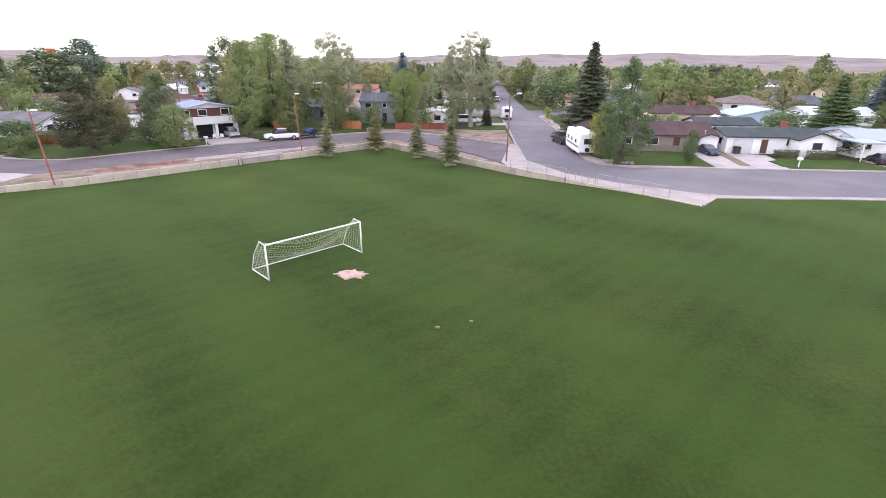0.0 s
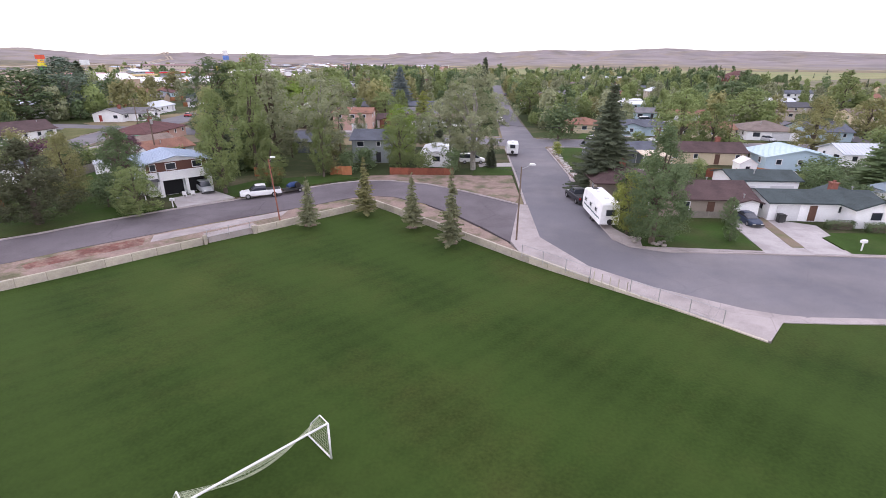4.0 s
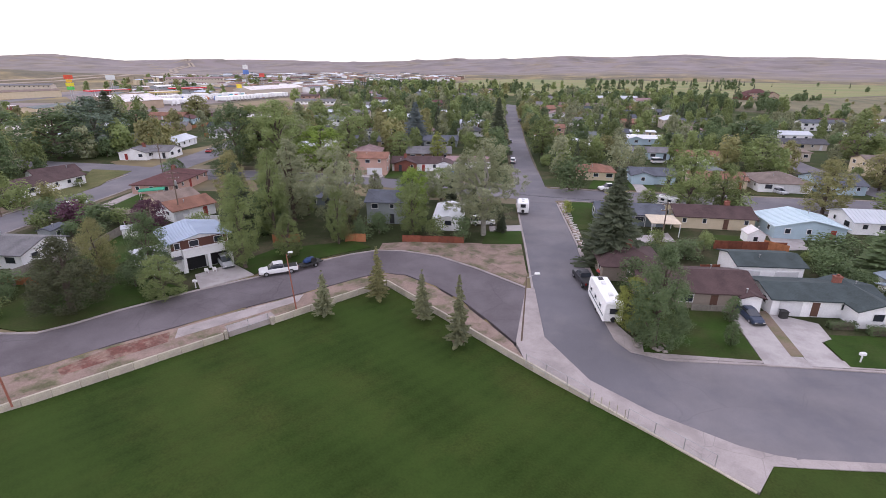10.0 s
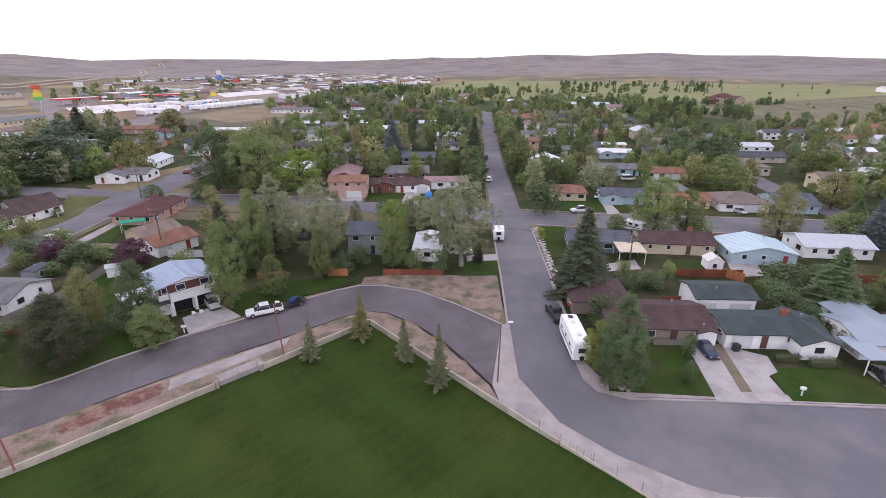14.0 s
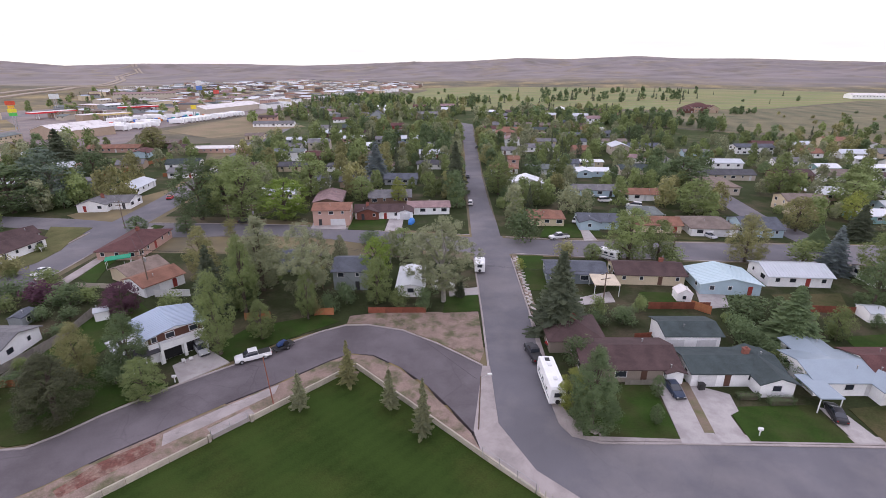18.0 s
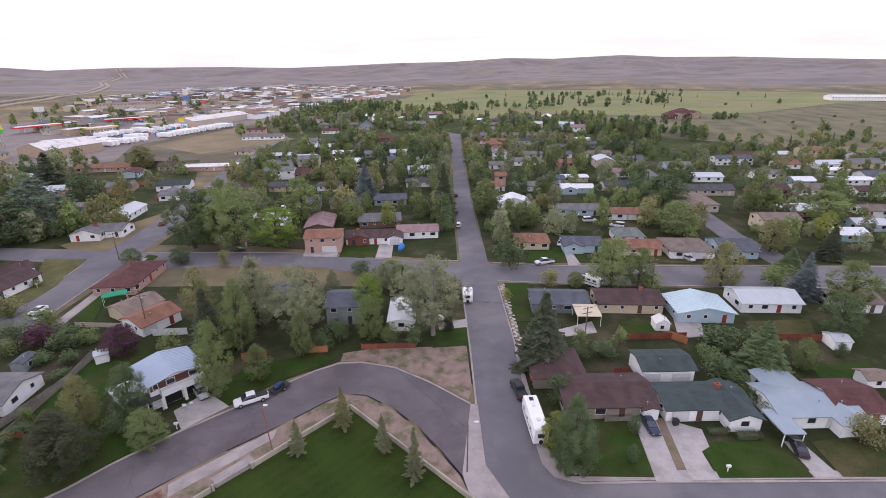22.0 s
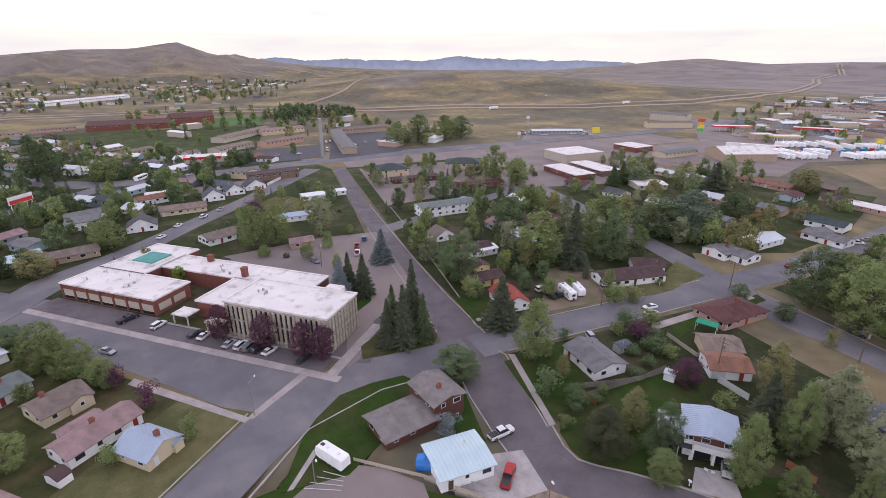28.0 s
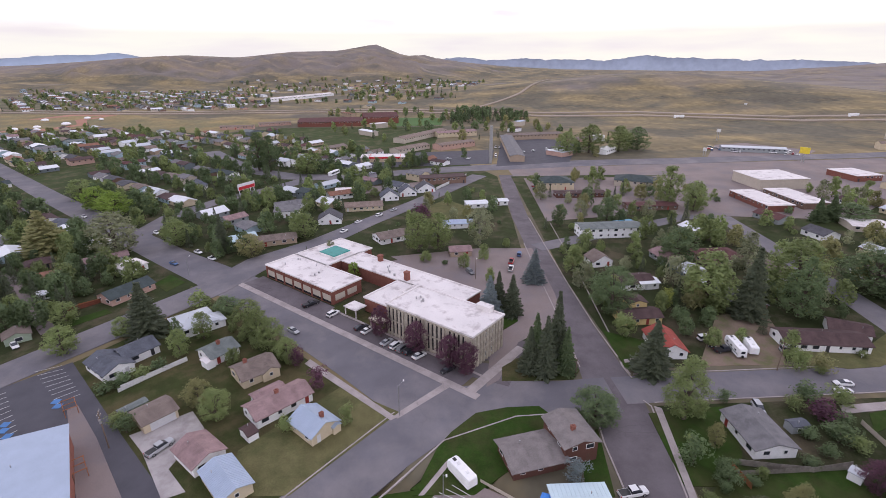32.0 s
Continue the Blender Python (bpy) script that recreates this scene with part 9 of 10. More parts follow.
# ---------------------------------------------------------------- fences
def board_fence(pts, h, mat, label, name="board_fence", panel=2.4, z=0.06):
    root = thing(name, label, "fence", kind="structure")
    for (ax, ay), (bx, by) in zip(pts, pts[1:]):
        L = math.hypot(bx - ax, by - ay)
        n = max(round(L / panel), 1)
        rz = math.degrees(math.atan2(by - ay, bx - ax))
        w = L / n
        for i in range(n):
            x, y = ax + (bx - ax) * (i + .5) / n, ay + (by - ay) * (i + .5) / n
            key = ('fence', round(w, 1), h, mat.name)
            if key not in PROTO:
                s = Shape()
                m = max(int(w / .3), 1)
                prof = []
                for k in range(m):
                    x0, x1 = -w / 2 + w * k / m, -w / 2 + w * (k + 1) / m
                    d = .02 if k % 2 else -.02
                    prof += [(x0 + .012, d), (x1 - .012, d)]
                vs = [(px, py - .02, 0) for px, py in prof] + [(px, py - .02, h) for px, py in prof] + [(px, py + .02, 0) for px, py in prof] + [(px, py + .02, h) for px, py in prof]
                q = len(prof)
                fs = []
                for k in range(q - 1):
                    fs += [(k, k + 1, q + k + 1, q + k), (2 * q + k + 1, 2 * q + k, 3 * q + k, 3 * q + k + 1), (q + k, q + k + 1, 3 * q + k + 1, 3 * q + k)]
                fs += [(q, 3 * q, 2 * q, 0), (q - 1, 3 * q - 1, 4 * q - 1, 2 * q - 1)]
                PROTO[key] = (s.add(vs, fs).mesh("fence_panel", mat), Shape().box(-.05, -.05, -.2, .05, .05, h + .08).mesh("post", mat))
            fm, pm = PROTO[key]
            part("fence_panel", fm, root, "", pose(x, y, z, 0, 0, rz))
            part("post", pm, root, "", pose(ax + (bx - ax) * i / n, ay + (by - ay) * i / n, z, 0, 0, rz))
    return root


board_fence([(-13.9, 98.9), (-2.2, 99)], 1.3, FENCE_RED, "red-brown picket fence behind the dirt lot", panel=1.8)
board_fence([(-38, 95.8), (-33.1, 96.6)], 1.6, FENCE_ORANGE, "orange-stained board fence under the trees")
board_fence([(-24.7, 97.8), (-20.8, 98.1)], 1.6, FENCE_ORANGE, "orange-stained board fence under the trees")
board_fence([(43.7, 100.7), (56.4, 100.6)], 1.6, FENCE_RED, "weathered red board fence in the back yard")
board_fence([(52.7, 101.2), (55.5, 98.3)], 1.8, FENCE_ORANGE, "orange board fence")
board_fence([(75, 99.6), (89.7, 98.3)], 1.5, FENCE_RED, "red board fence across the back yards")
board_fence([(36.2, 87.8), (39.4, 88.2)], 1.8, FENCE_RED, "red board fence by the garage")
board_fence([(-150.5, 225.2), (-147.4, 271.9)], 1.7, FENCE_ORANGE, "long orange board fence")
board_fence([(-125.7, 228.2), (-118.8, 232.9)], 1.7, FENCE_ORANGE, "orange board fence beside the grey house")
board_fence([(-71.8, 75.4), (-70, 83.1), (-68.9, 89.5), (-70, 98.5)], 1.5, FENCE_GREY, "long pale grey fence beside the white house")
board_fence([(-71.2, 73.6), (-65.4, 74.1)], 1.4, FENCE_ORANGE, "orange board fence under the willow")
board_fence([(-61.7, 106.2), (-54.1, 106.6)], 1.7, FENCE_WHITE, "white board fence")
board_fence([(-148.9, -109.2), (-156.1, -102.4)], 1.5, FENCE_RED, "red board fence behind the salmon house")
board_fence([(-103.4, -68.0), (-114.4, -59.2)], 1.1, FENCE_WHITE, "white board fence along a hedge")
board_fence([(-82.2, 111.1), (-71.3, 110.2), (-71.8, 116)], 1.2, WALLS["beige"], "low patio wall of pinkish brick", "patio_wall")
board_fence([(-104.4, -67.8), (-117.1, -56.5)], 1.4, FENCE_WHITE, "white picket fence")
board_fence([(-149.8, -110.9), (-155.9, -102.4)], 1.6, FENCE_ORANGE, "red-orange board fence")
board_fence([(-70, 21.3), (-61.1, 32.3), (-52.7, 40.3)], .8, WALLS["beige"], "low beige wall along the parking lot", "low_wall")
board_fence([(-68.9, 73.4), (-69.2, 98)], 1.3, FENCE_GREY, "pale concrete fence behind the white house")
board_fence([(30.2, 74.9), (35.4, 74.9)], 1.0, FENCE_GREY, "timber porch railing of the taupe house", "porch_rail")

# boulders by the corner tree
rock_rng = random.Random(21)
ROCKS = []
for v in range(3):
    bm = bmesh.new()
    bmesh.ops.create_icosphere(bm, subdivisions=2, radius=1)
    for q in bm.verts:
        q.co *= 0.8 + 0.35 * noise.noise(q.co * 1.4 + Vector((v * 7, 0, 0)))
        q.co.z *= .7
    me = bpy.data.meshes.new("boulder")
    bm.to_mesh(me)
    bm.free()
    me.materials.append(ROCK)
    ROCKS.append(me)
bx0, by0, bx1, by1 = 19.8, 65.3, 23.5, 63.8
for k in range(14):
    f = rock_rng.random()
    ob = new("boulder", ROCKS[k % 3])
    r = rock_rng.uniform(.2, .55)
    ob.matrix_basis = pose(bx0 + (bx1 - bx0) * f + rock_rng.uniform(-.8, .8), by0 + (by1 - by0) * f + rock_rng.uniform(-.8, 1.2), .16 + r * .3, 0, 0, rock_rng.uniform(0, 360)) @ Matrix.Diagonal((r, r * .8, r * .8, 1))
    tagged(ob, "pale garden boulder on the corner plot", "rock", "boulders on the corner")
FLAG = M("flagstone", (0.44, 0.41, 0.38), 0.95, 0.7, 1.2, 1.2, 6, 0.4, jitter=0.2)
FLAGS = []
for v in range(4):
    ring = [(math.cos(2 * math.pi * k / 7) * rock_rng.uniform(.75, 1.1), math.sin(2 * math.pi * k / 7) * rock_rng.uniform(.75, 1.1)) for k in range(7)]
    FLAGS.append(Shape().prism(ring, -.06, .06).mesh("paving_stone", FLAG))
for k in range(36):
    ob = new("paving_stone", FLAGS[k % 4])
    ob.matrix_basis = pose(19.75 + rock_rng.uniform(-.2, .35) + (.5 if k % 2 else 0), 99.5 + k * .86, .13 + rock_rng.uniform(-.01, .03), 0, 0, rock_rng.uniform(0, 360)) @ Matrix.Diagonal((rock_rng.uniform(.42, .62), rock_rng.uniform(.34, .46), 1, 1))
    tagged(ob, "flat pale flagstone laid along the street", "paving stone", "flagstones along the street")


# ---------------------------------------------------------------- vehicles
def wheel_parts(root, xs, half, r=.36, rims=True):
    for x in xs:
        for s in (-1, 1):
            key = ('wheel', r)
            if key not in PROTO:
                PROTO[key] = (Shape().tube((0, -.12, 0), (0, .12, 0), r, None, 14).mesh("tyre", RUBBER), Shape().tube((0, -.13, 0), (0, .13, 0), r * .58, None, 10).mesh("rim", RIM))
            t = part("wheel", PROTO[key][0], root, "", pose(x, s * half, r))
            if rims:
                part("rim", PROTO[key][1], t)


def loft(sections):
    """Rings (x, half width, z low, z high, inset at the top) joined into one smooth-sided body."""
    s = Shape()
    rings = []
    for x, w, z0, z1, t in sections:
        rings.append([(x, -w, z0), (x, -w * 1.0, z0 + (z1 - z0) * .55), (x, -w + t, z1 - .04), (x, -w + t + .08, z1), (x, w - t - .08, z1), (x, w - t, z1 - .04), (x, w, z0 + (z1 - z0) * .55), (x, w, z0)])
    n = 8
    vs = [p for r in rings for p in r]
    fs = []
    for k in range(len(rings) - 1):
        for i in range(n):
            j = (i + 1) % n
            fs.append((k * n + i, k * n + j, (k + 1) * n + j, (k + 1) * n + i))
    fs.append(tuple(range(n))[::-1])
    fs.append(tuple(range((len(rings) - 1) * n, len(rings) * n)))
    return s.add(vs, fs)


BODY = dict(
    sedan=dict(L=4.7, body=[(-2.3, .72, .35, .72, .06), (-2.2, .86, .3, .92, .1), (-1.2, .9, .25, .98, .1), (.9, .9, .25, .95, .1), (1.9, .86, .28, .82, .12), (2.35, .7, .35, .66, .1)],
               cab=[(-1.75, .74, .9, .98, .05), (-1.1, .74, .9, 1.38, .16), (.1, .74, .9, 1.42, .16), (1.15, .74, .9, .97, .05)], wheels=(-1.4, 1.4)),
    suv=dict(L=4.8, body=[(-2.4, .8, .42, 1.0, .06), (-2.3, .9, .36, 1.08, .08), (.9, .92, .32, 1.08, .08), (2.0, .88, .34, .98, .1), (2.4, .74, .42, .8, .08)],
             cab=[(-2.3, .78, 1.05, 1.2, .04), (-2.05, .78, 1.05, 1.7, .12), (.3, .78, 1.05, 1.74, .14), (1.2, .78, 1.05, 1.1, .05)], wheels=(-1.45, 1.45)),
    pickup=dict(L=5.9, body=[(-2.95, .92, .5, 1.12, .03), (-.75, .95, .45, 1.14, .03), (-.7, .95, .45, 1.16, .06), (1.5, .95, .45, 1.16, .08), (2.7, .92, .48, 1.08, .1), (2.98, .8, .52, .95, .08)],
                cab=[(-.75, .82, 1.1, 1.86, .1), (-.3, .82, 1.1, 1.92, .14), (.75, .82, 1.1, 1.9, .14), (1.6, .82, 1.1, 1.2, .05)], wheels=(-1.85, 1.95)),
    van=dict(L=5.2, body=[(-2.6, .9, .42, 1.2, .04), (.9, .95, .38, 1.2, .06), (2.1, .9, .4, 1.05, .1), (2.6, .76, .45, .85, .1)],
             cab=[(-2.55, .84, 1.15, 1.95, .08), (.2, .84, 1.15, 2.0, .12), (1.5, .84, 1.15, 1.25, .05)], wheels=(-1.6, 1.7)))
COLOURS = dict(white=(.72, .72, .71), silver=(.42, .43, .44), black=(.03, .03, .035), navy=(.035, .05, .085), red=(.42, .03, .035), grey=(.16, .165, .17), tan=(.32, .27, .2), green=(.05, .12, .08), blue=(.06, .13, .28))


def vehicle(kind, colour, x, y, rz, label="", z=0.06, plain=False):
    spec = BODY[kind]
    root = thing(dict(sedan="car", suv="car", pickup="pickup_truck", van="van")[kind], label or colour + " " + dict(sedan="saloon car parked on the asphalt", suv="estate car parked on the asphalt", pickup="crew-cab pickup truck parked outside", van="van parked on the asphalt")[kind],
                 dict(sedan="car", suv="car", pickup="pickup truck", van="van")[kind], x, y, z, rz, "parked vehicles")
    key = ('car', kind)
    if key not in PROTO:
        body = loft(spec['body'])
        meshes = dict(body=body.mesh("body", CAR), cab=loft(spec['cab']).mesh("cab_glass", GLASS))
        c = spec['cab']
        top = [(q[0], q[1] - q[4] + .03, q[3] - .03, q[3] + .025, .05) for q in c if q[3] > 1.3]
        meshes['roof'] = loft(top).mesh("roof", CAR)
        if kind == 'pickup':
            meshes['bed'] = Shape().box(-2.85, -.78, 1.0, -.85, .78, 1.13).mesh("bed_floor", DARK_METAL)
        f, r = spec['body'][-1], spec['body'][0]
        meshes['head'] = Shape().box(-.06, -.16, -.07, .06, .16, .07).mesh("headlight", LAMP_WHITE)
        meshes['tail'] = Shape().box(-.05, -.11, -.12, .05, .11, .12).mesh("tail_light", LAMP_RED)
        meshes['bump'] = Shape().bevel_box(-.08, -.8, -.12, .08, .8, .12, .04).mesh("bumper", DARK_METAL)
        PROTO[key] = meshes
    m = PROTO[key]
    body = part("body", m['body'], root)
    body.color = (*COLOURS[colour], 1)
    rf = part("roof", m['roof'], root)
    rf.color = (*COLOURS[colour], 1)
    part("cab_glass", m['cab'], root)
    if plain:
        wheel_parts(root, spec['wheels'], spec['body'][1][1] - .1, .36, False)
        return root
    f, r = spec['body'][-1], spec['body'][0]
    for s in (-1, 1):
        part("headlight", m['head'], body, "", pose(f[0] - .05, s * f[1] * .72, f[3] - .12))
        part("tail_light", m['tail'], body, "", pose(r[0], s * r[1] * .85, r[3] - .14))
    part("bumper", m['bump'], root, "", pose(f[0], 0, .42))
    part("bumper", m['bump'], root, "", pose(r[0], 0, .45))
    if 'bed' in m:
        part("bed_floor", m['bed'], root, "", pose(0, 0, .06))
    wheel_parts(root, spec['wheels'], spec['body'][1][1] - .1, .4 if kind == 'pickup' else .34)
    return root


vehicle('pickup', 'white', -31.3, 82.1, -151.8, "white crew-cab pickup truck parked by the kerb")
vehicle('suv', 'silver', -41.4, 84.5, -49, "silver estate car on the driveway")
vehicle('sedan', 'navy', 37.2, 73.4, -88, "dark blue saloon car on the driveway")
vehicle('pickup', 'black', 17.1, 83.2, 100, "black pickup truck hitched to the travel trailer", 0.06)
vehicle('sedan', 'red', 22.1, 86.7, 21, "red car parked behind the hedge")
vehicle('van', 'white', 1.2, 110.8, 6.4, "white van in the drive behind the birch")
vehicle('pickup', 'white', 34.7, 144.4, -165.4, "white pickup parked on the cross street")
vehicle('sedan', 'white', 43.4, 160.5, -108.9, "white car on a drive")
vehicle('sedan', 'silver', 78.8, 145.5, -71.1, "silver car on a drive")
vehicle('sedan', 'white', -96.5, 118.7, -98.4, "white car driving along the side street")
vehicle('sedan', 'silver', -38.4, 159.8, 69.4, "silver car on the drive")
vehicle('sedan', 'red', -102.4, 189.9, 102.1, "red car on the side street")
vehicle('suv', 'white', 10.8, 181.7, 85.1, "white car parked on the main street")
vehicle('sedan', 'black', 11.7, 226.4, 85.5, "dark car parked on the main street")
vehicle('suv', 'silver', -112.0, 115.4, 74, "silver estate car parked on the bare yard")
vehicle('pickup', 'black', -113.4, 97.0, 100, "dark pickup truck parked beside the travel trailers")
vehicle('van', 'white', -119.6, 95.2, 96, "white van parked behind the travel trailers")
vehicle('pickup', 'red', -55.2, 46.4, 138.4, "red pickup truck on the concrete drive")
vehicle('pickup', 'white', -65.4, 50.4, 99.1, "white pickup with a canopy beside the mobile home")
vehicle('sedan', 'black', -108.2, 16.8, -51.6, "black car parked by the offices")
for t, c, k in (((-123.1, -0.7, 139), 'silver', 'sedan'), ((-121, 2.2, 140.6), 'white', 'suv'), ((-119.2, 4.2, 143), 'grey', 'suv'), ((-117.6, 6.5, 133.1), 'black', 'suv'), ((-115.3, 9, 129.9), 'white', 'sedan'),
                ((-132.4, -9.3, 125.4), 'black', 'sedan'), ((-130.2, -7.2, 143.5), 'white', 'sedan'), ((-149.2, -28.4, 130.5), 'black', 'pickup'), ((-141.6, -19.5, 139.9), 'white', 'suv'),
                ((-131.3, -30.2, 48), 'silver', 'sedan'), ((-93.5, 116.2, 89.4), 'white', 'sedan'), ((-88.2, 90.6, -11.3), 'silver', 'suv'), ((-113.6, 115.9, -4.7), 'silver', 'suv'),
                ((-117.7, 95, -4.5), 'black', 'pickup'), ((-194.4, -79.4, 49.7), 'white', 'sedan'), ((-202.5, -88.5, 53.6), 'white', 'sedan'), ((-220.1, -109.1, 46.9), 'grey', 'suv'), ((-230.6, -120.2, 45.9), 'white', 'sedan'),
                ((-189.6, -93.2, 52.4), 'blue', 'sedan'), ((-242.1, -22.6, 141.6), 'white', 'sedan'), ((-175.8, 46, 163.3), 'white', 'pickup'), ((-183.3, 47.6, 161.9), 'red', 'pickup'), ((-191.1, 52.5, 163.2), 'blue', 'van'),
                ((-173.5, 29.3, 24.4), 'grey', 'suv'), ((-82.4, -47.5, 147.5), 'silver', 'pickup'), ((-331.7, 89.1, 119.9), 'white', 'sedan'), ((-312.4, 86.9, 116.7), 'red', 'pickup'), ((-341.7, 134.6, 6.5), 'grey', 'suv'), ((-334.4, 138.3, 136.4), 'white', 'pickup'),
                ((-127.3, -111.4, 47.6), 'white', 'sedan'), ((-260.5, -173.4, 46.3), 'white', 'sedan'), ((-419.4, 75.8, 169), 'white', 'van'), ((-467.7, 86.4, 169.6), 'white', 'van'),
                ((-21.6, 273.9, -122.1), 'silver', 'sedan'), ((-43.9, 196.5, -142.3), 'white', 'sedan'), ((-107.6, 238.6, 49), 'white', 'suv'), ((-108.1, 246.6, 41.8), 'tan', 'sedan'), ((-62.4, 159.9, 6.3), 'black', 'sedan'),
                ((58, 67.8, 73.5), 'black', 'sedan'), ((56.5, 193.7, -42.6), 'white', 'suv'), ((60.5, 185, 4.2), 'white', 'van'), ((20.7, 308.8, 84.8), 'grey', 'suv'), ((107.4, 215.5, -35.3), 'tan', 'sedan'),
                ((68.4, 178.2, 160.6), 'white', 'van'), ((101.2, 150, -171.1), 'silver', 'suv'), ((35.6, 306.3, -99.2), 'silver', 'sedan')):
    vehicle(k, c, *t)


for kind, colour, x, y, turn in CARS[:46]:
    vehicle(kind, colour, x, y, turn, colour + " " + dict(sedan="car", suv="estate car", pickup="pickup truck", van="van")[kind] + " parked beside a house", 0.06, True)


def trailer(x, y, rz, L, h, label, stripe=True, name="travel_trailer"):
    """A caravan: a rounded white body with windows, roof vents, wheels and a drawbar."""
    root = thing(name, label, "travel trailer", x, y, 0.06, rz, "parked trailers")
    white = WALLS["white"]
    body = part("body", loft([(-L / 2, 1.15, .7, h - .25, .12), (-L / 2 + .25, 1.22, .55, h, .1), (L / 2 - .9, 1.22, .55, h, .1), (L / 2 - .2, 1.2, .9, h - .25, .12), (L / 2, 1.1, 1.25, h - .7, .15)]).mesh("body", white), root)
    if stripe:
        for s in (-1, 1):
            part("stripe", Shape().box(-L / 2 + .5, s * 1.225 - .006, 1.2, L / 2 - 1.0, s * 1.225 + .006, 1.42).mesh("stripe", WALLS["slate"]), body)
            for k in range(3):
                f, g, _ = window_meshes(1.1, .7)
                wo = part("window", f, body, "", pose((k - 1) * L / 3.6, s * 1.22, 1.7, 0, 0, 0 if s < 0 else 180))
                part("pane", g, wo)
        f, g, _ = window_meshes(1.3, .95)
        wo = part("window", f, body, "", pose(-L / 2, 0, 1.7, 0, 0, 270))
        part("pane", g, wo)
        part("spare_wheel", Shape().tube((-L / 2 - .2, 0, 1.0), (-L / 2, 0, 1.0), .34, None, 12).mesh("spare_wheel", RUBBER), root)
    part("roof_hatch", Shape().bevel_box(.28 * L, -.35, h, .28 * L + .9, .35, h + .08, .03).mesh("roof_hatch", DARK_METAL), body)
    for k in (-.25, .15):
        part("roof_vent", Shape().bevel_box(k * L - .35, -.3, h, k * L + .35, .3, h + .25, .06).mesh("roof_vent", TRIM), body)
    wheel_parts(root, (-.9, .1), 1.05, .36)
    part("drawbar", Shape().box(L / 2 - .8, -.08, .45, L / 2 + 1.0, .08, .6).box(L / 2 + .5, -.05, 0, L / 2 + .6, .05, .5).mesh("drawbar", DARK_METAL), root)
    return root


trailer(18.15, 74.0, 92, 9.0, 3.4, "long white travel trailer parked along the kerb")
trailer(10.2, 121.2, 86.2, 5.2, 2.8, "small white caravan at the roadside")
trailer(-113.3, 100.2, 173.5, 8.5, 3.2, "white travel trailer in the dirt yard")
trailer(-113.8, 104.9, 166.3, 7, 2.8, "white covered trailer in the dirt yard", False)
trailer(-71.3, 17.6, -147.5, 7.2, 2.9, "white enclosed cargo trailer in the parking lot", False, "cargo_trailer")
trailer(44, 128.8, 133.3, 6, 2.6, "white caravan beside the blue-grey house")
trailer(71.5, 254.4, 72.1, 6, 2.8, "white caravan in a side yard")


def tractor(x, y, rz):
    root = thing("utility_trailer", "dark flatbed trailer with a small blue tractor behind the pickup", "trailer", x, y, 0.06, rz)
    part("deck", Shape().box(-2.2, -.9, .55, 1.6, .9, .68).mesh("deck", DARK_METAL), root)
    part("drawbar", Shape().box(1.6, -.06, .45, 3.0, .06, .58).mesh("drawbar", DARK_METAL), root)
    part("load", loft([(-.9, .4, .9, 1.5, .05), (.2, .4, .9, 1.6, .1), (.9, .35, .9, 1.35, .1)]).mesh("load", M("tractor_blue", (.03, .06, .16), .5)), root, "small blue tractor body")
    wheel_parts(root, (-.6,), .95, .36)
    for s in (-.55, .55):
        part("tractor_wheel", Shape().tube((-.6, s - .14, 1.05), (-.6, s + .14, 1.05), .5, None, 12).mesh("tractor_wheel", RUBBER), root)
    return root


tractor(-27.4, 85.3, -126.2)


def small_thing(name, label, category, shape, mat, x, y, rz=0.0, z=0.08, group=""):
    ob = new(name, shape.mesh(name, mat))
    ob.matrix_basis = pose(x, y, z, 0, 0, rz)
    return tagged(ob, label, category, group)


def mailbox(x, y, label):
    root = thing("mailbox", label, "mailbox", x, y, 0.1, 0, "mailboxes")
    part("post", Shape().box(-.06, -.06, 0, .06, .06, 1.0).mesh("post", TRIM), root)
    part("box", Shape().bevel_box(-.35, -.18, 1.0, .35, .18, 1.35, .08).mesh("box", TRIM), root)


def wheelie_bin(x, y, rz, label):
    root = thing("wheelie_bin", label, "rubbish bin", x, y, 0.12, rz)
    part("bin_body", Shape().bevel_box(-.29, -.32, .1, .29, .32, 1.0, .05).mesh("bin_body", DARK_METAL), root)
    part("lid", Shape().bevel_box(-.32, -.38, 1.0, .32, .36, 1.07, .03).mesh("lid", DARK_METAL), root)
    for sx in (-.3, .3):
        part("wheel", Shape().tube((sx - .03, .28, .1), (sx + .03, .28, .1), .11, None, 10).mesh("wheel", RUBBER), root)


wheelie_bin(41.8, 73.8, 8, "black wheelie bin beside the garage door")
mailbox(44.6, 63.6, "white mailbox on a post at the lawn's edge")
mailbox(-41.4, 75.4, "white mailbox on a post by the bend")
mailbox(-107.8, 133.5, "white mailbox on the dry lawn")
small_thing("rubbish_bin", "black wheeled rubbish bin beside the garage door", "rubbish bin", Shape().bevel_box(-.35, -.35, 0, .35, .35, 1.1, .08).box(-.38, -.4, 1.1, .38, .38, 1.18), DARK_METAL, 41.5, 73.8)
CHAIR = Shape().box(-.28, -.26, .38, .28, .26, .44).box(-.28, .22, .44, .28, .28, .95)
for k in (-1, 1):
    for q in (-1, 1):
        CHAIR.box(k * .24 - .025, q * .22 - .025, 0, k * .24 + .025, q * .22 + .025, .4)
for px, py in ((-42.7, 80.9), (-41.7, 81.5)):
    small_thing("garden_chair", "white plastic garden chair on the driveway", "chair", CHAIR, TRIM, px, py, 200, 0.12, "white garden chairs")
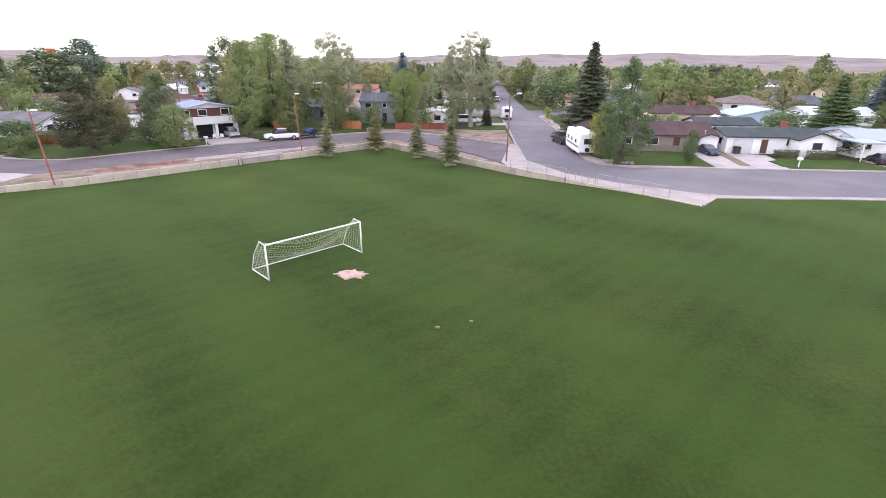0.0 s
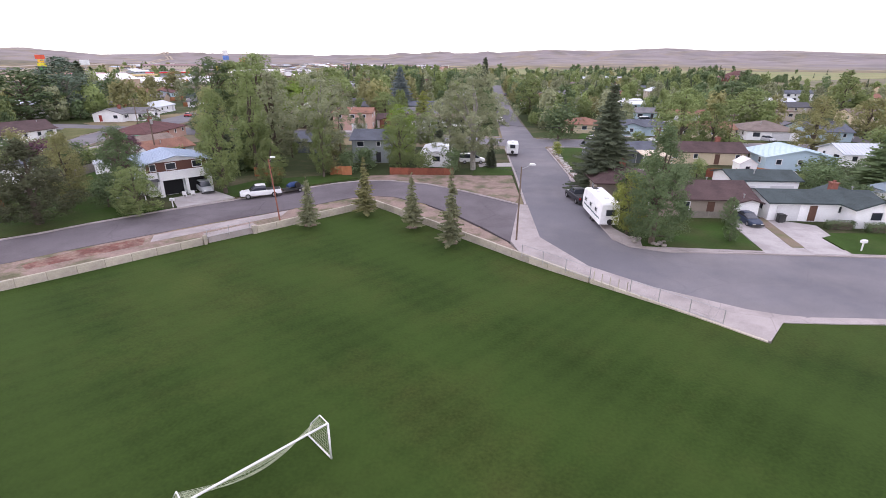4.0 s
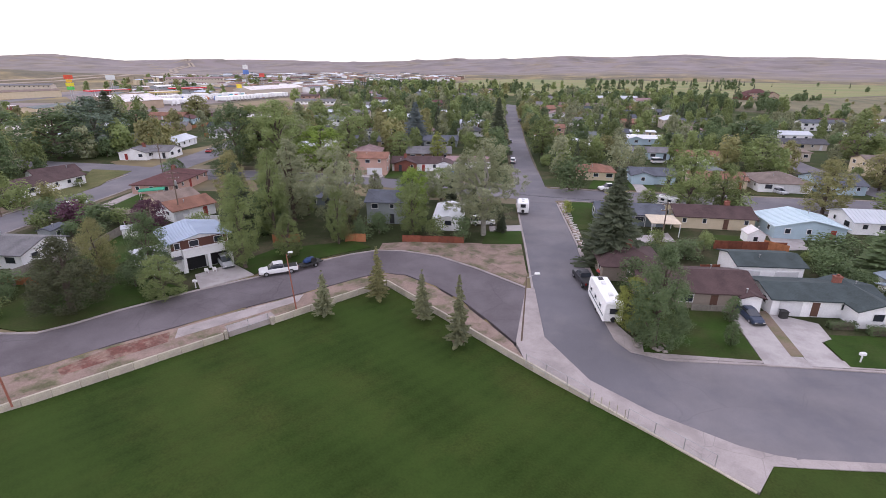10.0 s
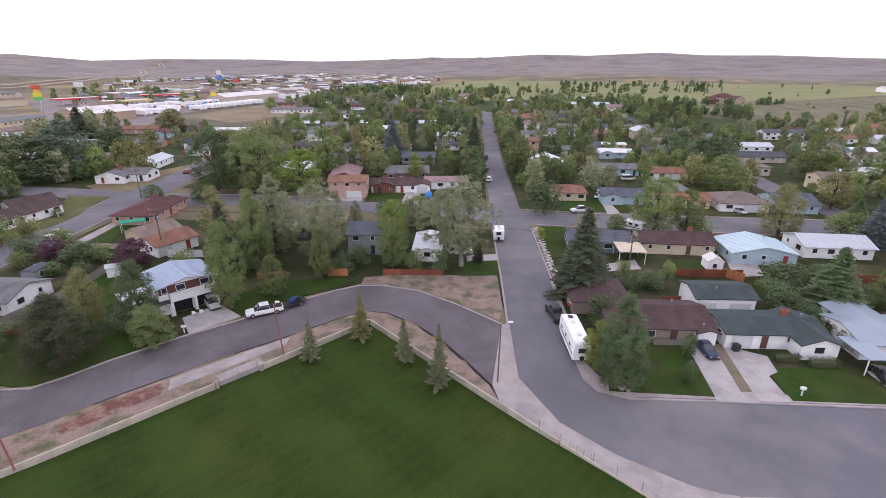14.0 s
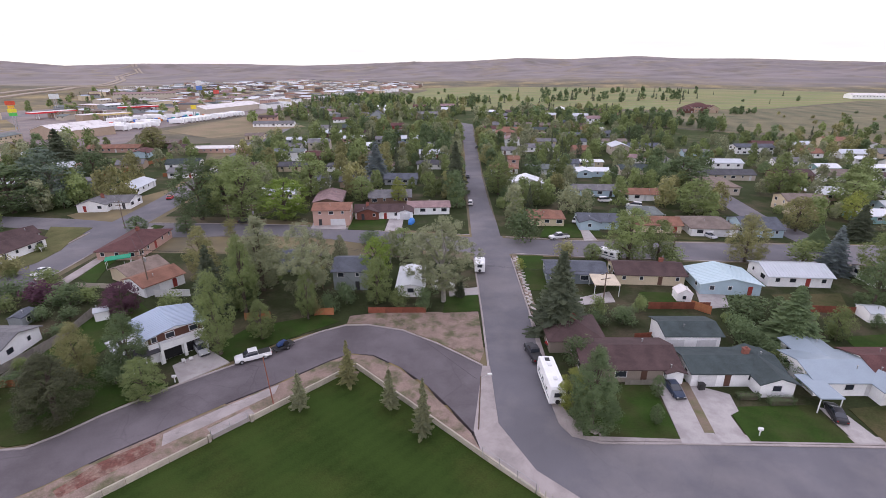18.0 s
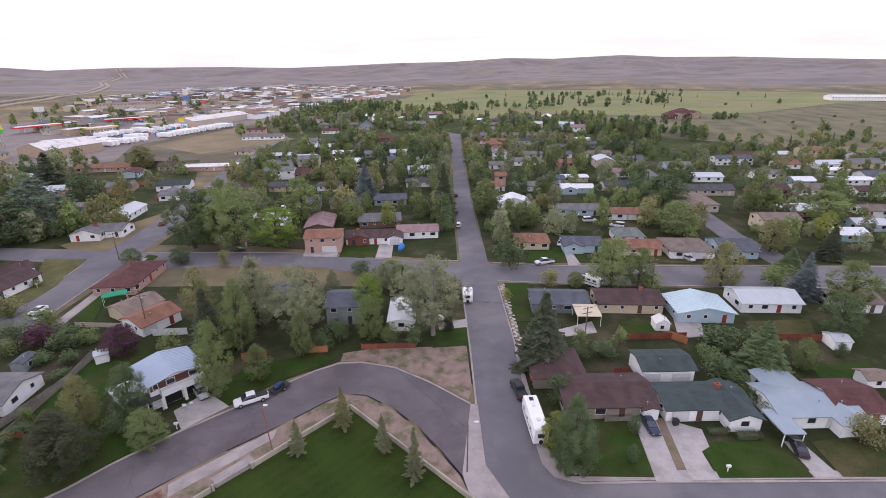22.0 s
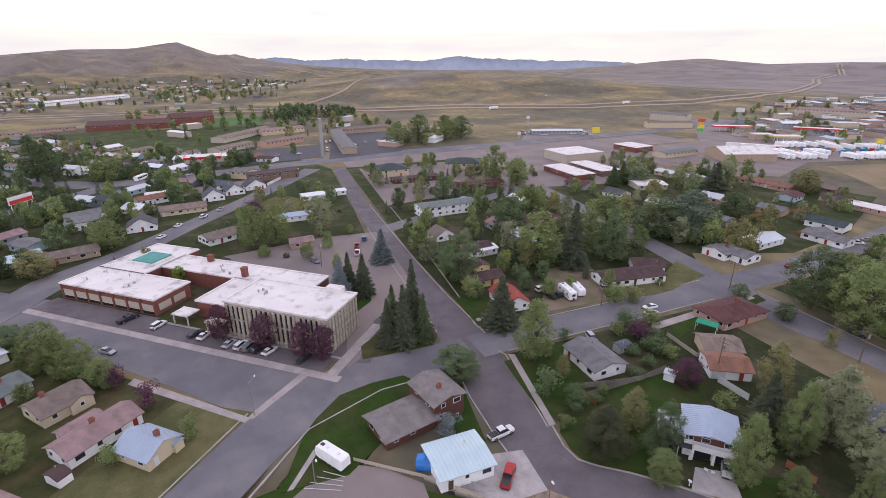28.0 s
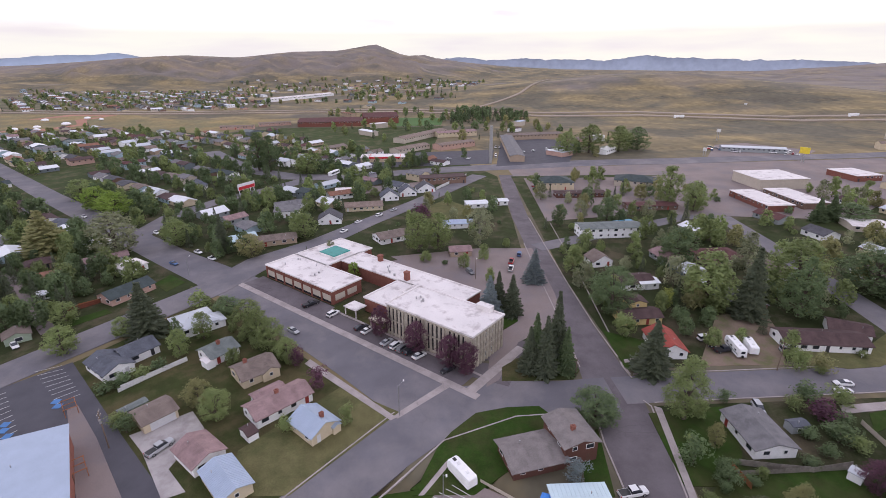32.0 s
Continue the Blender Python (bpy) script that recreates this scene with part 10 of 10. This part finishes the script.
small_thing("blue_tarpaulin", "bright blue tarpaulin over a parked boat", "tarpaulin", loft([(-2.2, .5, 0, .7, .2), (-1, .9, 0, 1.5, .4), (1, .9, 0, 1.4, .4), (2.2, .4, 0, .6, .2)]), M("blue_tarp", (.05, .22, .62), .5), -9.1, 159.7, 80)
small_thing("blue_tarpaulin", "bright blue tarpaulin awning at the mobile home", "tarpaulin", loft([(-1.6, 1.2, 0, 2.1, .3), (0, 1.3, 0, 2.5, .5), (1.6, 1.1, 0, 2.0, .3)]), M("blue_tarp", (.05, .22, .62), .5), -63.5, 33.4, 60)
small_thing("green_boat", "turquoise covered boat on the drive", "boat", loft([(-3, .3, .4, .8, .1), (-1.5, .8, .3, 1.1, .25), (1.5, .85, .3, 1.1, .25), (2.9, .7, .35, .95, .2)]), M("turquoise_tarp", (.12, .50, .42), .6), -58.6, 42.1, 90.4)
small_thing("boat_trailer", "bare metal boat trailer on the drive", "trailer", Shape().box(-2.5, -.8, .4, 2, -.7, .5).box(-2.5, .7, .4, 2, .8, .5).box(-2.5, -.8, .4, -2.4, .8, .5).box(-.5, -.8, .4, -.4, .8, .5).box(2, -.05, .4, 3.2, .05, .5), STEEL, -55.3, 40.1, 48.3)
awning = thing("green_awning", "green fabric awning over the brick house's terrace", "awning", -80.1, 123.3, 0.1, 30)
part("canopy", Shape().bevel_box(-2.8, -1.6, 2.4, 2.8, 1.6, 2.55, .05).mesh("canopy", M("green_fabric", (.02, .27, .15), .8)), awning)
for px in (-2.6, 2.6):
    for py in (-1.4, 1.4):
        part("post", Shape().box(px - .05, py - .05, 0, px + .05, py + .05, 2.4).mesh("post", TRIM), awning)
carport(57.3, 71.1, 3.5, 6, 0, 2.5, ROOFS["bluegrey"], "open carport with a pale roof beside the blue-roofed house")
house(-66.8, 96.5, 2.4, 2.5, 32.6, "small white playhouse in the back yard", "shed", name="shed", kind='gable', roof='palegrey', wall='white', h=2.1, wins=(0, 1), over=.15)
house(-81.2, 94.7, 4.1, 2.5, 95.3, "small dark garden shed", "shed", name="shed", kind='gable', roof='slate', wall='grey', h=2.1, wins=(0,), over=.15)


# ---------------------------------------------------------------- the truck stop
SEMI = Shape().bevel_box(-7, -1.3, 1.1, 7, 1.3, 4.1, .08).box(-6.8, -1.2, .5, -4.2, 1.2, 1.1).box(4.6, -.5, 0, 4.9, .5, 1.1)
for k in (-6.2, -4.9):
    SEMI.tube((k, -1.25, .5), (k, 1.25, .5), .5, None, 10)
SEMI_MESH = SEMI.mesh("semi_trailer", WALLS["white"])
semi_rng = random.Random(8)
for a, b, n, turn in (((-250, 386), (-232, 432), 12, 0), ((-228, 436), (-203, 512), 20, 0), ((-300, 402), (-270, 425), 7, 70), ((-330, 560), (-300, 600), 8, 40), ((-262, 470), (-240, 520), 9, 0), ((-266, 392), (-246, 440), 11, 0), ((-285, 440), (-268, 490), 10, 0)):
    for k in range(n):
        if semi_rng.random() < .3:
            continue
        f = (k + .5) / n
        ob = new("semi_trailer", SEMI_MESH)
        ob.matrix_basis = pose(a[0] + (b[0] - a[0]) * f, a[1] + (b[1] - a[1]) * f, 0.07, 0, 0, -18 + turn + semi_rng.uniform(-2, 2))
        tagged(ob, "white box semi trailer parked in a row", "semi trailer", "semi trailers at the truck stop")


CAB = Shape().bevel_box(-1.4, -1.2, .6, 1.2, 1.2, 3.4, .2).bevel_box(1.0, -1.1, .6, 2.6, 1.1, 1.9, .2).box(-3.2, -.5, .6, -1.4, .5, 1.0)
for k in (-2.6, 1.8):
    CAB.tube((k, -1.2, .5), (k, 1.2, .5), .5, None, 10)
CAB_MESH = CAB.mesh("truck_cab", CAR)
for k in range(30):
    ob = new("truck_cab", CAB_MESH)
    f = k / 29
    ob.matrix_basis = pose(-268 + 62 * f + semi_rng.uniform(-26, 4), 392 + 120 * f + semi_rng.uniform(-16, 16), 0.07, 0, 0, -18 + semi_rng.choice((0, 0, 72, 162)))
    word, rgb = semi_rng.choice([("red", (.45, .04, .04)), ("blue", (.05, .14, .42)), ("teal", (.05, .32, .34)), ("white", (.7, .7, .7)), ("black", (.04, .04, .05)), ("orange", (.6, .2, .04))])
    ob.color = (*rgb, 1)
    tagged(ob, word + " truck tractor parked at the truck stop", "truck", "trucks at the truck stop")


def tall_sign(x, y, h, boards, label):
    """Advertising sign on a steel mast; boards: (width, bottom, top, colour)."""
    root = thing("roadside_sign", label, "sign", x, y, 0.05, 40)
    part("mast", Shape().tube((-.8, 0, 0), (-.8, 0, h), .3, .25, 8).tube((.8, 0, 0), (.8, 0, h), .3, .25, 8).mesh("mast", STEEL), root)
    for w, z0, z1, rgb in boards:
        part("board", Shape().bevel_box(-w / 2, -.4, z0, w / 2, .4, z1, .12).mesh("board", M("sign_%d_%d_%d" % tuple(int(c * 99) for c in rgb), rgb, .5)), root)


tall_sign(-327.2, 393.6, 22, [(6, 19, 22, (.62, .10, .05)), (4, 16.5, 18.7, (.75, .42, .05)), (5.5, 13.6, 16.2, (.70, .62, .05)), (5, 11, 13.3, (.10, .50, .10))], "tall mast sign with red, yellow and green boards")
tall_sign(-226.9, 470.6, 13, [(4.5, 9.6, 13, (.78, .60, .06))], "yellow square sign on two masts")
tall_sign(-380, 321, 12, [(7, 7, 12, (.78, .60, .06))], "yellow sign on masts beside the highway")
tall_sign(-727.3, 684.1, 12, [(14, 6, 11, (.55, .08, .08))], "red roadside billboard on the prairie")
tall_sign(-772.3, 521.5, 14, [(4, 11, 14, (.70, .70, .68))], "white sign on a tall mast")
tall_sign(-494.6, 316.5, 12, [(4, 9, 12, (.70, .70, .68))], "white sign on a tall mast")
tall_sign(-414, 258, 7, [(3, 4, 7, (.72, .72, .70))], "white square sign beside the highway")
for x, y, rz in ((-691, 375.1, 87.8), (-648.8, 592.6, 92.2)):
    ob = new("semi_trailer", SEMI_MESH)
    ob.matrix_basis = pose(x, y, land_z(x, y) + .3, 0, 0, rz)
    tagged(ob, "white box semi trailer on the highway", "semi trailer", "semi trailers at the truck stop")



def shelter(x, y, w):
    """A white fabric dome on short legs."""
    root = thing("field_shelter", "white domed fabric shelter on the dry field", "shelter", x, y, 0.1, 0, "white shelters on the field")
    s, n = Shape(), 12
    rows = [(w / 2 * math.cos(a), 1.6 + w * .28 * math.sin(a)) for a in (0, .4, .8, 1.2)]
    vs = [(r * math.cos(2 * math.pi * i / n), r * math.sin(2 * math.pi * i / n), z) for r, z in rows for i in range(n)]
    fs = [(k * n + i, k * n + (i + 1) % n, (k + 1) * n + (i + 1) % n, (k + 1) * n + i) for k in range(3) for i in range(n)] + [tuple(range(3 * n, 4 * n)), tuple(range(n))[::-1]]
    part("canopy", s.add(vs, fs).mesh("canopy", WALLS["white"], True), root)
    for k in range(4):
        a = math.pi / 4 + k * math.pi / 2
        part("leg", Shape().tube((math.cos(a) * w * .42, math.sin(a) * w * .42, 0), (math.cos(a) * w * .42, math.sin(a) * w * .42, 1.7), .12, None, 5).mesh("leg", STEEL), root)


for x, y, w in ((-741.6, -524.2, 10), (-690.3, -461.2, 12), (-766, -480, 9), (-634, -460, 8), (-637, -489, 10), (-748.6, -449.7, 7), (-660, -478, 9)):
    shelter(x, y, w)


def fuel_canopy(x, y, L, D, rz, mat, label):
    """A flat roof on pillars over the pumps."""
    root = thing("fuel_canopy", label, "canopy", x, y, 0.07, rz)
    part("roof", Shape().bevel_box(-L / 2, -D / 2, 5.0, L / 2, D / 2, 6.3, .1).mesh("roof", mat), root)
    part("roof_top", Shape().box(-L / 2 + .4, -D / 2 + .4, 6.3, L / 2 - .4, D / 2 - .4, 6.36).mesh("roof_top", MEMBRANE), root)
    for k in range(3):
        for py in (-D / 4, D / 4):
            px = -L / 2 + L * (k + .5) / 3
            part("pillar", Shape().bevel_box(px - .3, py - .3, 0, px + .3, py + .3, 5.0, .05).mesh("pillar", TRIM), root)


fuel_canopy(-372, 490, 38, 12, 60, RED_PAINT, "red-edged fuel canopy at the truck stop")
fuel_canopy(-322, 551, 44, 10, 38, RED_PAINT, "red-edged fuel canopy at the truck stop")
fuel_canopy(-300, 470, 24, 12, 60, WALLS["yellow"], "yellow-edged fuel canopy at the truck stop")
tall_sign(-300, 640, 30, [(7, 18, 23, (.12, .22, .52)), (6, 24, 29, (.70, .70, .68))], "tall mast sign with blue and white boards")
tall_sign(-262, 600, 20, [(6, 16, 20, (.62, .10, .08))], "red square sign on two masts")
tall_sign(-420, 560, 18, [(9, 13, 18, (.68, .70, .68))], "broad white hoarding on two masts")
lot_rng = random.Random(17)
for k in range(40):
    f, w = lot_rng.random(), lot_rng.uniform(-14, 10)
    x, y = -448 + 26 * f - w * .9, 278 + 66 * f + w * .34
    kind, colour = lot_rng.choice(['sedan', 'suv', 'pickup', 'van']), lot_rng.choice(['white', 'silver', 'blue', 'white', 'red', 'grey'])
    vehicle(kind, colour, x, y, 55 + lot_rng.choice((0, 90)), colour + " vehicle for sale on the dealer's lot", 0.08, True)

# kerbs and footways of the avenue
kerb([(-234.4, 77), (-176.4, 72.7), (-125.1, 67.8), (-108.2, 65), (-102.4, 65.5)])
kerb([(-93.1, 64.6), (-90.9, 65.6), (-76.3, 62.9), (-64, 60.6)])
slab("pavement", [(-90.8, 66.2), (-89.9, 67.7), (-63.8, 62.5), (-63.9, 61)], 0.14, CONCRETE, "narrow concrete footway beside the avenue kerb", "pavement")
slab("pavement", [(-109.2, 66.3), (-110.2, 74.8), (-111.8, 75.6), (-110.8, 66.6)], 0.14, CONCRETE, "concrete garden path to the red-roofed house", "pavement")
# the brick end of the hall and its timber pens
def timber_pen(x, y, rz, label):
    """An open frame of posts and rails with a low bench."""
    root = thing("timber_pen", label, "timber frame", x, y, 0.1, rz)
    for px in (-2.2, 0, 2.2):
        for py in (-1.3, 1.3):
            part("post", Shape().bevel_box(px - .07, py - .07, 0, px + .07, py + .07, 2.1, .015).mesh("post", FENCE_ORANGE), root)
    for py in (-1.3, 1.3):
        for z in (1.0, 2.0):
            part("rail", Shape().bevel_box(-2.3, py - .05, z, 2.3, py + .05, z + .14, .012).mesh("rail", FENCE_ORANGE), root)
    for px in (-2.2, 0, 2.2):
        part("rafter", Shape().bevel_box(px - .06, -1.5, 2.14, px + .06, 1.5, 2.28, .012).mesh("rafter", FENCE_ORANGE), root)
    return root


pen = Vector((-76.5, -60.9))
timber_pen(pen.x, pen.y, 40, "orange-brown timber frame pen beside the brick hall")
pen = Vector((-96.5, -75.4))
timber_pen(pen.x, pen.y, 40, "weathered timber frame at the edge of the parking lot")

slab("parking_lot", [(-373.4, -48.2), (-384.8, -8.6), (-392.6, 68.6), (-458.5, 80), (-447.7, -11.2), (-429.1, -49.2)], 0.02, LOT_ASPHALT, "dark asphalt lots of the roadside motels", "parking lot")
slab("parking_lot", [(-381.2, 70.6), (-395.9, 133.9), (-508.1, 177.3), (-535.8, 99.7)], 0.02, LOT_ASPHALT, "dark asphalt yard of the long motel rows", "parking lot")

# kerbs, yards and cars round the highway junction
kerb([(-206.5, -34.9), (-238.3, -14.2), (-271.8, 9.6), (-320, 40.4)])
kerb([(-217.2, -40), (-250, -18.7), (-284.2, 5.6), (-333.3, 36.9)])
board_fence([(-309.1, 20.6), (-348.8, 43.8)], 1.8, FENCE_WHITE, "tall white board fence along the street")
slab("gravel_yard", [(-296.4, -36), (-319, 9.7), (-331.9, 9.8), (-313.8, -42)], 0.16, GRAVEL, "gravel forecourt beside the highway")
slab("lawn", [(-251.8, 0.6), (-284.1, 25.7), (-259.5, 43.1), (-231.2, 25.7)], 0.12, DRY_LAWN, "dry plot between the cross street and the yards")
for kind, paint_name, x, y, rz in (('sedan', 'white', -442.1, 104.6, 142.9), ('suv', 'silver', -447.4, 115, 142.5), ('sedan', 'white', -458.7, 130.3, 142), ('pickup', 'white', -467.9, 82.9, 174.8),
                                   ('van', 'white', -427.1, 76.9, 175.1), ('sedan', 'white', -409.1, 20.2, 119.8), ('suv', 'silver', -413, 34.5, 119.7), ('sedan', 'white', -414.3, 51.6, 119.2), ('sedan', 'silver', -361.6, -25.8, 126.8),
                                   ('suv', 'white', -252.6, -12.4, 145), ('sedan', 'silver', -262.7, -5, 145), ('sedan', 'white', -226.9, -27.9, 144.5)):
    vehicle(kind, paint_name, x, y, rz, paint_name + " car parked near the motels", 0.2, True)
